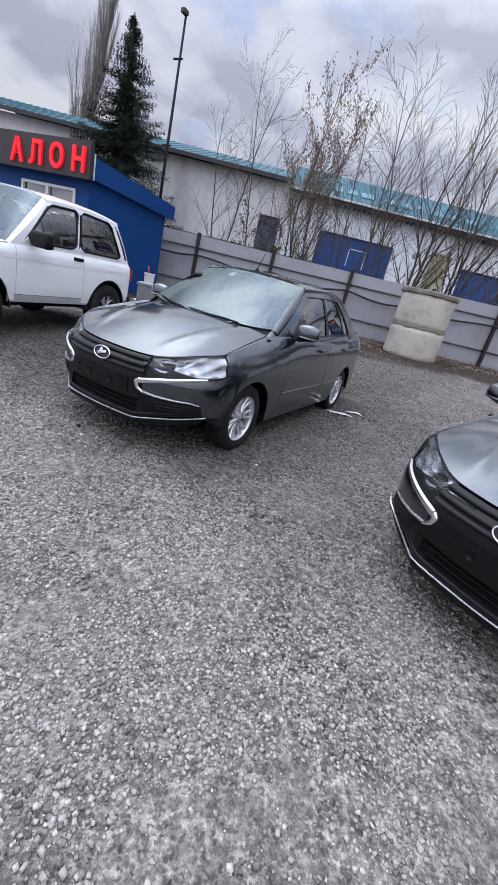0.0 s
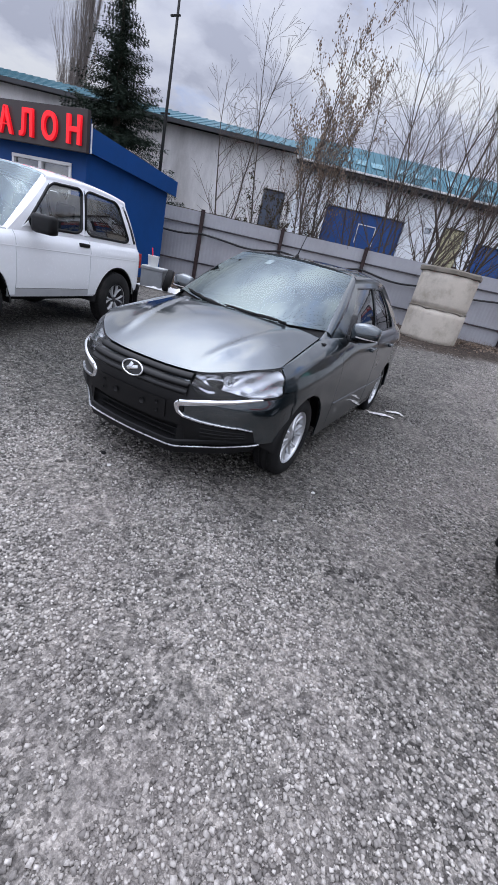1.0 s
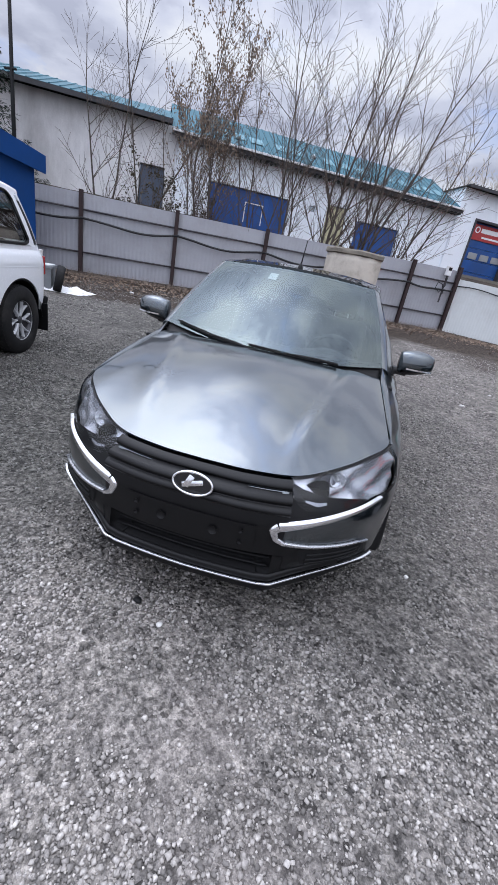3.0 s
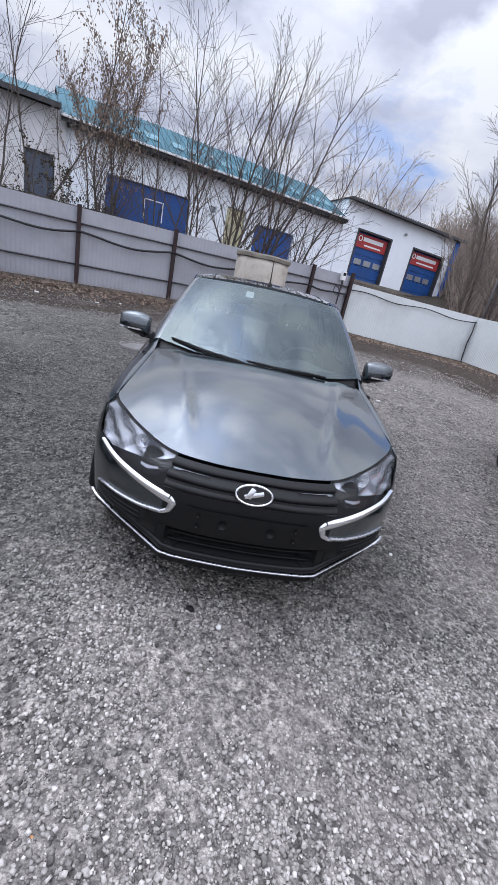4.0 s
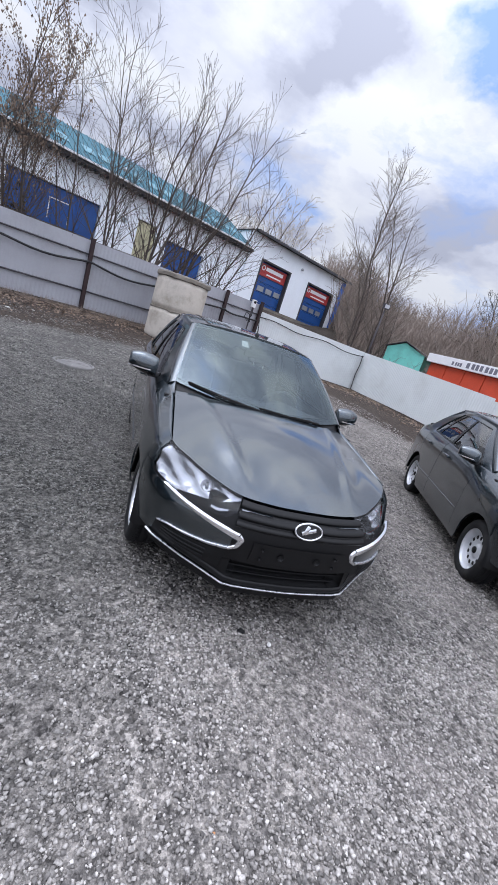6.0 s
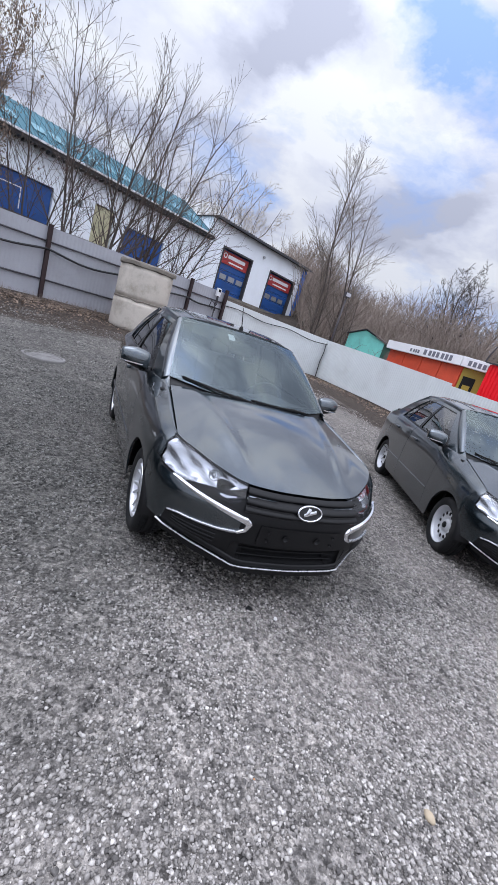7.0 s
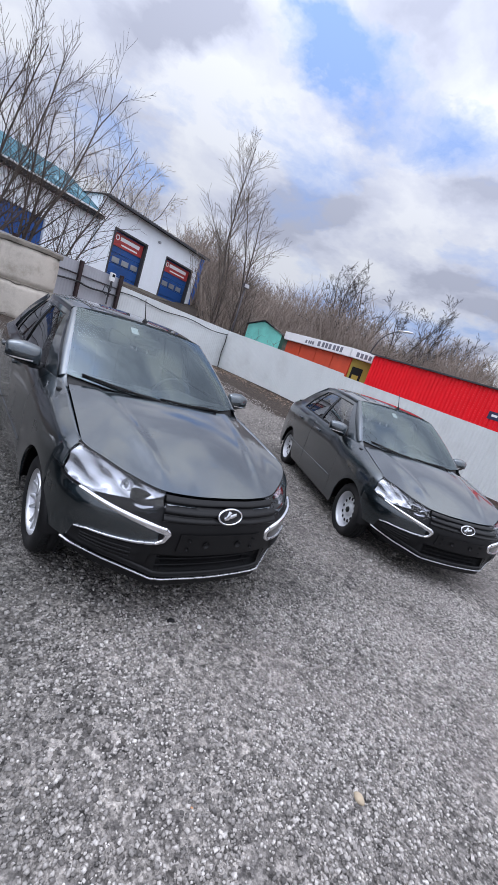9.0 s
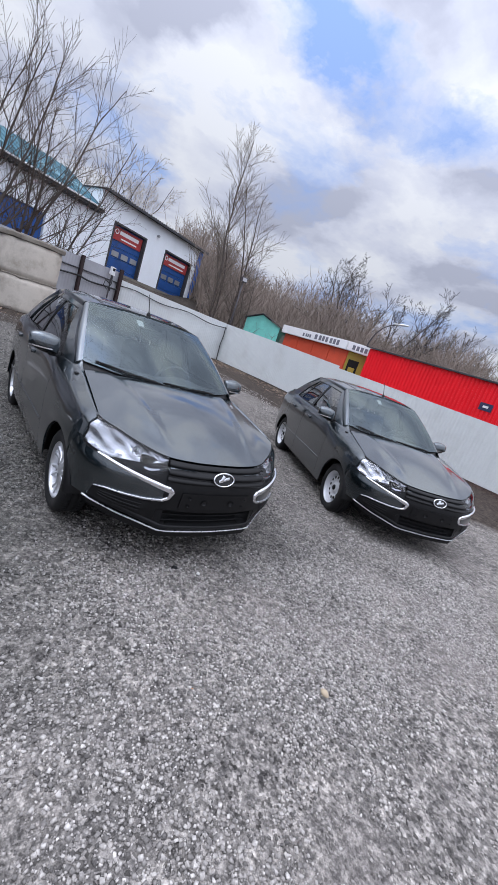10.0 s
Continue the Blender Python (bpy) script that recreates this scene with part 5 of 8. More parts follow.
def make_saloon(m, label, steel):
    car = thing("saloon_car", label, "car", m, "graphite saloon cars")
    arcs = arch_stations()
    T_B = t_of_y(FRONT_AXLE - ARCH_R + 0.004, 3.5, 6.5)        # bumper ends at the wheel arch
    T_F = t_of_y(-0.665, 5, 11)
    T_D1, T_D2 = t_of_y(0.40, 5, 12), t_of_y(1.20, 5, 13)
    T_Q = t_of_y(1.62, 8, 14)
    t_hl0, t_hl1 = t_of_x(0.352, 0.70), 5.02
    t_in = t_of_x(0.40, 0.33)

    def hl_low(t):
        return table([t_hl0, t_hl0 + 0.25, 3.0, 4.0, 4.7, t_hl1], [0.640, 0.608, 0.606, 0.620, 0.640, 0.658], abs(t))

    def bump_top(t):
        t = abs(t)
        if t < t_hl0:
            return catmull(TOP_Z, t) - 0.035
        if t < t_hl1:
            return hl_low(t) - 0.004
        return 0.672

    def bump_low(t):
        t = abs(t)
        p = plan_at(t)[0]
        if t < t_in:   # open behind the lower intake
            return 0.41
        return max(table([0.36, 0.56, 0.66, 0.735], [0.25, 0.296, 0.326, 0.350], p.x), arch_z(p.y, 0.2) if t > 3.6 else 0.0)

    def top(t):
        return catmull(TOP_Z, abs(t))

    def low(t):
        return arch_z(plan_at(abs(t))[0].y, 0.205)

    # front bumper with its black middle
    bump_ts = stations(-T_B - 0.28, T_B + 0.28, 121, (t_hl0, -t_hl0, t_hl1, -t_hl1, *arcs, *[-a for a in arcs]))
    bumper = skin("front_bumper", bump_ts, bump_low, bump_top, 15, M_PAINT, car)
    # upper grille with three ribs
    g_ts = stations(-t_hl0 + 0.02, t_hl0 - 0.02, 41)

    def rib(t, v):
        return 0.010 + 0.020 * abs(math.sin(math.pi * 2.9 * v + 0.25)) ** 0.7
    skin("upper_grille", g_ts, lambda t: 0.592, lambda t: top(t) - 0.008, 40, M_PLASTIC, bumper, 0.0, 0.0, "black ribbed plastic grille", rib)
    # black middle panel for the number plate
    front_panel("centre_panel", [(-0.372, 0.590), (0.0, 0.590), (0.372, 0.590)], [(-0.365, 0.405), (0.0, 0.400), (0.365, 0.405)], 31, 7, M_PLASTIC, bumper, 0.008, "black plastic number plate mount")
    front_panel("plate_recess", [(-0.262, 0.535), (0.262, 0.535)], [(-0.262, 0.425), (0.262, 0.425)], 15, 3, M_PLASTIC, bumper, 0.016, thick=0.004)
    for x in (-0.21, -0.105, 0.105, 0.21):
        for z, r in ((0.478, 0.017),) if abs(x) < 0.15 else ((0.505, 0.008), (0.452, 0.008)):
            hv, hf = lathe_data([(0.0, 0.0), (r, 0.0), (r * 1.1, 0.004)], 14, "z")
            h = obj_from("mounting_hole", hv, hf, M_BLACK, bumper, True)
            p = front_pt(x, z, 0.0205)
            h.matrix_basis = Matrix.Translation(p) @ pose(0, 0, 0, 90, 0, 0)
    # lower intake: a deep opening with two slats
    front_panel("lower_intake", [(-0.385, 0.398), (-0.30, 0.405), (0.0, 0.404), (0.30, 0.405), (0.385, 0.398)], [(-0.385, 0.258), (-0.30, 0.250), (0.0, 0.246), (0.30, 0.250), (0.385, 0.258)], 41, 17, M_BLACK, bumper, 0.006, "dark deep lower air intake",
                lambda u, v: -0.085 * min(1.0, 4.5 * min(v * 0.7, 1 - v)) * min(1.0, 9 * min(u, 1 - u)))
    for z in (0.312, 0.352):
        band("slat", [(-0.35, z + 0.003), (0.0, z), (0.35, z + 0.003)], 0.010, M_BLACK, bumper, 0.010, -0.045, 10)
    # shelf above the lip
    band("lip_shelf", [(-0.60, 0.352), (-0.47, 0.318), (-0.35, 0.292), (-0.29, 0.284), (0.0, 0.279), (0.29, 0.284), (0.35, 0.292), (0.47, 0.318), (0.60, 0.352)], 0.034, M_PLASTIC, bumper, 0.012, 0.002, 6)
    # lip under the bumper with its bright edge
    lip_line = [(-0.735, 0.356), (-0.66, 0.332), (-0.56, 0.303), (-0.36, 0.272), (-0.30, 0.265), (0.0, 0.260), (0.30, 0.265), (0.36, 0.272), (0.56, 0.303), (0.66, 0.332), (0.735, 0.356)]
    band("lip_edge", lip_line, 0.010, M_SATIN, bumper, 0.006, 0.020, 6, "bright thin edge strip")
    front_panel("lip", [(x, z) for x, z in lip_line], [(x * 0.97, z - 0.05) for x, z in lip_line], 61, 5, M_PLASTIC, bumper, 0.014, "black plastic lower lip", thick=0.01)
    for sg in (-1, 1):
        # hooked bright trim below each headlight
        up = [(0.708, 0.633), (0.68, 0.625), (0.60, 0.604), (0.50, 0.580), (0.40, 0.556), (0.345, 0.542)]
        lo_ = [(0.345, 0.542), (0.325, 0.527), (0.340, 0.487), (0.375, 0.466)]
        end = [(0.372, 0.466), (0.47, 0.456), (0.58, 0.452), (0.66, 0.452), (0.705, 0.440)]
        band("bright_trim", [(sg * x, z) for x, z in up], 0.034, M_CHROME, bumper, 0.012, 0.006, 6, "chrome trim bar", taper=(0.35, 1.25))
        band("bright_trim", [(sg * x, z) for x, z in lo_], 0.034, M_CHROME, bumper, 0.012, 0.006, 5, "chrome trim bar", taper=(1.25, 0.55))
        band("bright_trim", [(sg * x, z) for x, z in end], 0.018, M_SATIN, bumper, 0.008, 0.006, 6, "chrome trim bar", taper=(1.0, 0.45))
        # black filler between headlight, grille and trim
        front_panel("headlight_surround", [(sg * x, z) for x, z in ((0.315, 0.665), (0.365, 0.652), (0.42, 0.612), (0.50, 0.606), (0.60, 0.614), (0.70, 0.636))],
                    [(sg * x, z) for x, z in ((0.315, 0.552), (0.365, 0.552), (0.42, 0.562), (0.50, 0.581), (0.60, 0.605), (0.70, 0.630))], 25, 5, M_PLASTIC, bumper, 0.004, "black plastic below the headlight")
        # black lower corner of the bumper and the fog lamp niche in it
        front_panel("lower_corner", [(sg * x, z) for x, z in ((0.345, 0.470), (0.42, 0.456), (0.55, 0.450), (0.66, 0.450), (0.710, 0.438))],
                    [(sg * x, z) for x, z in ((0.345, 0.262), (0.41, 0.272), (0.55, 0.302), (0.66, 0.334), (0.725, 0.356))], 25, 9, M_PLASTIC, bumper, 0.003, "black plastic lower corner")
        front_panel("fog_niche", [(sg * x, z) for x, z in ((0.43, 0.440), (0.55, 0.438), (0.65, 0.440), (0.692, 0.430))],
                    [(sg * x, z) for x, z in ((0.46, 0.340), (0.55, 0.350), (0.65, 0.368), (0.705, 0.386))], 19, 8, M_BLACK, bumper, 0.006, "black fog lamp niche")
        for k in range(3):
            band("niche_rib", [(sg * x, lerp(a, b, (k + 1) / 4)) for x, a, b in ((0.47, 0.342, 0.438), (0.58, 0.354, 0.438), (0.68, 0.378, 0.434))], 0.009, M_BLACK, bumper, 0.006, 0.006, 5)
    # emblem: plain oval ring with a plain bar
    emb = new("emblem")
    emb.parent = bumper
    ep = front_pt(0.0, 0.640, 0.024)
    emb.matrix_basis = Matrix.Translation(ep) @ pose(0, 0, 0, 76, 0, 0) @ Matrix.Scale(0.94, 4)
    rv, rf = [], []
    NE, NP = 40, 8
    for k in range(NE):
        wv = 2 * math.pi * k / NE
        for j in range(NP):
            pv = 2 * math.pi * j / NP
            r0 = 0.006 * math.cos(pv)
            rv.append(((0.082 + r0) * math.cos(wv), (0.045 + r0) * math.sin(wv), 0.010 + 0.008 * math.sin(pv)))
    rf = [(k * NP + j, ((k + 1) % NE) * NP + j, ((k + 1) % NE) * NP + (j + 1) % NP, k * NP + (j + 1) % NP) for k in range(NE) for j in range(NP)]
    obj_from("ring", rv, rf, M_CHROME, emb, True)
    obj_from("plate", [(0.076 * math.cos(2 * math.pi * k / 32), 0.042 * math.sin(2 * math.pi * k / 32), 0.006) for k in range(32)], [tuple(range(32))], M_GLOSSBLACK, emb)
    bm = bmesh.new()
    add_box(bm, (-0.044, -0.011, 0.004), (0.044, 0.011, 0.016), 0.004, pose(0, 0, 0, 0, 0, 18))
    add_box(bm, (-0.030, -0.026, 0.004), (-0.004, 0.026, 0.018), 0.005, pose(0, 0, 0, 0, 0, -24))
    part("badge_bar", bm, M_CHROME, emb, smooth=True, sharp=40)
    # headlights
    for sg in (-1, 1):
        hl = new("headlight")
        hl.parent = car
        ts = [sg * t for t in stations(t_hl0, t_hl1, 25)]
        lens = skin("lens", ts, hl_low, lambda t: top(t) - 0.005, 9, M_LENS, hl, 0.0, 0.0)
        lens.visible_shadow = False
        span = t_hl1 - t_hl0

        def facets(t, v):
            q = (abs(t) - t_hl0) / span
            hollow = max(0.0, math.sin(math.pi * v)) ** 0.5 * max(0.0, math.sin(math.pi * q)) ** 0.5
            return -0.040 * hollow - 0.012 - 0.009 * abs(math.sin(q * 11 + 2.5 * v)) - 0.010 * abs(math.sin(v * 6 - q * 7))
        h_ts = [sg * t for t in stations(t_hl0, t_hl1, 47)]
        skin("housing", h_ts, lambda t: hl_low(t) - 0.01, lambda t: top(t) - 0.012, 13, M_HOUSING, hl, 0.0, 0.0, "bright faceted reflector housing", facets)
        # dark boomerang below the main bowl, dark rim all round
        skin("bezel", [sg * t for t in stations(t_hl0 + 0.02, t_hl0 + 0.62 * span, 17)], hl_low,
             lambda t: lerp(hl_low(t), top(t), table([0, 0.12, 0.26, 0.40, 0.62], [0.66, 0.52, 0.40, 0.30, 0.10], (abs(t) - t_hl0) / span)), 6, M_BLACK, hl, -0.006, 0.0, "dark inner bezel")
        skin("turn_lamp", [sg * t for t in stations(t_hl0 + 0.09 * span, t_hl0 + 0.25 * span, 9)], lambda t: lerp(hl_low(t), top(t), table([0.07, 0.18, 0.30], [0.30, 0.13, 0.22], (abs(t) - t_hl0) / span)),
             lambda t: lerp(hl_low(t), top(t), table([0.07, 0.18, 0.30], [0.36, 0.25, 0.27], (abs(t) - t_hl0) / span)), 4, M_HOUSING, hl, -0.0035, 0.0, "bright hooked turn lamp")
        skin("bezel", ts, lambda t: hl_low(t) - 0.004, lambda t: hl_low(t) + 0.011, 3, M_BLACK, hl, -0.002, 0.0)
        skin("bezel", ts, lambda t: top(t) - 0.013, lambda t: top(t) - 0.003, 3, M_BLACK, hl, -0.002, 0.0)
        for tt, zz, rr in ((3.10, 0.694, 0.034),):
            p = shell(sg * tt, zz, -0.034)
            n = (shell(sg * tt, zz, 0.02) - shell(sg * tt, zz, 0.0))
            n = (n.normalized() + Vector((0, -1.2, 0.2))).normalized()
            bv, bf = lathe_data([(0.0, -0.030), (rr * 0.35, -0.028), (rr * 0.8, -0.010), (rr, 0.010)], 9, "z")
            bowl = obj_from("reflector", bv, bf, M_REFLECT, hl, False)
            bowl.matrix_basis = Matrix.Translation(p) @ n.to_track_quat("Z", "Y").to_matrix().to_4x4()
            v2, f2 = lathe_data([(0.0, 0.010), (0.008, 0.008), (0.010, 0.0), (0.010, -0.025)], 12, "z")
            bulb = obj_from("bulb", v2, f2, M_STEEL, hl, True)
            bulb.matrix_basis = bowl.matrix_basis.copy()
    # bonnet
    surf("bonnet", hood_fn, 61, 25, M_PAINT, car, 0.012)
    # wings, doors, quarters, both sides
    for sg in (-1, 1):
        w_ts = [sg * t for t in stations(t_hl1, T_F, 15, [a for a in arcs if t_hl1 < a < T_F])]
        skin("wing", w_ts, lambda t: max(low(t), 0.676) if abs(t) < T_B + 0.275 else low(t), lambda t: top(t) - (0.004 if abs(t) < 5.0 else 0.0), 15, M_PAINT, car, 0.0, 0.012)
        for nm, t0, t1 in (("front_door", T_F + 0.010, T_D1 - 0.006), ("rear_door", T_D1 + 0.006, T_D2)):
            ts = [sg * t for t in stations(t0, t1, 17, [a for a in arcs if t0 < a < t1])]
            door = skin(nm, ts, lambda t: max(low(t), 0.275), top, 15, M_PAINT, car, 0.0, 0.012)
            y_h = (0.17 if nm == "front_door" else 0.98)
            th = t_of_y(y_h, 5, 13)
            hp = shell(sg * th, 0.845, 0.0)
            bm = bmesh.new()
            add_box(bm, (-0.016, -0.10, -0.017), (0.026, 0.10, 0.017), 0.012)
            hd = part("handle", bm, M_PAINT, door, smooth=True, sharp=50)
            hd.matrix_basis = pose(hp.x + sg * 0.012, hp.y, hp.z, 0, 0, 0 if sg > 0 else 180)
            sv = [shell(sg * t, z, o) for t in stations(t0 + 0.03, t1 - 0.03, 9) for z, o in ((0.452, -0.002), (0.455, 0.006), (0.467, 0.007), (0.470, -0.002))]
            st = obj_from("side_moulding", sv, grid_faces(len(sv) // 4, 4), M_PAINT, door, True)
            fix_out(st)
        s_ts = [sg * t for t in stations(T_F - 0.35, T_D2, 25, [a for a in arcs if T_F - 0.35 < a < T_D2])]
        skin("sill", s_ts, low, lambda t: max(0.272, low(t) + 0.001), 4, M_PAINT, car, -0.004, 0.01)
        q_ts = [sg * t for t in stations(T_D2 + 0.01, T_Q + 1.2, 17, [a for a in arcs if a > T_D2 + 0.01])]
        skin("rear_quarter", q_ts, lambda t: max(low(t), 0.20), top, 15, M_PAINT, car, 0.0, 0.012)
        # wheel arches: liner and rolled edge
        for ax in (FRONT_AXLE, REAR_AXLE):
            lv = []
            for k in range(25):
                wv = math.pi * k / 24
                for x, rr in ((0.822, ARCH_R - 0.006), (0.80, ARCH_R + 0.03), (0.52, ARCH_R + 0.03)):
                    lv.append((sg * x, ax + rr * math.cos(wv), AXLE_Z + rr * math.sin(wv)))
            obj_from("arch_liner", lv, grid_faces(25, 3), M_PLASTIC, car, True)
            obj_from("arch_wall", [(sg * 0.52, ax + (ARCH_R + 0.03) * math.cos(math.pi * k / 16), AXLE_Z - 0.06 + (ARCH_R + 0.09) * math.sin(math.pi * k / 16)) for k in range(17)], [tuple(range(17))], M_BLACK, car)
            make_wheel(car, sg * 0.708, ax, steel)
        # glasshouse side
        surf("pillar", side_patch((0.0, 0.0), S_F0, 0.0, 1.0, 0, 0, sg), 5, 13, M_PAINT, car, 0.03)
        surf("window_frame", side_patch(S_F0, S_R1, 0.92, 1.0, 0.0, 0, sg), 31, 4, M_PAINT, car, 0.03)
        surf("window_frame", side_patch(S_F0, S_R1, 0.0, 0.05, 0.002, 0, sg), 31, 3, M_GLOSSBLACK, car, 0.02)
        surf("window_frame", side_patch(S_F0, S_R1, 0.895, 0.93, -0.004, 0, sg), 31, 3, M_GLOSSBLACK, car, 0.02)
        surf("pillar", side_patch(S_F1, S_R0, 0.04, 0.925, -0.004, 0, sg), 4, 9, M_GLOSSBLACK, car, 0.03, "black centre pillar")
        surf("pillar", side_patch(S_R1, (1.0, 1.0), 0.0, 1.0, 0.0, 0, sg), 7, 13, M_PAINT, car, 0.03)
        for s0, s1 in ((S_F0, S_F1), (S_R0, S_R1)):
            gl = surf("side_window", side_patch(s0, s1, 0.03, 0.91, -0.014, 0, sg), 13, 9, M_GLASSDARK, car)
            gl.visible_shadow = False
        surf("window_bar", side_patch((0.715, 0.72), (0.735, 0.74), 0.03, 0.91, -0.008, 0, sg), 3, 7, M_GLOSSBLACK, car, 0.01)
        surf("mirror_patch", side_patch((0.075, 0.06), (0.16, 0.105), 0.02, 0.40, 0.0, 0, sg), 5, 5, M_GLOSSBLACK, car, 0.01, "black mirror base triangle")

        def pillar_strip(u, v, sg=sg):
            p, q = screen(1.0, v), side(0.0, v)
            r = p.lerp(q, u)
            r += Vector((0.012, -0.010, 0.008)) * math.sin(math.pi * u)
            return Vector((r.x * sg, r.y, r.z))
        surf("windscreen_pillar", pillar_strip, 6, 17, M_PAINT, car, 0.02)

        def roof_edge(u, v, sg=sg):
            p, q = roof_at(1.0, v), rail(v)
            r = p.lerp(q, u)
            r += Vector((0.014, 0, 0.014)) * math.sin(math.pi * u)
            return Vector((r.x * sg, r.y, r.z))
        surf("roof_rail", roof_edge, 6, 25, M_PAINT, car, 0.02)

        def rear_strip(u, v, sg=sg):
            p, q = rear_glass(1.0, v), side(1.0, 1 - v)
            r = p.lerp(q, u)
            r += Vector((0.02, 0.012, 0.01)) * math.sin(math.pi * u)
            return Vector((r.x * sg, r.y, r.z))
        surf("rear_pillar", rear_strip, 6, 13, M_PAINT, car, 0.02)
        # gap between bonnet edge, wing and screen base
        def wing_top(u, v, sg=sg):
            t = lerp(5.0, t_of_y(Y_A0, 5, 11), v)
            q = shell(t, top(t) - 0.002)
            h = hood_fn(1.0, min(1.0, v * 1.02))
            p = Vector((h.x + 0.006, h.y, h.z - 0.004)) if v < 0.97 else screen(1.0, 0.0)
            r = p.lerp(q, u)
            r.z += 0.006 * math.sin(math.pi * u)
            return Vector((r.x * sg, r.y, r.z))
        surf("wing_top", wing_top, 5, 17, M_PAINT, car, 0.01)
        # mirror
        mir = new("door_mirror")
        mir.parent = car
        mir.matrix_basis = pose(sg * 0.878, -0.515, 1.012, 0, 0, 0) @ Matrix.Scale(1.17, 4)
        hv = []
        NU, NV = 13, 16
        for i in range(NU):
            u = i / (NU - 1)
            x = lerp(-0.075, 0.102, u)
            hgt = 0.074 * (math.sin(math.pi * lerp(0.22, 0.90, u)) ** 0.42)
            dep = 0.060 * (math.sin(math.pi * lerp(0.16, 0.90, u)) ** 0.6)
            for j in range(NV):
                wv = 2 * math.pi * j / NV
                cy, cz = math.cos(wv), math.sin(wv)
                y = dep * (cy if cy < 0 else cy * 0.55)
                hv.append((sg * x, y + 0.01 * u, hgt * math.copysign(abs(cz) ** 0.62, cz) * (1.0 if cz > 0 else 0.86 - 0.25 * u) + 0.012 * u))
        hf = [(i * NV + j, (i + 1) * NV + j, (i + 1) * NV + (j + 1) % NV, i * NV + (j + 1) % NV) for i in range(NU - 1) for j in range(NV)]
        hf += [tuple(range(NV)), tuple((NU - 1) * NV + j for j in range(NV))]
        ob = obj_from("housing", hv, hf, M_PAINT, mir, True)
        lv_ = []
        for i in range(1, NU - 1):
            for j in range(NV // 2 + 1, NV + 1):
                x_, y_, z_ = hv[i * NV + j % NV]
                lv_.append((x_, y_ * 1.03 - 0.001, min(z_, -0.012) - 0.002))
        lc = obj_from("lower_cover", lv_, grid_faces(NU - 2, NV // 2), M_GLOSSBLACK, mir, True, "black lower mirror cover")
        bmx = bmesh.new()
        bmx.from_mesh(ob.data)
        bmesh.ops.recalc_face_normals(bmx, faces=bmx.faces)
        bmx.to_mesh(ob.data)
        bmx.free()
        tv = []
        for i in range(11):
            u = i / 10
            x = lerp(-0.035, 0.103, u)
            dep = 0.060 * (max(0.0, math.sin(math.pi * lerp(0.16, 0.90, (x + 0.075) / 0.177))) ** 0.6) + 0.002
            for dz in (-0.020, -0.012):
                tv.append((sg * x, -dep * 0.96 + 0.01 * u, dz))
        obj_from("turn_strip", tv, grid_faces(11, 2), M_CHROME, mir, True, "bright turn signal strip")
        gv_ = [(sg * (0.012 + 0.078 * math.cos(2 * math.pi * k / 20)), 0.036, 0.046 * math.sin(2 * math.pi * k / 20)) for k in range(20)]
        obj_from("mirror_glass", gv_, [tuple(range(20))], M_REFLECT, mir)
        bm = bmesh.new()
        add_box(bm, (-0.10 if sg > 0 else 0.02, -0.028, -0.062), (-0.02 if sg > 0 else 0.10, 0.022, -0.022), 0.01)
        part("arm", bm, M_GLOSSBLACK, mir, smooth=True, sharp=50)

    # roof, windscreen, rear glass, boot
    surf("roof", lambda u, v: roof_at(2 * u - 1, v), 33, 29, M_PAINT, car, 0.02)
    for x in (-0.44, 0.44):
        gvv = [tuple(roof_at((x + dx) / 0.56, b) + Vector((0, 0, dz))) for b in np.linspace(0.04, 0.96, 15) for dx, dz in ((-0.012, 0.001), (-0.008, 0.004), (0.008, 0.004), (0.012, 0.001))]
        obj_from("roof_trim", gvv, grid_faces(15, 4), M_GLOSSBLACK, car, True)
    ws = surf("windscreen", lambda u, v: screen(2 * u - 1, v), 33, 17, M_GLASS, car)
    ws.visible_shadow = False

    def border(u, v):
        a = 2 * math.pi * u
        def edge(k):
            s = (k % 1.0) * 4
            if s < 1: return (-1 + 2 * s, 0.0)
            if s < 2: return (1.0, s - 1)
            if s < 3: return (1 - 2 * (s - 2), 1.0)
            return (-1.0, 4 - s)
        aa, bb = edge(u)
        ca, cb = aa * (1 - 0.045 * v), 0.5 + (bb - 0.5) * (1 - (0.13 if bb < 0.5 else 0.10) * v)
        return screen(ca, cb) + Vector((0, 0.001, -0.004))
    surf("windscreen_border", border, 81, 3, M_GLOSSBLACK, car, 0.0, "black screen edging")
    rg = surf("rear_window", lambda u, v: rear_glass(2 * u - 1, v), 21, 11, M_GLASSDARK, car)
    rg.visible_shadow = False

    def boot_fn(u, v):
        a = 2 * u - 1
        t = 16 - abs(a) * 3.6
        e = shell(-t if a < 0 else t, top(t))
        p = rear_glass(a, 1.0)
        r = p.lerp(e, v)
        r.z += 0.02 * math.sin(math.pi * v) + 0.018 * smoothstep(0.75, 0.97, v) * (1 - smoothstep(0.97, 1.0, v))
        return r
    surf("boot_lid", boot_fn, 33, 11, M_PAINT, car, 0.012)
    for sg in (-1, 1):
        def shoulder(u, v, sg=sg):
            t = lerp(t_of_y(Y_C0, 8, 14), 12.4, v)
            e = shell(t, top(t))
            p = rear_glass(1.0, 1.0)
            r = p.lerp(e, u)
            return Vector((r.x * sg, r.y, r.z))
        surf("rear_shoulder", shoulder, 5, 7, M_PAINT, car, 0.01)
    r_ts = stations(T_Q + 1.2, 16.0, 15)
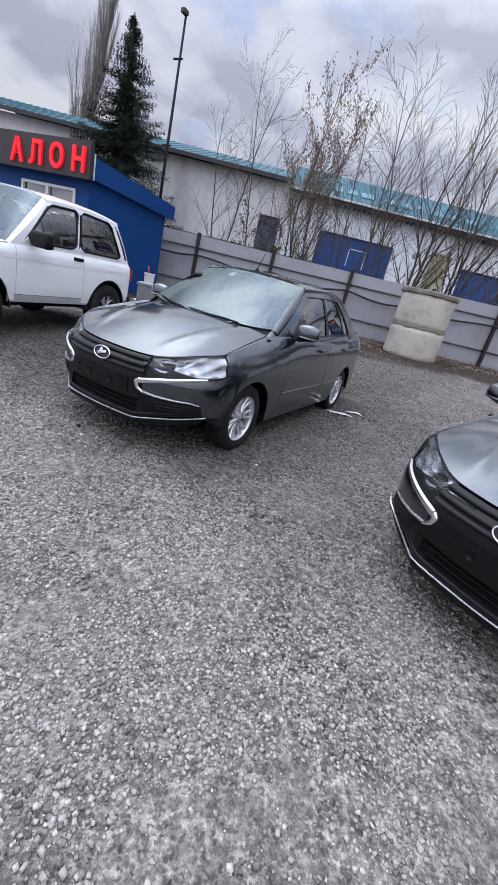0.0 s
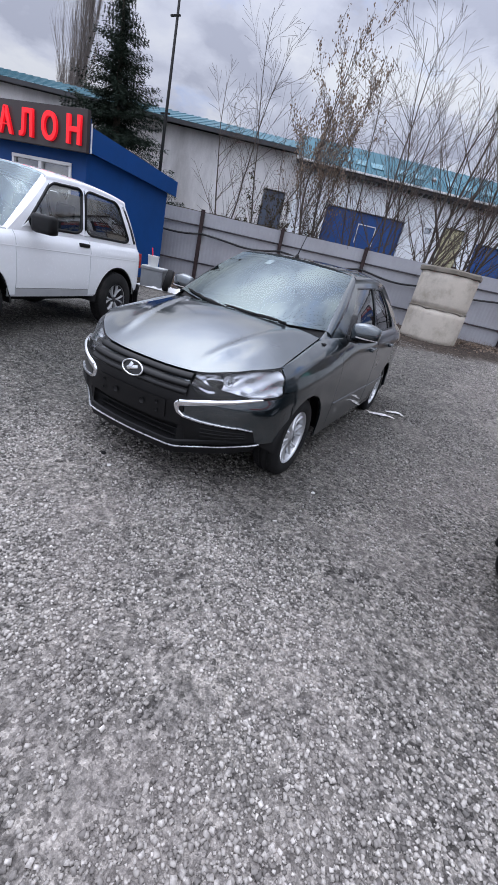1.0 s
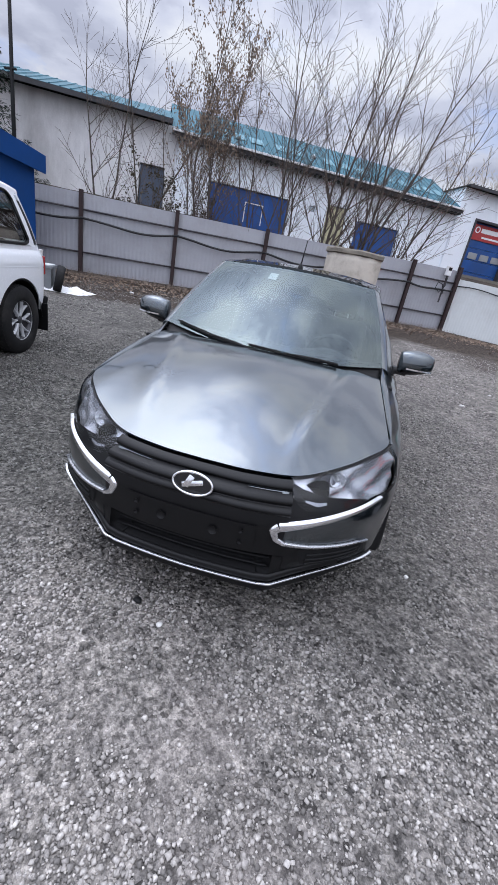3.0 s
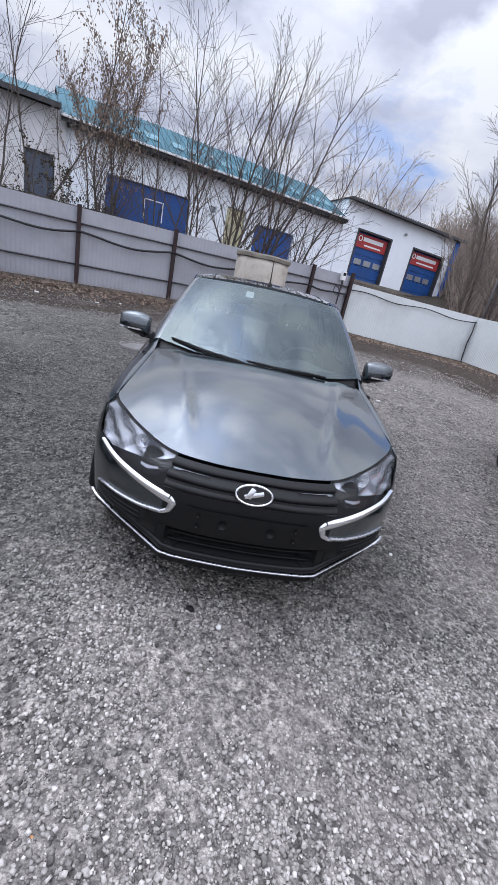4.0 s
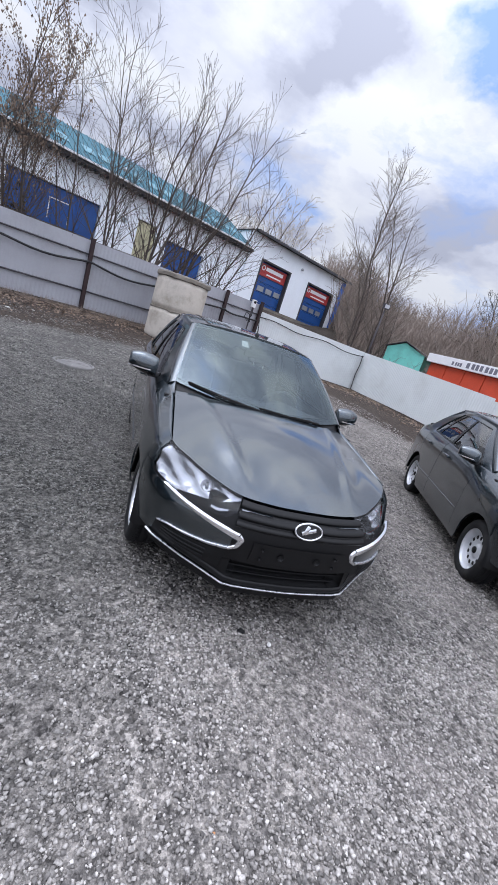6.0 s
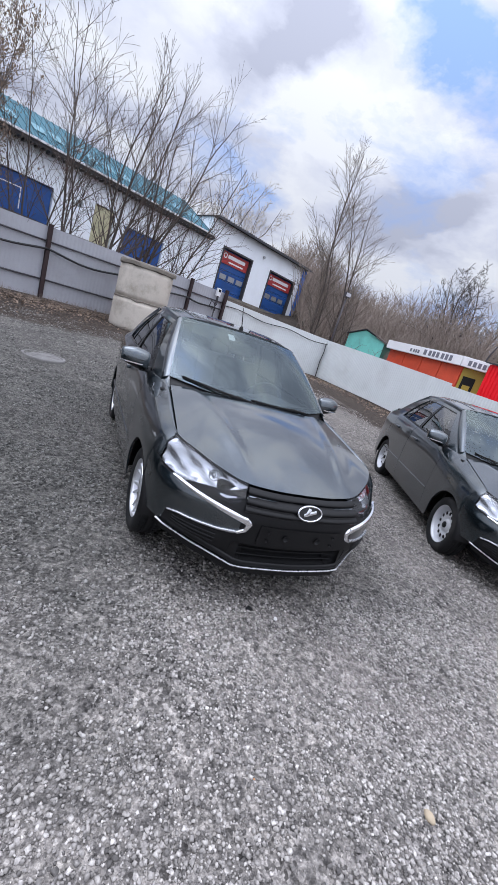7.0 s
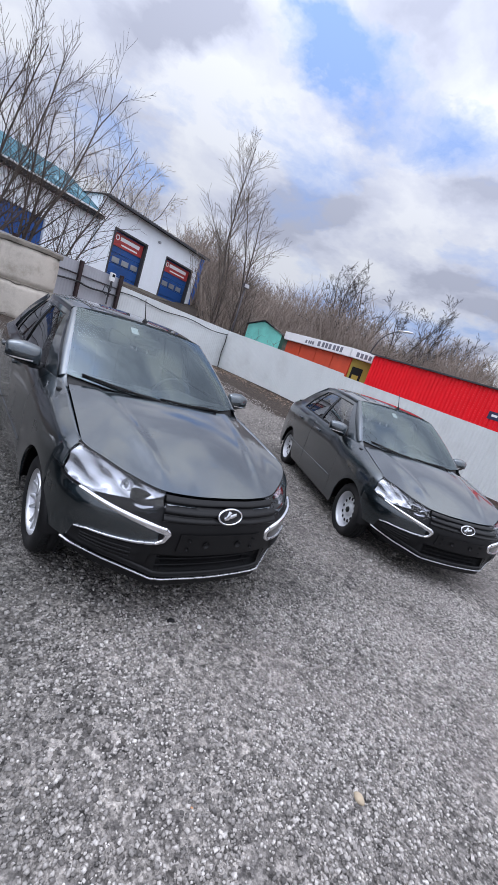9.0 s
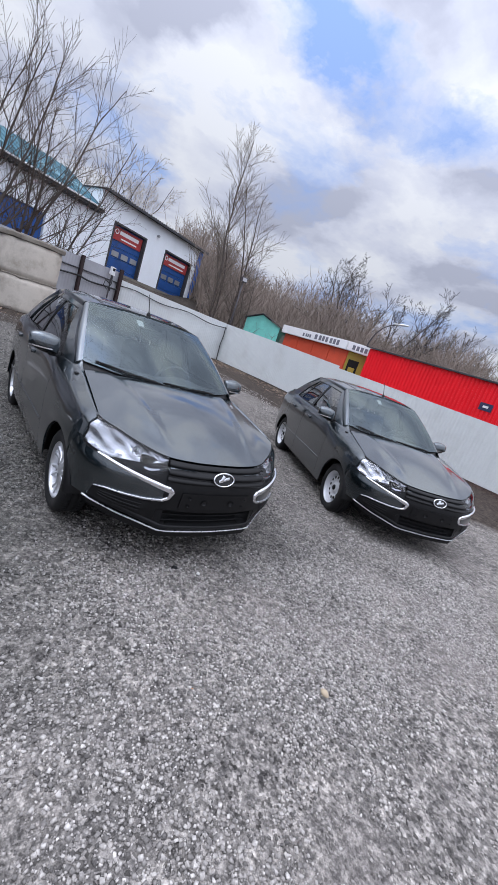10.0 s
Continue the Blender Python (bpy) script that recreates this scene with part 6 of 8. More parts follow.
    r_ts = sorted(set(r_ts))
    for sg in (-1, 1):
        skin("rear_bumper", [sg * t for t in r_ts], lambda t: 0.22, lambda t: top(t) - 0.004, 12, M_PAINT, car, 0.0, 0.012)
    # cowl, wipers, aerial
    def cowl(u, v):
        a = 2 * u - 1
        p, q = hood_fn(u, 1.0), screen(a * 0.99, 0.05)
        r = p.lerp(q, v)
        r.z -= 0.022 * math.sin(math.pi * v) + 0.012 * (1 - v)
        return r
    surf("cowl_panel", cowl, 31, 5, M_PLASTIC, car, 0.0, "black plastic cowl below the screen")
    for a0, a1, b1 in ((0.62, -0.14, 0.035), (-0.05, -0.88, 0.04)):
        wp = new("wiper")
        wp.parent = car
        base = screen(a0, 0.0) + Vector((0, -0.02, 0.004))
        mid = screen(lerp(a0, a1, 0.5), 0.02) + Vector((0, -0.010, 0.014))
        tube("arm", [base, base.lerp(mid, 0.5) + Vector((0, 0, 0.006)), mid], [0.010, 0.007, 0.005], M_PLASTIC, wp)
        bl = [screen(lerp(a0 - 0.12, a1, i / 10), lerp(0.0, b1, i / 10)) + Vector((0, -0.004, 0.008)) for i in range(11)]
        tube("blade", bl, 0.006, M_PLASTIC, wp, 6)
        tube("spine", [p + Vector((0, -0.003, 0.006 * math.sin(math.pi * i / 10) + 0.004)) for i, p in enumerate(bl)], 0.0035, M_PLASTIC, wp, 5)
    aer = new("aerial")
    aer.parent = car
    ap = roof_at(0.0, 0.085)
    aer.matrix_basis = Matrix.Translation(ap)
    v, f = lathe_data([(0.0, 0.030), (0.010, 0.028), (0.018, 0.016), (0.024, 0.0), (0.024, -0.004)], 16, "z")
    ob = obj_from("base", v, f, M_PLASTIC, aer, True)
    ob.matrix_basis = Matrix.Diagonal((0.8, 1.4, 1, 1))
    tube("rod", [(0, 0.0, 0.02), (0, 0.055, 0.11), (0, 0.10, 0.185)], [0.005, 0.004, 0.0035], M_PLASTIC, aer, 6)
    # underbody and cabin
    part("underbody", box((-0.58, -1.66, 0.19), (0.58, 1.95, 0.30), 0.03), M_BLACK, car)
    part("engine_bay", box((-0.50, -1.85, 0.30), (0.50, -0.95, 0.68), 0.03), M_BLACK, car)
    part("boot_floor", box((-0.52, 1.45, 0.30), (0.52, 2.02, 0.92), 0.03), M_BLACK, car)
    part("bulkhead", box((-0.74, -0.95, 0.30), (0.74, -0.90, 0.93), 0.01), M_BLACK, car)

    def dash(u, v):
        a = 2 * u - 1
        return Vector((a * 0.70, lerp(-1.0 + 0.2 * a * a, -0.36, v), lerp(0.955, 0.925, v) + 0.035 * math.sin(math.pi * v) + 0.05 * math.exp(-((a - 0.48) / 0.22) ** 2) * smoothstep(0.4, 0.9, v)))
    surf("dashboard", dash, 25, 9, M_DASH, car)
    part("dashboard_front", box((-0.69, -0.40, 0.55), (0.69, -0.36, 0.945), 0.012), M_DASH, car)
    part("floor_pan", box((-0.70, -0.89, 0.301), (0.70, 1.44, 0.33)), M_DASH, car)
    surf("roof_lining", lambda u, v: roof_at(2 * u - 1, v) - Vector((0, 0, 0.035)), 13, 11, M_HEADLINER, car)
    for sx in (-0.36, 0.36):
        seat = new("front_seat")
        seat.parent = car
        seat.matrix_basis = pose(sx, 0.25, 0.33)
        part("cushion", box((-0.25, -0.28, 0.08), (0.25, 0.24, 0.26), 0.06), M_SEAT, seat, smooth=True)
        part("backrest", box((-0.25, -0.07, 0.0), (0.25, 0.07, 0.60), 0.06, pose(0, 0.24, 0.22, -17, 0, 0)), M_SEAT, seat, smooth=True)
        part("headrest", box((-0.135, -0.045, 0.0), (0.135, 0.05, 0.19), 0.04, pose(0, 0.43, 0.83, -12, 0, 0)), M_SEAT, seat, smooth=True)
        for hx in (-0.06, 0.06):
            tube("headrest_post", [(hx, 0.41, 0.76), (hx, 0.43, 0.86)], 0.007, M_STEEL, seat, 6)
    rs = new("rear_seat")
    rs.parent = car
    part("cushion", box((-0.64, 0.75, 0.42), (0.64, 1.25, 0.58), 0.06), M_SEAT, rs, smooth=True)
    part("backrest", box((-0.64, -0.06, 0.0), (0.64, 0.06, 0.58), 0.05, pose(0, 1.28, 0.52, -20, 0, 0)), M_SEAT, rs, smooth=True)
    for sx in (-0.38, 0.38):
        part("headrest", box((sx - 0.13, -0.04, 0.0), (sx + 0.13, 0.05, 0.16), 0.04, pose(0, 1.48, 1.07, -15, 0, 0)), M_SEAT, rs, smooth=True)
    sw = new("steering_wheel")
    sw.parent = car
    sw.matrix_basis = pose(0.36, -0.22, 0.90, -65, 0, 0)
    rv2, rf2 = [], []
    for k in range(32):
        wv = 2 * math.pi * k / 32
        for j in range(8):
            pv = 2 * math.pi * j / 8
            r = 0.178 + 0.014 * math.cos(pv)
            rv2.append((r * math.cos(wv), r * math.sin(wv), 0.014 * math.sin(pv)))
    rf2 = [(k * 8 + j, ((k + 1) % 32) * 8 + j, ((k + 1) % 32) * 8 + (j + 1) % 8, k * 8 + (j + 1) % 8) for k in range(32) for j in range(8)]
    obj_from("ring", rv2, rf2, M_DASH, sw, True)
    part("boss", box((-0.08, -0.07, -0.04), (0.08, 0.06, 0.015), 0.02), M_DASH, sw, smooth=True)
    part("spoke", box((-0.17, -0.02, -0.01), (0.17, 0.015, 0.008), 0.006), M_DASH, sw)
    rm = screen(0.0, 0.80)
    part("rear_view_mirror", box((-0.12, -0.015, -0.03), (0.12, 0.02, 0.035), 0.012, pose(0, rm.y + 0.08, rm.z - 0.05)), M_PLASTIC, car)
    surf("sticker", lambda u, v: screen(lerp(-0.30, -0.20, u), lerp(0.80, 0.90, v)) + Vector((0, 0.003, -0.006)), 3, 3, M_HEADLINER, car, 0.0, "pale paper sticker behind the screen")
    return car


car_a = make_saloon(pose(0, 0, 0), "dark graphite saloon car with silver alloy wheels on the gravel", False)
car_b = make_saloon(pose(3.53, -0.36, -0.035, 0, 0, -25.7), "dark graphite saloon car with plain grey steel wheels", True)

# ---- white off-roader ----
M_WHITECAR = material("white_car_enamel", (0.92, 0.94, 0.97), 0.25, 0, 0.03, 1.5, 40, coat=0.8, dirt=(0.70, 0.70, 0.70), dirt_amount=0.12)
N_PLAN = [(0.0, -1.80), (0.35, -1.79), (0.60, -1.765), (0.735, -1.69), (0.775, -1.50), (0.785, -1.0), (0.79, -0.4), (0.79, 0.3), (0.785, 1.0), (0.775, 1.45), (0.735, 1.66), (0.60, 1.735), (0.35, 1.76), (0.0, 1.77)]
N_TOP = [0.98, 0.985, 0.99, 0.995, 1.0, 1.02, 1.045, 1.055, 1.055, 1.055, 1.055, 1.055, 1.055, 1.055]
NF, NR, NZ, NARCH = -1.10, 1.10, 0.36, 0.44


def n_shell(t, z, off=0.0):
    sg = -1 if t < 0 else 1
    t = abs(t)
    x, y = catmull(N_PLAN, t)
    a, b = catmull(N_PLAN, max(t - 0.02, 0)), catmull(N_PLAN, min(t + 0.02, 13))
    d = Vector((b[0] - a[0], b[1] - a[1])).normalized()
    n = Vector((d.y, -d.x))
    tz = catmull(N_TOP, t)
    inset = table([0.3, 0.42, 0.58, 0.80, 0.90, 0.93, tz - 0.04, tz], [0.05, 0.03, 0.006, 0.0, 0.004, -0.002, 0.016, 0.045], z)
    q = Vector((x, y)) - n * (inset - off)
    return Vector((max(0, q.x) * sg, q.y, z))


def n_t(y, lo=3.0, hi=11.0):
    for _ in range(40):
        mid = (lo + hi) / 2
        if catmull(N_PLAN, mid)[1] < y:
            lo = mid
        else:
            hi = mid
    return (lo + hi) / 2


def n_low(t):
    y = catmull(N_PLAN, abs(t))[1]
    z = 0.43
    for ax in (NF, NR):
        d = abs(y - ax)
        if d < NARCH:
            z = max(z, NZ + math.sqrt(NARCH ** 2 - d * d) - 0.01)
    return z


def n_skin(name, ts, lo, hi, nv, mat, parent, off=0.0, label=""):
    verts = [n_shell(t, lerp(lo(t), hi(t), j / (nv - 1)), off) for t in ts for j in range(nv)]
    ob = obj_from(name, verts, grid_faces(len(ts), nv), mat, parent, True, label)
    fix_out(ob)
    md = ob.modifiers.new("thickness", "SOLIDIFY")
    md.thickness, md.offset = 0.012, -1
    return ob


def n_roof(a, b):
    y = lerp(-0.10 + 0.05 * a * a, 1.40 - 0.06 * a * a, b)
    w = 0.585 + 0.02 * math.sin(math.pi * b)
    return Vector((a * w, y, 1.615 + 0.085 * math.sin(math.pi * lerp(0.14, 0.90, b)) ** 0.7 - 0.03 * a * a - 0.015 * a ** 6))


def n_rail(s):
    p = n_roof(1.0, s)
    return Vector((p.x + 0.05, p.y + 0.01 * s, p.z - 0.055))


def n_side(s, q):
    yb = lerp(-0.66, 1.70, s)
    t = n_t(yb)
    lo, hi = n_shell(t, catmull(N_TOP, t)), n_rail(s)
    p = lo.lerp(hi, q)
    p.x += 0.018 * math.sin(math.pi * q)
    return p


def n_patch(s0, s1, q0, q1, off=0.0, sg=1):
    def fn(u, v):
        q = lerp(q0, q1, v)
        p = n_side(lerp(lerp(s0[0], s0[1], q), lerp(s1[0], s1[1], q), u), q)
        return Vector(((p.x + off) * sg, p.y, p.z))
    return fn


def n_screen(a, b):
    return Vector((a * lerp(0.70, 0.58, b), lerp(-0.78 + 0.12 * a * a, -0.10 + 0.05 * a * a, b), lerp(1.055, n_roof(a, 0).z - 0.005, b)))


def make_offroader(m):
    car = thing("offroad_car", "white three-door off-road car with black mirrors and alloy wheels", "car", m)
    arcs = [n_t(ax + NARCH * 0.9999 * math.cos(math.pi * k / 24)) for ax in (NF, NR) for k in range(25)]
    top = lambda t: catmull(N_TOP, abs(t))
    T0, T1, T2, T3 = n_t(NF - NARCH - 0.02), n_t(-0.60), n_t(0.52), n_t(1.66)
    for sg in (-1, 1):
        n_skin("front_wing", [sg * t for t in stations(T0, T1, 13, [a for a in arcs if T0 < a < T1])], n_low, top, 15, M_WHITECAR, car)
        d = n_skin("door", [sg * t for t in stations(T1 + 0.012, T2 - 0.012, 15)], lambda t: 0.50, top, 15, M_WHITECAR, car)
        n_skin("rear_quarter", [sg * t for t in stations(T2, T3, 17, [a for a in arcs if T2 < a < T3])], n_low, top, 15, M_WHITECAR, car)
        n_skin("sill", [sg * t for t in stations(n_t(NF + NARCH - 0.03), n_t(NR - NARCH + 0.03), 9)], lambda t: 0.41, lambda t: 0.492, 3, M_STEELRIM, car, -0.004, "silver sill strip")
        hp = n_shell(sg * n_t(0.40), 1.0)
        h = part("handle", box((-0.02, -0.085, -0.022), (0.024, 0.085, 0.022), 0.014), M_PLASTIC, d, "black door handle", True, 50)
        h.matrix_basis = pose(hp.x, hp.y, hp.z, 0, 0, 0 if sg > 0 else 180)
        sv = [n_shell(sg * t, z, o) for t in stations(T0, T3, 31) for z, o in ((0.893, -0.001), (0.897, 0.003), (0.903, 0.003), (0.907, -0.001))]
        fix_out(obj_from("side_crease", sv, grid_faces(len(sv) // 4, 4), M_WHITECAR, car, True))
        for s0, s1 in (((0.0, 0.0), (0.065, 0.035)), ((0.448, 0.373), (0.467, 0.397)), ((0.883, 0.858), (0.925, 0.93)), ((0.96, 0.97), (1.0, 1.0))):
            surf("pillar", n_patch(s0, s1, 0.0, 1.0, 0, sg), 4, 11, M_WHITECAR, car, 0.03)
        for s0, s1 in (((0.075, 0.045), (0.44, 0.365)), ((0.475, 0.405), (0.875, 0.85))):
            g = surf("side_window", n_patch((s0[0] - 0.004, s0[1] - 0.004), (s1[0] + 0.004, s1[1] + 0.004), 0.10, 0.97, -0.004, sg), 11, 9, M_GLASSDARK, car)
            g.visible_shadow = False
            # rounded black rubber frame, with the body colour filling the corners outside it
            win = n_patch((s0[0] - 0.012, s0[1] - 0.012), (s1[0] + 0.012, s1[1] + 0.012), 0.085, 0.985, 0.004, sg)
            CR = 0.13

            def ring_pt(k, inset=0.03):
                cx, cy, a0 = ((1 - inset - CR, 1 - inset - CR, 0), (inset + CR, 1 - inset - CR, 90), (inset + CR, inset + CR, 180), (1 - inset - CR, inset + CR, 270))[k // 7]
                w = radians(a0 + 90 * (k % 7) / 6)
                return (cx + CR * math.cos(w), cy + CR * math.sin(w))
            ring = [win(*ring_pt(k % 28)) for k in range(29)]
            tube("rubber_seal", ring, 0.016, M_PLASTIC, car, 6)
            for c in range(4):
                corner = ((1, 1), (0, 1), (0, 0), (1, 0))[c]
                fan = [win(*corner)] + [win(*ring_pt(c * 7 + k)) for k in range(7)]
                ob = obj_from("window_corner", fan, [(0, k, k + 1) for k in range(1, 7)], M_WHITECAR, car)
                ob.modifiers.new("thickness", "SOLIDIFY").thickness = 0.01
        surf("drip_rail", n_patch((0.02, 0.02), (0.96, 0.96), 0.96, 1.0, 0.0, sg), 25, 4, M_WHITECAR, car, 0.03)
        surf("belt_frame", n_patch((0.05, 0.05), (0.96, 0.96), 0.0, 0.105, 0.0, sg), 25, 4, M_WHITECAR, car, 0.03)
        surf("air_vent", n_patch((0.925, 0.93), (0.96, 0.97), 0.12, 0.88, 0.0, sg), 3, 7, M_PLASTIC, car, 0.02, "black air vent slit")

        def edge(u, v, sg=sg):
            p, q = n_roof(1.0, v), n_rail(v)
            r = p.lerp(q, u) + Vector((0.016, 0, 0.016)) * math.sin(math.pi * u)
            return Vector((r.x * sg, r.y, r.z))
        surf("roof_edge", edge, 5, 21, M_WHITECAR, car, 0.02)

        def strip(u, v, sg=sg):
            p, q = n_screen(1.0, v), n_side(0.0, v)
            r = p.lerp(q, u)
            return Vector((r.x * sg, r.y, r.z))
        surf("windscreen_pillar", strip, 4, 11, M_WHITECAR, car, 0.02)

        def rstrip(u, v, sg=sg):
            a = n_side(1.0, v)
            b = Vector((lerp(0.60, 0.50, v), lerp(1.77, n_roof(0.9, 1).y + 0.03, v), a.z))
            r = a.lerp(b, u)
            return Vector((r.x * sg, r.y, r.z))
        surf("rear_pillar", rstrip, 5, 9, M_WHITECAR, car, 0.02)
        mir = new("door_mirror")
        mir.parent = car
        mir.matrix_basis = pose(sg * 0.915, -0.36, 1.15)
        part("housing", box((-0.135, -0.06, -0.095), (0.125, 0.06, 0.085), 0.04), M_PLASTIC, mir, smooth=True)
        part("mirror_glass", box((-0.09, 0.061, -0.065), (0.09, 0.064, 0.065)), M_REFLECT, mir)
        part("arm", box((-0.17 if sg > 0 else 0.09, -0.03, -0.05), (-0.09 if sg > 0 else 0.17, 0.03, -0.01), 0.01), M_PLASTIC, mir)
        for ax in (NF, NR):
            lv = []
            for k in range(25):
                wv = math.pi * k / 24
                for x, rr in ((0.768, NARCH - 0.012), (0.75, NARCH + 0.03), (0.45, NARCH + 0.03)):
                    lv.append((sg * x, ax + rr * math.cos(wv), NZ - 0.02 + rr * math.sin(wv)))
            obj_from("arch_liner", lv, grid_faces(25, 3), M_BLACK, car, True)
            obj_from("arch_wall", [(sg * 0.45, ax + (NARCH + 0.03) * math.cos(math.pi * k / 16), NZ - 0.05 + (NARCH + 0.06) * math.sin(math.pi * k / 16)) for k in range(17)], [tuple(range(17))], M_BLACK, car)
            w = new("wheel")
            w.parent = car
            w.matrix_basis = pose(sg * 0.69, ax, NZ, 0, 0, 0 if sg > 0 else 180)
            R, HW = 0.358, 0.095
            pr = [(0.205, -HW + 0.01), (0.23, -HW), (0.325, -HW + 0.004), (0.348, -HW + 0.02), (R, -HW + 0.04), (R, HW - 0.04), (0.348, HW - 0.02), (0.325, HW - 0.004), (0.26, HW + 0.003), (0.22, HW), (0.205, HW - 0.012)]
            obj_from("tyre", *lathe_data(pr, 44, "x"), M_RUBBER, w, True)
            for s0, s1 in ((0.030, 0.074), (-0.074, -0.030), (-0.02, 0.02)):
                bv, bf = [], []
                for k in range(46):
                    wv = 2 * math.pi * k / 46
                    base = len(bv)
                    for dx in (s0, s1):
                        for da in (0.0, 0.07):
                            for rr in (R - 0.02, R + 0.006 - 0.010 * (abs(dx) > 0.06)):
                                bv.append((dx, rr * math.cos(wv + da), rr * math.sin(wv + da)))
                    o = [base + i for i in range(8)]
                    bf += [(o[1], o[3], o[7], o[5]), (o[0], o[1], o[5], o[4]), (o[2], o[6], o[7], o[3]), (o[0], o[2], o[3], o[1]), (o[4], o[5], o[7], o[6])]
                obj_from("tread", bv, bf, M_RUBBER, w)
            rim = obj_from("rim", *lathe_data([(0.21, -0.06), (0.214, 0.07), (0.208, 0.078), (0.196, 0.072), (0.185, 0.03), (0.18, -0.03), (0.0, -0.03)], 40, "x"), M_RIMDARK, w, True, "dark alloy rim with bright spokes")
            for k in range(6):
                for sg2 in (-1, 1):
                    w0 = 2 * math.pi * k / 6
                    sv = []
                    for i in range(6):
                        t = i / 5
                        r = lerp(0.035, 0.199, t)
                        w1 = w0 + sg2 * (0.05 + 0.30 * max(0.0, t - 0.3))
                        hw = lerp(0.006, 0.009, t)
                        xa = lerp(0.056, 0.068, t)
                        er, et = (math.cos(w1), math.sin(w1)), (-math.sin(w1), math.cos(w1))
                        for o, dx in ((-1, -0.03), (-0.85, 0.0), (0.85, 0.0), (1, -0.03)):
                            sv.append((xa + dx, r * er[0] + o * hw * et[0], r * er[1] + o * hw * et[1]))
                    obj_from("spoke", sv, grid_faces(6, 4), M_STEELRIM, rim, True)
            obj_from("rim_lip", *lathe_data([(0.214, 0.070), (0.210, 0.079), (0.203, 0.077), (0.200, 0.05)], 40, "x"), M_STEELRIM, rim, True, "bright rim edge")
            obj_from("hub", *lathe_data([(0.0, 0.066), (0.03, 0.064), (0.04, 0.055), (0.045, 0.02)], 20, "x"), M_RIMDARK, rim, True)
        fl = part("mud_flap", box((sg * 0.58, NR + NARCH + 0.03, 0.19), (sg * 0.81, NR + NARCH + 0.048, 0.50), 0.004), M_PLASTIC, car, "black rubber mud flap")
        part("tail_lamp", box((sg * 0.55, 1.735, 0.80), (sg * 0.70, 1.775, 1.0), 0.012), material("red_lamp_plastic", (0.35, 0.02, 0.02), 0.25), car, "red tail lamp")
        hv, hf = lathe_data([(0.0, 0.02), (0.075, 0.015), (0.09, 0.0), (0.095, -0.03)], 24, "z")
        hl = obj_from("headlight", hv, hf, M_REFLECT, car, True)
        hl.matrix_basis = pose(sg * 0.54, -1.80, 0.80, 90, 0, 0)
    surf("roof", lambda u, v: n_roof(2 * u - 1, v), 21, 25, M_WHITECAR, car, 0.02)
    g = surf("windscreen", lambda u, v: n_screen(2 * u - 1, v), 21, 9, M_GLASS, car)
    g.visible_shadow = False
    surf("bonnet", lambda u, v: Vector(((2 * u - 1) * 0.735, lerp(-1.735 + 0.06 * (2 * u - 1) ** 4, -0.80 + 0.14 * (2 * u - 1) ** 2, v), lerp(0.985, 1.05, v ** 0.8) + 0.035 * (1 - (2 * u - 1) ** 2))), 21, 11, M_WHITECAR, car, 0.012)
    n_skin("front_panel", stations(-T0 - 0.02, T0 + 0.02, 31), lambda t: 0.56, top, 9, M_WHITECAR, car)
    n_skin("front_bumper", stations(-T0 + 0.1, T0 - 0.1, 31), lambda t: 0.38, lambda t: 0.56, 5, M_PLASTIC, car, 0.05)
    n_skin("rear_panel", stations(T3, 13, 13), lambda t: 0.46, top, 9, M_WHITECAR, car)
    n_skin("rear_panel", [-t for t in stations(T3, 13, 13)], lambda t: 0.46, top, 9, M_WHITECAR, car)
    for sg in (-1, 1):
        n_skin("rear_bumper", [sg * t for t in stations(T3 + 0.05, 13, 13)], lambda t: 0.40, lambda t: 0.56, 5, M_PLASTIC, car, 0.05)
    rw = surf("rear_window", lambda u, v: Vector(((2 * u - 1) * lerp(0.60, 0.50, v), lerp(1.77, n_roof(0.9, 1).y + 0.03, v), lerp(1.055, n_rail(1).z, v))), 9, 7, M_GLASSDARK, car)
    part("underbody", box((-0.44, -1.70, 0.30), (0.44, 1.68, 0.46), 0.03), M_BLACK, car)
    part("floor_pan", box((-0.74, -0.66, 0.42), (0.74, 0.66, 0.46)), M_BLACK, car)
    part("dashboard", box((-0.68, -0.75, 0.70), (0.68, -0.45, 1.05), 0.05), M_DASH, car)
    part("engine_bay", box((-0.44, -1.66, 0.46), (0.44, -0.80, 0.93), 0.03), M_BLACK, car)
    surf("roof_lining", lambda u, v: n_roof(2 * u - 1, v) - Vector((0, 0, 0.04)), 9, 9, M_HEADLINER, car)
    for sx in (-0.33, 0.33):
        s = new("front_seat")
        s.parent = car
        s.matrix_basis = pose(sx, 0.15, 0.46)
        part("cushion", box((-0.23, -0.25, 0.05), (0.23, 0.24, 0.22), 0.05), M_SEAT, s, smooth=True)
        part("backrest", box((-0.23, -0.06, 0), (0.23, 0.06, 0.58), 0.05, pose(0, 0.25, 0.18, -15, 0, 0)), M_SEAT, s, smooth=True)
        part("headrest", box((-0.12, -0.04, 0), (0.12, 0.04, 0.16), 0.03, pose(0, 0.42, 0.78, -10, 0, 0)), M_SEAT, s, smooth=True)
    part("rear_seat", box((-0.60, -0.06, 0), (0.60, 0.06, 0.55), 0.05, pose(0, 1.05, 0.60, -15, 0, 0)), M_SEAT, car, smooth=True)
    return car


offroader = make_offroader(pose(-3.45, -0.64, 0.08, 0, 0, 11.5))

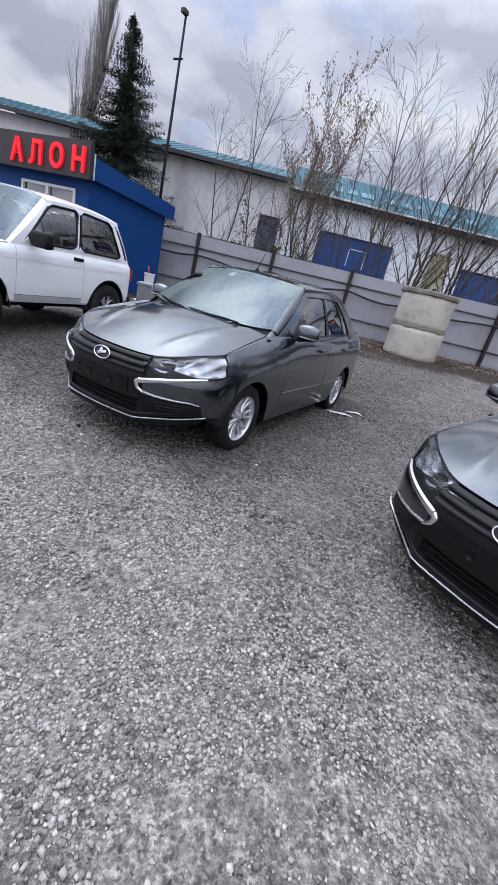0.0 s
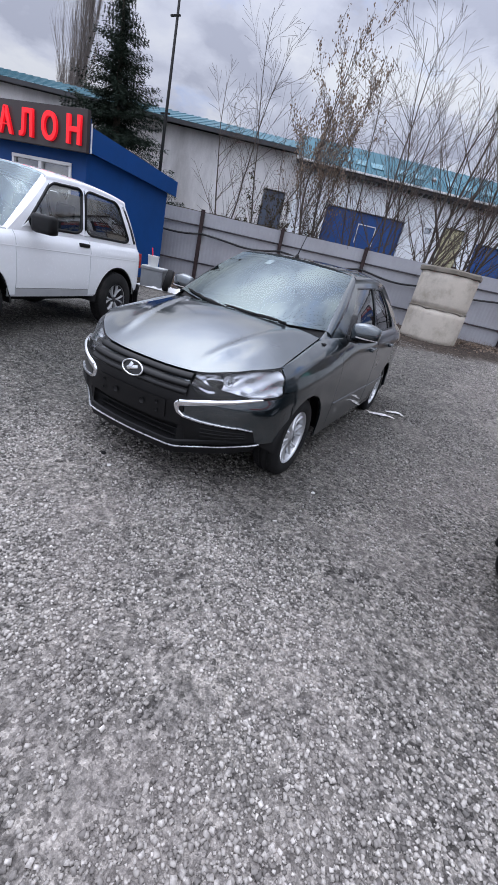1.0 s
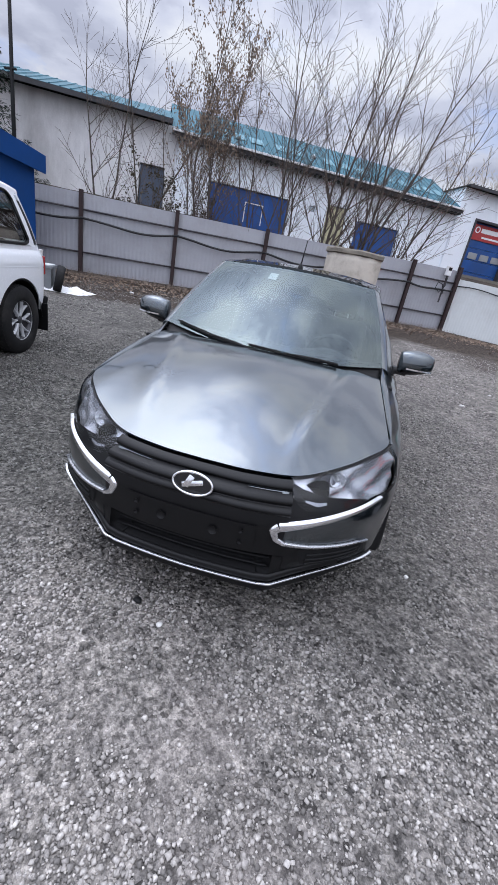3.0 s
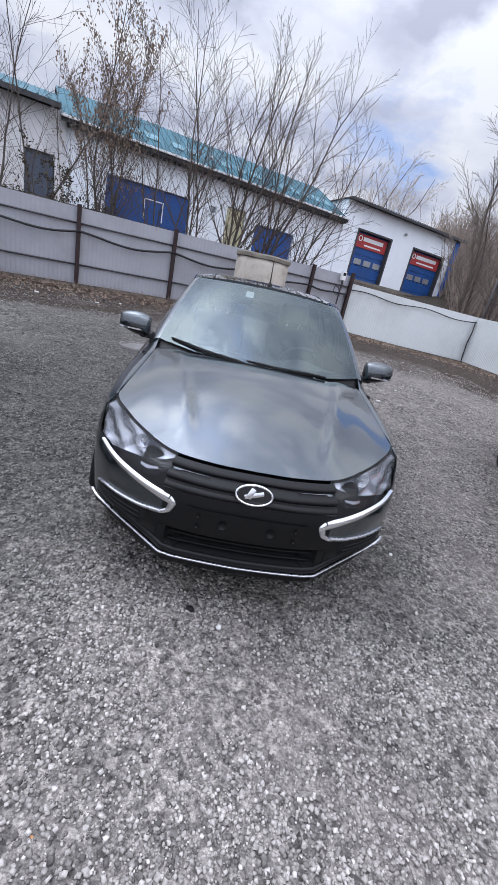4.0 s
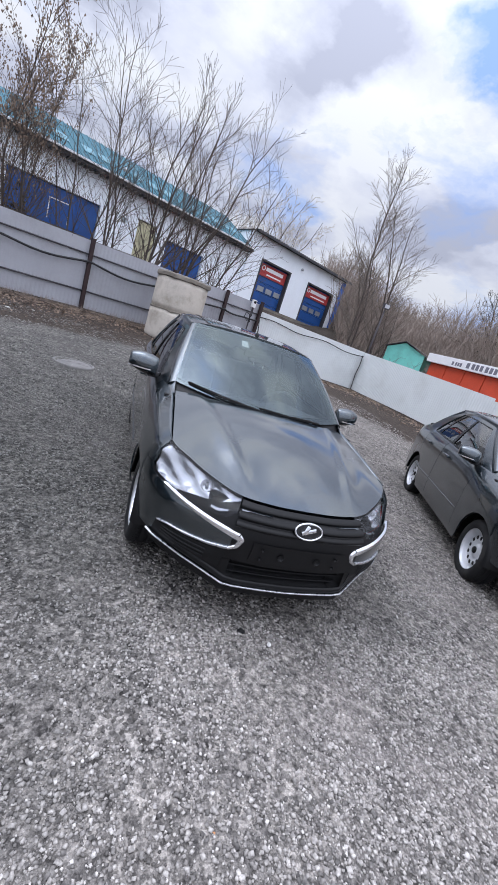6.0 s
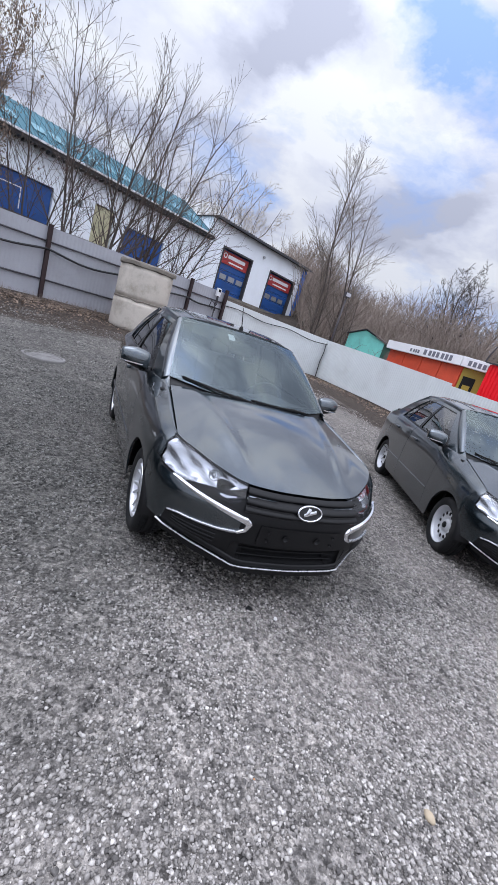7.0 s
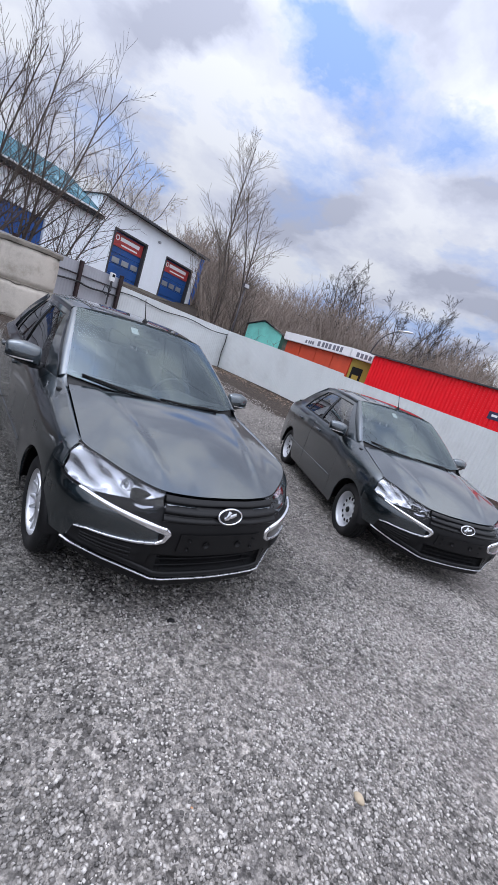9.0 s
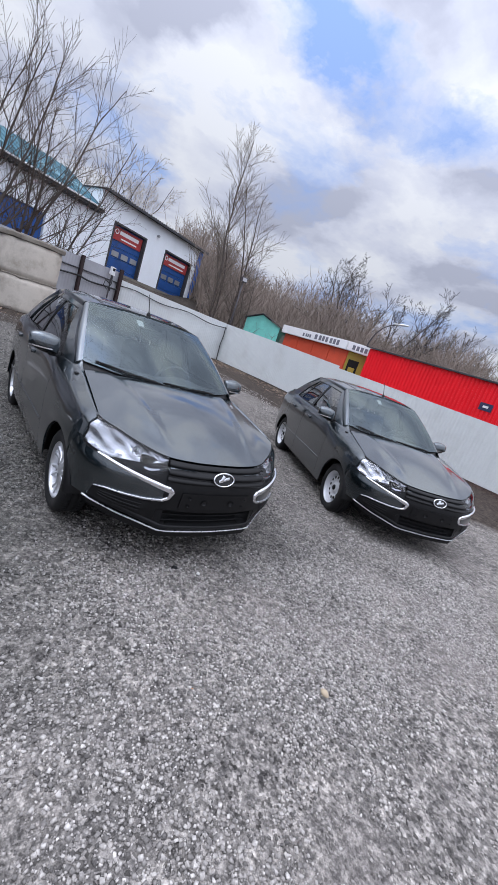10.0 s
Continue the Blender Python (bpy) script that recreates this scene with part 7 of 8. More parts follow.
# ---- trees and brush ----
def grow(rnd, wood, twigs, p, d, length, r, level, most, droop=0.0, kids=(4, 7), spread=(25, 55), lift=0.25, wobble=0.12, rmin=0.003, reach=1.0):
    n = max(3, int(length / (0.35 if level < 2 else 0.22)))
    pts, rad = [p.copy()], [r]
    step = length / n
    d = d.normalized()
    for i in range(n):
        d = (d + Vector((rnd.gauss(0, wobble), rnd.gauss(0, wobble), rnd.gauss(0, wobble) + lift * 0.06 - droop))).normalized()
        p = p + d * step
        pts.append(p.copy())
        rad.append(max(rmin, r * (1 - 0.82 * (i + 1) / n)))
    tgt = wood if level == 0 else twigs
    tube_data(pts, rad, 6 if level == 0 else (4 if level == 1 else 3), False, *tgt)
    if level >= most:
        return pts
    k = rnd.randint(*kids) if level == 0 else max(3, int(rnd.randint(*kids) * (0.75 if level == 1 else 0.55)))
    for j in range(k):
        f = lerp(0.16 if level == 0 else 0.12, 0.97, (j + rnd.random()) / k)
        i = min(n - 1, int(f * n))
        base = pts[i].lerp(pts[i + 1], f * n - i)
        dd = (pts[i + 1] - pts[i]).normalized()
        axis = dd.cross(Vector((rnd.gauss(0, 1), rnd.gauss(0, 1), rnd.gauss(0, 1)))).normalized()
        ang = radians(rnd.uniform(*spread))
        nd = (Matrix.Rotation(ang, 3, axis) @ dd + Vector((0, 0, lift))).normalized()
        grow(rnd, wood, twigs, base, nd, length * reach * rnd.uniform(0.26, 0.46) * (1.2 - 0.68 * f), rad[i] * 0.5, level + 1, most, droop, kids, spread, lift, wobble * 1.1, rmin)
    return pts


def bare_tree(name, x, y, stems, height, seed, label, lean=(0, 0), spread=0.25, levels=3, kids=(7, 11), r0=0.055, group="bare yard trees", leaves=0, stem_h=None, mat_twig=None, angles=(28, 58), lift=0.22, leaf_z=0.0, rmin=0.0042, reach=1.0):
    rnd = random.Random(seed)
    z = land(x, y) - 0.1
    t = thing(name, label, "tree", pose(x, y, z), group)
    wood, twigs = ([], []), ([], [])
    tips = []
    for s in range(stems):
        a = 2 * math.pi * (s + rnd.random() * 0.7) / stems
        sp = spread * rnd.uniform(0.4, 1.2)
        d = Vector((math.cos(a) * sp + lean[0], math.sin(a) * sp + lean[1], 1))
        h = height * rnd.uniform(0.72, 1.05)
        b = Vector((rnd.gauss(0, 0.12), rnd.gauss(0, 0.12), 0)) if stems > 1 else Vector((0, 0, 0))
        tips += grow(rnd, wood, twigs, b, d, h, r0 * rnd.uniform(0.9, 1.3), 0, levels, kids=kids, lift=lift, spread=angles, wobble=0.05, rmin=rmin, reach=reach)
    obj_from("trunk", *wood, M_BARK, t, True)
    obj_from("crown", *twigs, mat_twig or M_TWIG, t, True)
    if leaves:
        lv, lf = [], []
        tv = twigs[0]
        for _ in range(leaves):
            p = Vector(tv[rnd.randrange(len(tv))])
            if p.z < leaf_z + 1.6 * rnd.random():
                continue
            p += Vector((rnd.gauss(0, 0.05), rnd.gauss(0, 0.05), rnd.gauss(0, 0.06)))
            s = rnd.uniform(0.025, 0.062)
            u = Vector((rnd.gauss(0, 1), rnd.gauss(0, 1), rnd.gauss(0, 0.5))).normalized()
            w = u.cross(Vector((rnd.gauss(0, 1), rnd.gauss(0, 1), rnd.gauss(0, 1)))).normalized()
            dn = Vector((0, 0, -s * 1.3))
            b = len(lv)
            lv += [p, p + u * s * 0.5 + dn * 0.5, p + dn + w * s * 0.2, p - u * s * 0.5 + dn * 0.45 + w * s * 0.3]
            lf.append((b, b + 1, b + 2, b + 3))
        obj_from("withered_leaves", lv, lf, M_DRYLEAF, t, False, "hanging withered brown leaves and seed clusters")
    return t


TL = "bare grey-brown tree with upright twigs behind the grey fence"
bare_tree("bare_tree", -7.6, 9.6, 2, 7.4, 11, TL, (0.03, 0), 0.10, 2, (11, 14), 0.034)
bare_tree("bare_tree", -6.5, 10.1, 2, 7.8, 12, TL, (0.02, 0), 0.12, 2, (11, 14), 0.034)
bare_tree("leafy_tree", -4.75, 10.6, 5, 7.0, 13, "slender tree with withered brown leaves behind the grey fence", (0.0, 0), 0.13, 2, (13, 16), 0.034, leaves=7500, leaf_z=2.6, lift=0.6)
bare_tree("bare_tree", -3.2, 11.2, 3, 7.0, 14, TL, (0.02, 0), 0.20, 2, (12, 15), 0.034)
bare_tree("bare_tree", -2.2, 11.5, 3, 8.0, 15, TL, (0.06, 0), 0.16, 2, (14, 17), 0.042)
bare_tree("bare_tree", -0.9, 12.2, 3, 8.6, 16, TL, (0.10, 0), 0.13, 2, (15, 18), 0.06, lift=0.35)
bare_tree("bare_tree", 0.2, 12.9, 3, 8.3, 17, TL, (0.16, 0), 0.22, 2, (15, 18), 0.055, angles=(25, 55))
bare_tree("bare_tree", 1.0, 13.2, 3, 6.6, 18, TL, (0.42, 0), 0.28, 2, (13, 16), 0.045, angles=(25, 60), lift=0.18)
rnd = random.Random(5)
# dark dry bush behind the fence
bush = thing("dry_bush", "dense dark bush with dry leaves above the fence", "bush", pose(-6.0, 10.75, land(-6.0, 10.75)))
wood, twigs = ([], []), ([], [])
for k in range(12):
    a = rnd.uniform(0, 6.28)
    grow(rnd, wood, twigs, Vector((rnd.gauss(0, 0.1), rnd.gauss(0, 0.1), 0)), Vector((0.45 * math.cos(a), 0.45 * math.sin(a), 1)), rnd.uniform(2.3, 3.3), 0.02, 0, 2, kids=(6, 9))
obj_from("trunk", *wood, M_BARK, bush, True)
obj_from("crown", *twigs, M_TWIG, bush, True)
lv, lf = [], []
for _ in range(2600):
    p = Vector(twigs[0][rnd.randrange(len(twigs[0]))]) + Vector((rnd.gauss(0, 0.04), rnd.gauss(0, 0.04), rnd.gauss(0, 0.04)))
    s = rnd.uniform(0.03, 0.06)
    u = Vector((rnd.gauss(0, 1), rnd.gauss(0, 1), rnd.gauss(0, 1))).normalized() * s
    w = u.orthogonal().normalized() * s * 0.5
    b = len(lv)
    lv += [p - u * 0.5, p + w, p + u, p - w]
    lf.append((b, b + 1, b + 2, b + 3))
obj_from("foliage", lv, lf, material("dark_olive_brown_leaves", (0.055, 0.045, 0.028), 0.85, 0, 0.4, 3, 30, spec=0.2), bush)


def spruce(x, y, h, rbase, seed):
    rnd = random.Random(seed)
    z0 = land(x, y)
    t = thing("spruce_tree", "dark green spruce with drooping tiered branches", "tree", pose(x, y, z0))
    v, f = tube_data([(0, 0, 0), (0.03, 0, h * 0.5), (0, 0, h)], [0.2, 0.12, 0.02], 8)
    obj_from("trunk", v, f, M_BARK, t, True)
    v, f = [], []
    n = 520
    for i in range(n):
        q = (i + rnd.random()) / n
        z = lerp(0.9, h - 0.1, q)
        L = rbase * (1 - q) ** 0.85 * rnd.uniform(0.6, 1.15) + 0.12
        a = rnd.uniform(0, 2 * math.pi)
        out = Vector((math.cos(a), math.sin(a), 0))
        side_ = Vector((-math.sin(a), math.cos(a), 0))
        m = max(4, int(L / 0.11))
        for k in range(m):
            s0 = (k + 0.3) / m
            p = out * L * s0 + Vector((0, 0, z - 0.34 * L * s0 + 0.26 * L * s0 ** 3))
            for sg in (-1, 1):
                for j in range(7):
                    w = L * 0.13 * (1 - s0 * 0.5) * rnd.uniform(0.4, 1.2) + 0.05
                    o = p + side_ * sg * rnd.uniform(0, 0.16) * L * (1 - 0.6 * s0) + Vector((0, 0, rnd.uniform(-0.10, 0.03)))
                    d = (side_ * sg * rnd.uniform(0.4, 1.0) + out * rnd.uniform(0.3, 0.9) + Vector((0, 0, rnd.uniform(-0.75, 0.15)))).normalized() * w
                    e = d.cross(Vector((rnd.gauss(0, 0.5), rnd.gauss(0, 0.5), 1))).normalized() * 0.013
                    b = len(v)
                    v += [o, o + d * 0.5 - e, o + d, o + d * 0.5 + e]
                    f.append((b, b + 1, b + 2, b + 3))
    obj_from("crown", v, f, M_NEEDLE, t)
    return t


spruce(-12.5, 9.1, 7.9, 2.7, 3)
rnd = random.Random(8)
pop = thing("poplar_tree", "tall bare columnar poplar with upright branches", "tree", pose(-27.4, 18.0, 0.5))
wood, twigs = ([], []), ([], [])
grow(rnd, wood, twigs, Vector((0, 0, 0)), Vector((0, 0, 1)), 17.0, 0.11, 0, 2, kids=(56, 60), spread=(12, 26), lift=0.8, wobble=0.03)
obj_from("trunk", *wood, M_BARK, pop, True)
obj_from("crown", *twigs, material("pale_poplar_twigs", (0.20, 0.178, 0.165), 0.9, 0, 0.25, 1, 30, spec=0.2), pop, True)

# trees past the side fence and on the slope
TR = "tall thin bare tree on the slope behind the pale fence"
M_MIDTWIG = material("mid_brown_twigs", (0.15, 0.125, 0.105), 0.9, 0, 0.25, 1, 60, spec=0.2)
bare_tree("bare_tree", 10.5, 16.8, 1, 13.6, 31, TR, (-0.22, 0), 0.04, 2, (30, 34), 0.07, "bare slope trees", mat_twig=M_MIDTWIG, rmin=0.006, angles=(26, 56), reach=0.75)
bare_tree("bare_tree", 10.9, 17.2, 1, 8.6, 34, TR, (-0.12, 0), 0.05, 2, (18, 22), 0.05, "bare slope trees", mat_twig=M_MIDTWIG, rmin=0.006, reach=0.6)
bare_tree("bare_tree", 11.8, 16.9, 2, 9.4, 35, TR, (0.14, 0.0), 0.10, 2, (20, 24), 0.06, "bare slope trees", mat_twig=M_MIDTWIG, rmin=0.006, reach=0.8, angles=(26, 60))
bare_tree("bare_tree", 12.6, 17.0, 2, 5.6, 33, TR, (0.10, -0.1), 0.3, 2, (13, 16), 0.04, "bare slope trees", mat_twig=M_MIDTWIG, rmin=0.005)
M_PALETWIG = material("pale_grey_twigs", (0.50, 0.46, 0.42), 0.9, 0, 0.2, 1, 30, spec=0.2)
M_DARKTWIG = material("dark_twigs", (0.055, 0.047, 0.042), 0.9, 0, 0.2, 1, 30, spec=0.2)
for i, (x, y, h, sd) in enumerate(((24.3, 20.6, 11.5, 41), (26.2, 16.6, 9.4, 42), (31.5, 17.0, 9.6, 43), (37.0, 16.0, 8.5, 44), (27.0, 22.0, 9.6, 45), (44.0, 15.0, 7.5, 46))):
    bare_tree("broad_tree", x, y, 4, h * 0.88, sd, "broad bare dark tree on the far slope", (0, 0), 0.46, 3, (10, 12), 0.075, "far broad trees", mat_twig=M_DARKTWIG, angles=(26, 58), lift=0.10, rmin=0.0095)
for i, (x, y, h, sd) in enumerate(((10.5, 42.0, 10.0, 51), (14.0, 44.0, 8.5, 52), (7.5, 43.0, 8.0, 53))):
    bare_tree("far_tree", x, y, 6, h * 0.92, sd, "pale bare tree far behind the building", (0, 0), 0.5, 3, (8, 10), 0.07, "far pale trees", mat_twig=M_PALETWIG, rmin=0.014, angles=(20, 50), lift=0.1)


def brush_field(name, n, seed, region, hmin, hmax, mat, label):
    rnd = random.Random(seed)
    v, f = [], []
    made = 0
    while made < n:
        x, y = region(rnd)
        z = land(x, y) - 0.05
        h = rnd.uniform(hmin, hmax) * (0.7 + 0.6 * noise.noise(Vector((x * 0.15, y * 0.15, seed))))
        if h < 0.3:
            continue
        made += 1
        for s in range(rnd.randint(2, 4)):
            d = Vector((rnd.gauss(0, 0.22), rnd.gauss(0, 0.22), 1))
            p = Vector((x, y, z))
            pts = [p]
            for k in range(3):
                d = d + Vector((rnd.gauss(0, 0.12), rnd.gauss(0, 0.12), 0))
                p = p + d.normalized() * h / 3
                pts.append(p)
            r = 0.012 + 0.006 * h
            tube_data(pts, [r, r * 0.75, r * 0.5, 0.006], 3, False, v, f)
            for k in range(5):
                q = pts[rnd.randint(1, 2)].lerp(pts[3], rnd.random())
                e = q + Vector((rnd.gauss(0, 0.28), rnd.gauss(0, 0.28), rnd.uniform(0.25, 0.6))) * h * 0.28
                tube_data([q, e], [r * 0.45, 0.005], 3, False, v, f)
    ob = obj_from(name, v, f, mat, None, False)
    return tagged(ob, label, "brush", kind="stuff")


def slope_region(rnd):
    while True:
        az, rr = radians(rnd.uniform(22, 72)), rnd.uniform(23, 62)
        x, y = -1.0 + rr * math.sin(az), -3.8 + rr * math.cos(az)
        if 0.62 * x + 0.78 * y > 22.5 and x > 12.4 and not (10 < x < 19 and y < 17):
            return x, y


def corner_region(rnd):
    x, y = rnd.uniform(13.2, 18.0), rnd.uniform(14.6, 19)
    return x, y


brush_field("hillside_brush", 3300, 61, slope_region, 2.8, 6.4, M_BRUSH, "dense dry brown brush covering the slope")
brush_field("corner_brush", 260, 62, corner_region, 1.0, 2.8, M_BRUSH, "dry brown bushes behind the fence corner")

# ---- loose gravel, litter and small things ----
def stone_material():
    m = bpy.data.materials.new("loose_crushed_stone")
    m.use_nodes = True
    nt = m.node_tree
    b = nt.nodes["Principled BSDF"]
    b.inputs["Roughness"].default_value, b.inputs["Specular IOR Level"].default_value = 0.85, 0.3
    g = nt.nodes.new("ShaderNodeNewGeometry")
    r = nt.nodes.new("ShaderNodeValToRGB")
    r.color_ramp.elements[0].position, r.color_ramp.elements[0].color = 0.0, (0.085, 0.081, 0.077, 1)
    r.color_ramp.elements[1].position, r.color_ramp.elements[1].color = 1.0, (0.53, 0.51, 0.485, 1)
    r.color_ramp.elements.new(0.45).color = (0.27, 0.258, 0.243, 1)
    r.color_ramp.elements.new(0.88).color = (0.415, 0.397, 0.374, 1)
    nt.links.new(g.outputs["Random Per Island"], r.inputs[0])
    n = nt.nodes.new("ShaderNodeTexNoise")
    n.inputs["Scale"].default_value, n.inputs["Detail"].default_value = 90, 4
    nt.links.new(g.outputs["Position"], n.inputs["Vector"])
    tone_ = ramp_between(nt, n.outputs["Fac"], (0.70, 0.69, 0.69), (1.2, 1.19, 1.18), 0.35, 0.65)
    col = mixed(nt, 1.0, r.outputs[0], tone_, "MULTIPLY")
    wide = nt.nodes.new("ShaderNodeTexNoise")
    wide.inputs["Scale"].default_value, wide.inputs["Detail"].default_value, wide.inputs["Roughness"].default_value = 0.8, 7, 0.68
    nt.links.new(g.outputs["Position"], wide.inputs["Vector"])
    dusty = ramp_between(nt, wide.outputs["Fac"], (0, 0, 0), (1, 1, 1), 0.47, 0.63)
    half = nt.nodes.new("ShaderNodeMath")
    half.operation = "MULTIPLY"
    half.inputs[1].default_value = 0.28
    nt.links.new(dusty, half.inputs[0])
    col = mixed(nt, half.outputs[0], col, (0.31, 0.282, 0.265))
    col = mixed(nt, 1.0, col, damp_and_shade_patches(nt, g.outputs["Position"]), "MULTIPLY")
    nt.links.new(col, b.inputs["Base Color"])
    return m


M_STONE = stone_material()
# stones: a round blank and an eight-cornered block, whose corners are pulled about stone by stone
blank = bmesh.new()
bmesh.ops.create_icosphere(blank, subdivisions=1, radius=0.9)
ROUND_V = np.array([v.co[:] for v in blank.verts])
ROUND_F = np.array([[v.index for v in f.verts] for f in blank.faces])
blank.free()
BLOCK_V = np.array([(x, y, z) for x in (-0.62, 0.62) for y in (-0.62, 0.62) for z in (-0.62, 0.62)])
BLOCK_F = np.array([(0, 1, 3), (0, 3, 2), (4, 6, 7), (4, 7, 5), (0, 4, 5), (0, 5, 1), (2, 3, 7), (2, 7, 6), (0, 2, 6), (0, 6, 4), (1, 5, 7), (1, 7, 3)])


def scatter_stones(name, n, seed, xs, ys, smin, smax, label, keep=None, blank=None):
    ICO_V, ICO_F = blank or (BLOCK_V, BLOCK_F)
    pull = (-0.5, 0.35) if blank is None else (-0.30, 0.30)
    rng = np.random.default_rng(seed)
    x, y = rng.uniform(*xs, n), rng.uniform(*ys, n)
    patchy = np.array([noise.fractal(Vector((a * 1.5, b * 1.5, 7.0)), 0.9, 2.0, 4) for a, b in zip(x, y)])
    ok = rng.uniform(0, 1, n) < np.clip(0.72 + 1.9 * patchy, 0.06, 1.0)
    if keep is not None:
        ok &= keep(x, y)
    x, y = x[ok], y[ok]
    n = len(x)
    size = smin * (smax / smin) ** (rng.uniform(0, 1, n) ** 1.7)
    z = np.array([land(a, b) + 0.012 * noise.noise(Vector((a * 0.8, b * 0.8, 0))) for a, b in zip(x, y)])
    V = ICO_V[None, :, :] * (1 + rng.uniform(*pull, (n, len(ICO_V), 3)))
    V = V * (size[:, None, None] * np.stack([rng.uniform(0.75, 1.3, n), rng.uniform(0.6, 1.0, n), rng.uniform(0.65, 1.05, n)], 1)[:, None, :])
    tilt, yaw, tip = rng.uniform(0, np.pi, n), rng.uniform(0, 2 * np.pi, n), rng.normal(0, 0.7, n)
    ct, st, cy, sy, cp, sp = (f(a)[:, None] for a in (tilt, yaw, tip) for f in (np.cos, np.sin))
    Y, Z = V[..., 1] * cp - V[..., 2] * sp, V[..., 1] * sp + V[..., 2] * cp
    X, Z = V[..., 0] * ct - Z * st, (V[..., 0] * st + Z * ct) * 0.78
    V = np.stack([X * cy - Y * sy + x[:, None], X * sy + Y * cy + y[:, None], Z + (z + size * rng.uniform(0.0, 0.42, n))[:, None]], 2)
    F = ICO_F[None] + (np.arange(n) * len(ICO_V))[:, None, None]
    V, F = V.reshape(-1, 3), F.reshape(-1, 3)
    me = bpy.data.meshes.new(name)
    me.vertices.add(len(V))
    me.vertices.foreach_set("co", V.ravel())
    me.loops.add(F.size)
    me.loops.foreach_set("vertex_index", F.ravel().astype(np.int32))
    me.polygons.add(len(F))
    me.polygons.foreach_set("loop_start", np.arange(0, F.size, 3, dtype=np.int32))
    me.update(calc_edges=True)
    me.materials.append(M_STONE)
    ob = new(name, me)
    return tagged(ob, label, "gravel", kind="stuff")


scatter_stones("near_gravel", 80000, 71, (-2.9, 3.2), (-3.95, -1.9), 0.0048, 0.0135, "loose grey crushed stone gravel", blank=(BLOCK_V * 0.95, BLOCK_F))
scatter_stones("pebble_gravel", 5000, 75, (-2.6, 2.8), (-3.95, -2.2), 0.0065, 0.0120, "larger rounded grey pebbles among the gravel", blank=(ROUND_V, ROUND_F))
scatter_stones("fine_gravel", 15000, 74, (-2.9, 3.1), (-3.95, -1.9), 0.0030, 0.0065, "fine grey stone chippings between the gravel")
scatter_stones("middle_gravel", 64000, 72, (-4.6, 4.8), (-1.9, 2.2), 0.0065, 0.0165, "loose grey crushed stone gravel on the yard")
scatter_stones("yard_gravel", 26000, 76, (-6.5, 6.5), (2.2, 8.0), 0.0085, 0.022, "loose crushed stone lumps towards the fence")
scatter_stones("foot_gravel", 12000, 73, (-3.0, 3.4), (-4.7, -3.95), 0.006, 0.016, "loose grey crushed stone gravel")

rnd = random.Random(21)
# leaf litter at the fences
lv, lf = [], []


def litter(x, y):
    z = land(x, y) + 0.015 + rnd.uniform(0, 0.03)
    s = rnd.uniform(0.02, 0.055)
    u = Vector((rnd.gauss(0, 1), rnd.gauss(0, 1), rnd.gauss(0, 0.35))).normalized() * s
    w = Vector((-u.y, u.x, rnd.gauss(0, 0.02))) * 0.45
    p = Vector((x, y, z))
    b = len(lv)
    lv.extend([p - u, p + w, p + u, p - w])
    lf.append((b, b + 1, b + 2, b + 3))


for _ in range(9000):
    k = rnd.uniform(-2.0, 14.5)
    q = Vector((-9.0, 7.45)) + Vector((0.911, 0.412)) * k
    off = -abs(rnd.gauss(0, 1.0)) - 0.1
    litter(q.x - 0.412 * off, q.y + 0.911 * off)
for _ in range(2500):
    litter(rnd.uniform(3.0, 9.2), 13.2 - abs(rnd.gauss(0, 1.3)))
for _ in range(1500):
    litter(9.2 - abs(rnd.gauss(0, 0.7)), rnd.uniform(1.0, 13.0))
ob = obj_from("leaf_litter", lv, lf, M_DRYLEAF)
tagged(ob, "scattered withered leaves along the fences", "leaf litter", kind="stuff")
# fallen twigs among the soil
tw_v, tw_f = [], []
for _ in range(420):
    k = rnd.uniform(-2.0, 14.5)
    q = Vector((-9.0, 7.45)) + Vector((0.911, 0.412)) * k
    off = -abs(rnd.gauss(0, 0.9)) - 0.1
    x, y, a = q.x - 0.412 * off, q.y + 0.911 * off, rnd.uniform(0, 6.28)
    L = rnd.uniform(0.15, 0.6)
    e = Vector((math.cos(a) * L, math.sin(a) * L, rnd.uniform(0, 0.08)))
    p = Vector((x, y, land(x, y) + 0.02))
    tube_data([p, p + e * 0.5 + Vector((0, 0, rnd.uniform(0, 0.05))), p + e], [0.007, 0.006, 0.003], 3, False, tw_v, tw_f)
ob = obj_from("fallen_twigs", tw_v, tw_f, M_TWIG)
tagged(ob, "dry fallen twigs on the soil along the fence", "twigs", kind="stuff")
# dry grass tufts
gvv, gff = [], []
for _ in range(900):
    k = rnd.uniform(-1.5, 14.0)
    q = Vector((-9.0, 7.45)) + Vector((0.911, 0.412)) * k
    off = -abs(rnd.gauss(0, 0.35)) - 0.05
    x, y = q.x - 0.412 * off, q.y + 0.911 * off
    for b_ in range(5):
        h = rnd.uniform(0.08, 0.26)
        d = Vector((rnd.gauss(0, 0.4), rnd.gauss(0, 0.4), 1)).normalized() * h
        p = Vector((x + rnd.gauss(0, 0.03), y + rnd.gauss(0, 0.03), land(x, y)))
        w = Vector((rnd.gauss(0, 1), rnd.gauss(0, 1), 0)).normalized() * 0.004
        b = len(gvv)
        gvv.extend([p - w, p + w, p + d])
        gff.append((b, b + 1, b + 2))
ob = obj_from("dry_grass", gvv, gff, M_BRUSH)
tagged(ob, "dry grass tufts at the foot of the fence", "grass", kind="stuff")

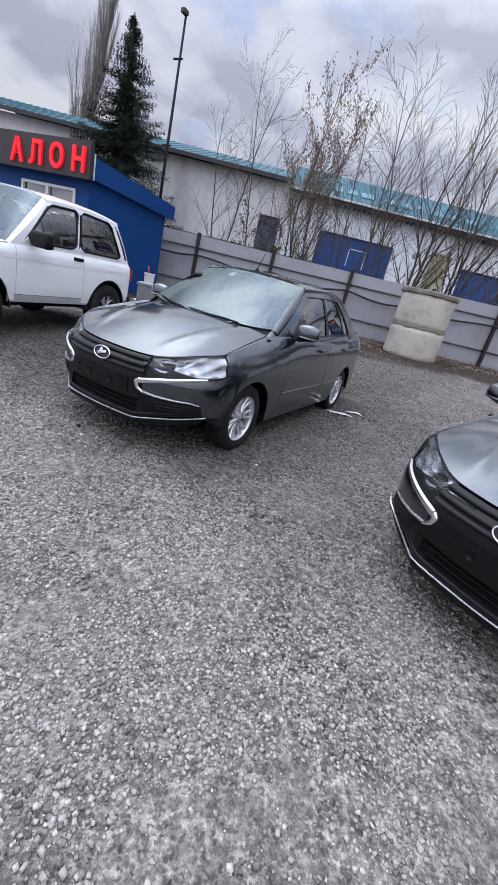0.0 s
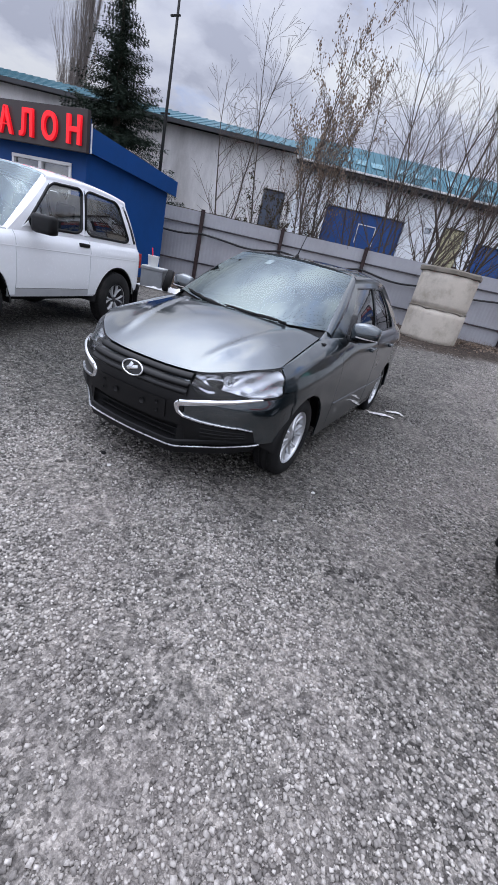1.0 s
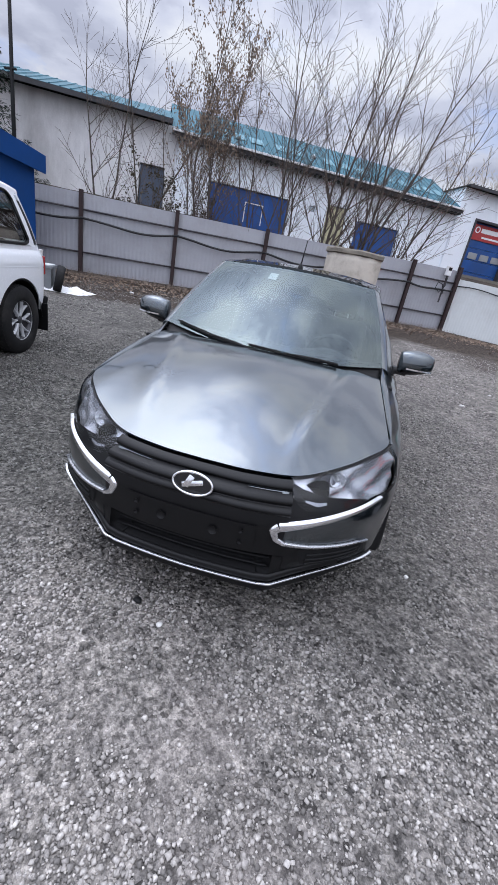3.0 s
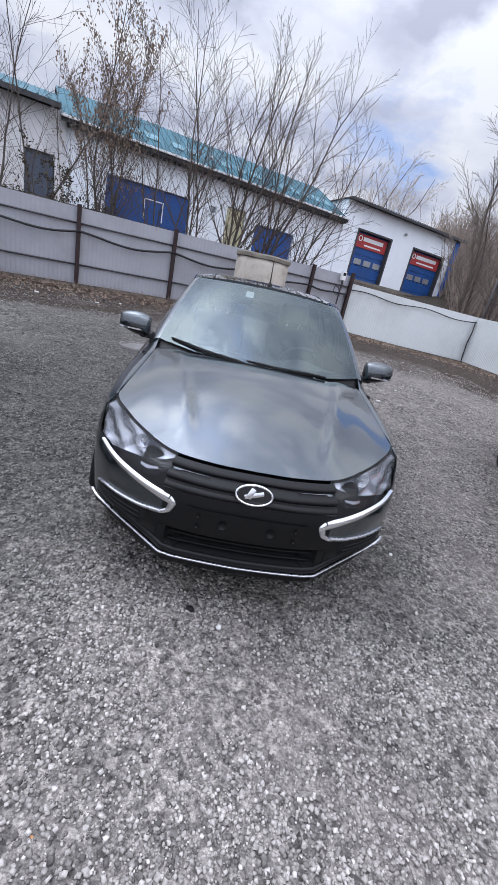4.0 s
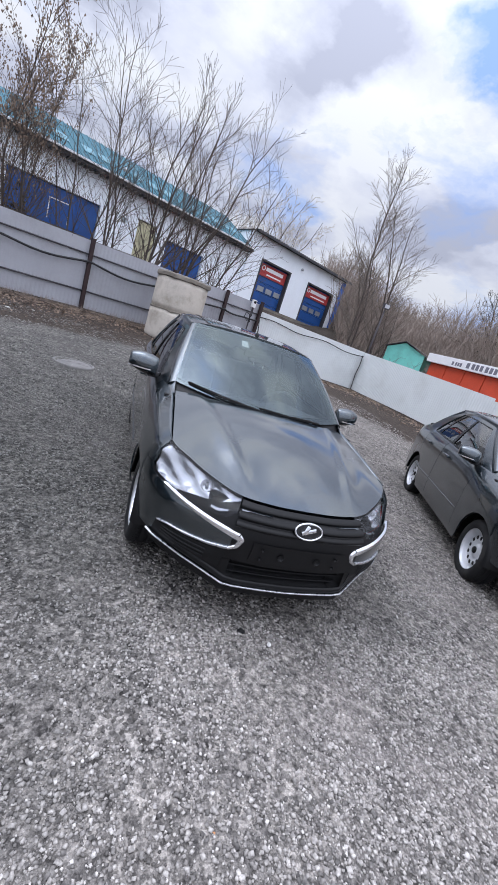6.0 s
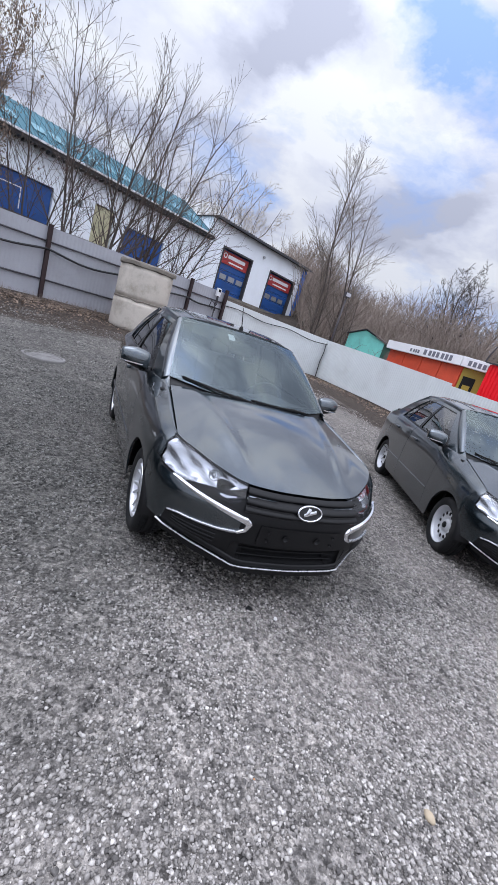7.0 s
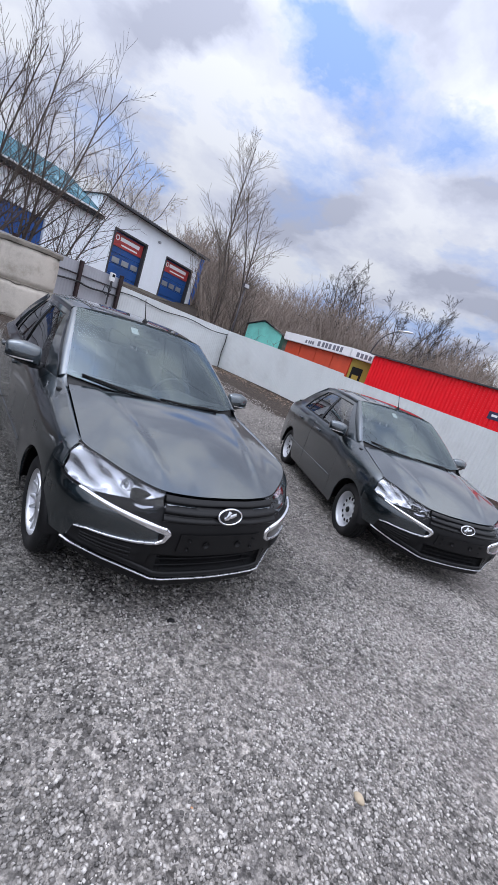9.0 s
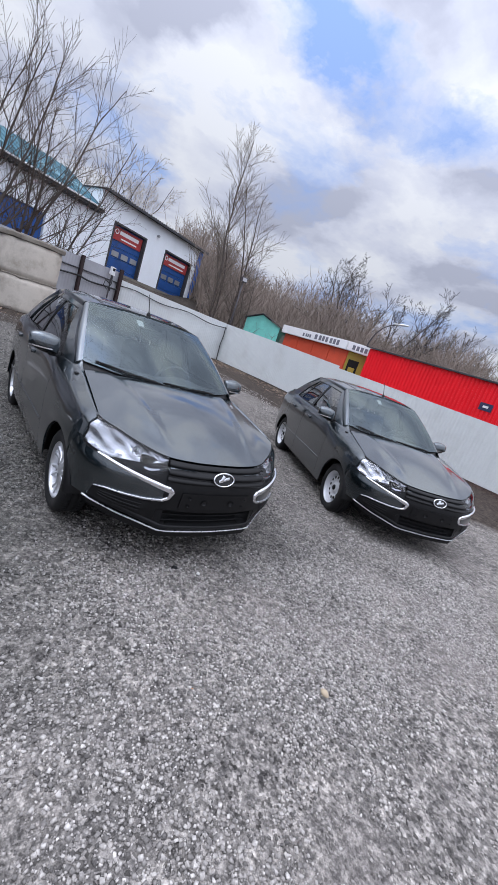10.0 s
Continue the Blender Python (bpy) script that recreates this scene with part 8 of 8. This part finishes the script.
# manhole cover, chips, litter
cover = thing("manhole_cover", "flat rusty manhole cover set in the gravel", "manhole cover", pose(-1.72, 3.42, land(-1.72, 3.42) - 0.018))
M_IRON = material("rusty_cast_iron", (0.17, 0.163, 0.157), 0.8, 0.3, 0.3, 5, 60, 0.003)
obj_from("rim", *lathe_data([(0.32, 0.0), (0.32, 0.04), (0.30, 0.046), (0.275, 0.04), (0.275, 0.0)], 36, "z"), M_IRON, cover, True)
obj_from("lid", *lathe_data([(0.0, 0.034), (0.265, 0.034), (0.27, 0.028), (0.27, 0.0)], 36, "z"), M_IRON, cover, True)
for k in range(8):
    part("rib", box((0.06, -0.008, 0.034), (0.25, 0.008, 0.038), 0.002, pose(0, 0, 0, 0, 0, k * 45)), M_IRON, cover)
M_CHIP = material("white_stone_chip", (0.62, 0.61, 0.59), 0.8, 0, 0.3, 30, 120)
M_TAN = material("tan_stone", (0.42, 0.34, 0.24), 0.85)


def pebble(x, y, r, mat, label, cat="stone", flat_=0.6, seed=0):
    rr = random.Random(seed)
    bm = bmesh.new()
    bmesh.ops.create_icosphere(bm, subdivisions=2, radius=r)
    for v in bm.verts:
        k = 1 + 0.28 * noise.noise(v.co * (1.4 / r) + Vector((seed, 0, 0)))
        v.co = Vector((v.co.x * k, v.co.y * k * 0.8, v.co.z * k * flat_))
    ob = part("stone", bm, mat, smooth=True)
    ob.matrix_basis = pose(x, y, land(x, y) + r * flat_ * 0.55, 0, 0, rr.uniform(0, 360))
    return tagged(ob, label, cat)


pebble(-0.03, -2.10, 0.014, M_CHIP, "white stone chip lying on the gravel", seed=1)
pebble(-0.17, -2.02, 0.021, M_BLACK, "black lump of asphalt on the gravel", "lump", seed=2)
pebble(-0.48, -2.875, 0.018, material("orange_brown_leaf_bit", (0.45, 0.22, 0.10), 0.8), "orange-brown bit of dry leaf", "leaf", 0.25, 3)
pebble(0.165, -3.116, 0.024, M_TAN, "pale tan stone on the gravel", seed=4)
pebble(1.07, -1.30, 0.015, M_CHIP, "white stone chip beside the front wheel", seed=5)

# things left behind the off-roader
M_GREYPLASTIC = material("grey_scuffed_plastic", (0.17, 0.18, 0.19), 0.6, 0, 0.2, 4, 50)
crate = thing("plastic_crate", "grey scuffed plastic crate standing by the kiosk", "crate", pose(-6.0, 4.75, land(-6.0, 4.75), 0, 0, 25))
part("tub", box((-0.28, -0.22, 0.0), (0.28, 0.22, 0.46), 0.03), M_GREYPLASTIC, crate, smooth=True, sharp=40)
part("rim", box((-0.30, -0.24, 0.42), (0.30, 0.24, 0.48), 0.012), M_GREYPLASTIC, crate)
part("lid", box((-0.27, -0.21, 0.482), (0.27, 0.21, 0.50), 0.008), M_FENCE_WHITE, crate, "pale flat lid")
tub = thing("paint_bucket", "white plastic bucket with a red stick in it", "bucket", pose(-6.05, 4.72, land(-6.05, 4.72) + 0.50))
obj_from("body", *lathe_data([(0.0, 0.0), (0.12, 0.0), (0.14, 0.24), (0.15, 0.25), (0.135, 0.25), (0.12, 0.02)], 24, "z"), M_WHITEPAINT, tub, True)
tube("stick", [(0.0, 0.0, 0.05), (-0.06, 0.02, 0.3), (-0.1, 0.03, 0.42)], 0.012, M_RED, tub)
old = thing("old_tyre", "worn black tyre standing behind the crate", "tyre", pose(-5.5, 4.72, land(-5.5, 4.72) + 0.26, 0, 12, 35))
obj_from("casing", *lathe_data([(0.17, -0.07), (0.25, -0.08), (0.27, -0.04), (0.27, 0.04), (0.25, 0.08), (0.17, 0.07)], 36, "x", True), M_RUBBER, old, True)
# crumpled white sheeting on the ground
sv = []
for i in range(22):
    for j in range(16):
        u, w = i / 21 - 0.5, j / 15 - 0.5
        e = max(0.0, 1 - (2 * abs(u)) ** 3) * max(0.0, 1 - (2 * abs(w)) ** 3)
        x, y = -5.69 + u * 1.3 + 0.05 * noise.noise(Vector((i * 0.5, j * 0.5, 1))), 4.91 + w * 0.7 + u * 0.3
        sv.append((x, y, land(x, y) + 0.01 + e * (0.07 + 0.11 * noise.noise(Vector((i * 0.35, j * 0.35, 4))) + 0.05 * noise.noise(Vector((i * 0.9, j * 0.9, 9))))))
ob = obj_from("white_sheeting", sv, grid_faces(22, 16), M_WHITEPAINT, None, True)
tagged(ob, "crumpled white plastic sheeting on the ground near the fence", "plastic sheet")
for k, (x, y, r) in enumerate(((-3.6, 7.0, 0.05), (-3.2, 7.6, 0.035), (-4.9, 6.7, 0.06), (2.4, 3.1, 0.04), (3.1, 4.2, 0.03))):
    pebble(x, y, r, M_CHIP, "scrap of white plastic on the ground", "litter", 0.35, 30 + k)

# strips of torn pale plastic film by the rear wheel
for k, (x, y, L) in enumerate(((0.97, 1.12, 0.34), (1.10, 1.39, 0.22))):
    fv = []
    for i in range(12):
        for j in range(4):
            u, w = i / 11 - 0.5, j / 3 - 0.5
            px_, py_ = x + u * L, y + w * 0.09 * (1.2 - abs(2 * u)) + 0.05 * math.sin(5 * u + k)
            fv.append((px_, py_, land(px_, py_) + 0.022 + 0.014 * noise.noise(Vector((i * 0.7, j * 0.9, k)))))
    ob = obj_from("plastic_strip", fv, grid_faces(12, 4), M_CHIP, None, True)
    tagged(ob, "torn strip of pale plastic film on the gravel", "litter", group="plastic strips")
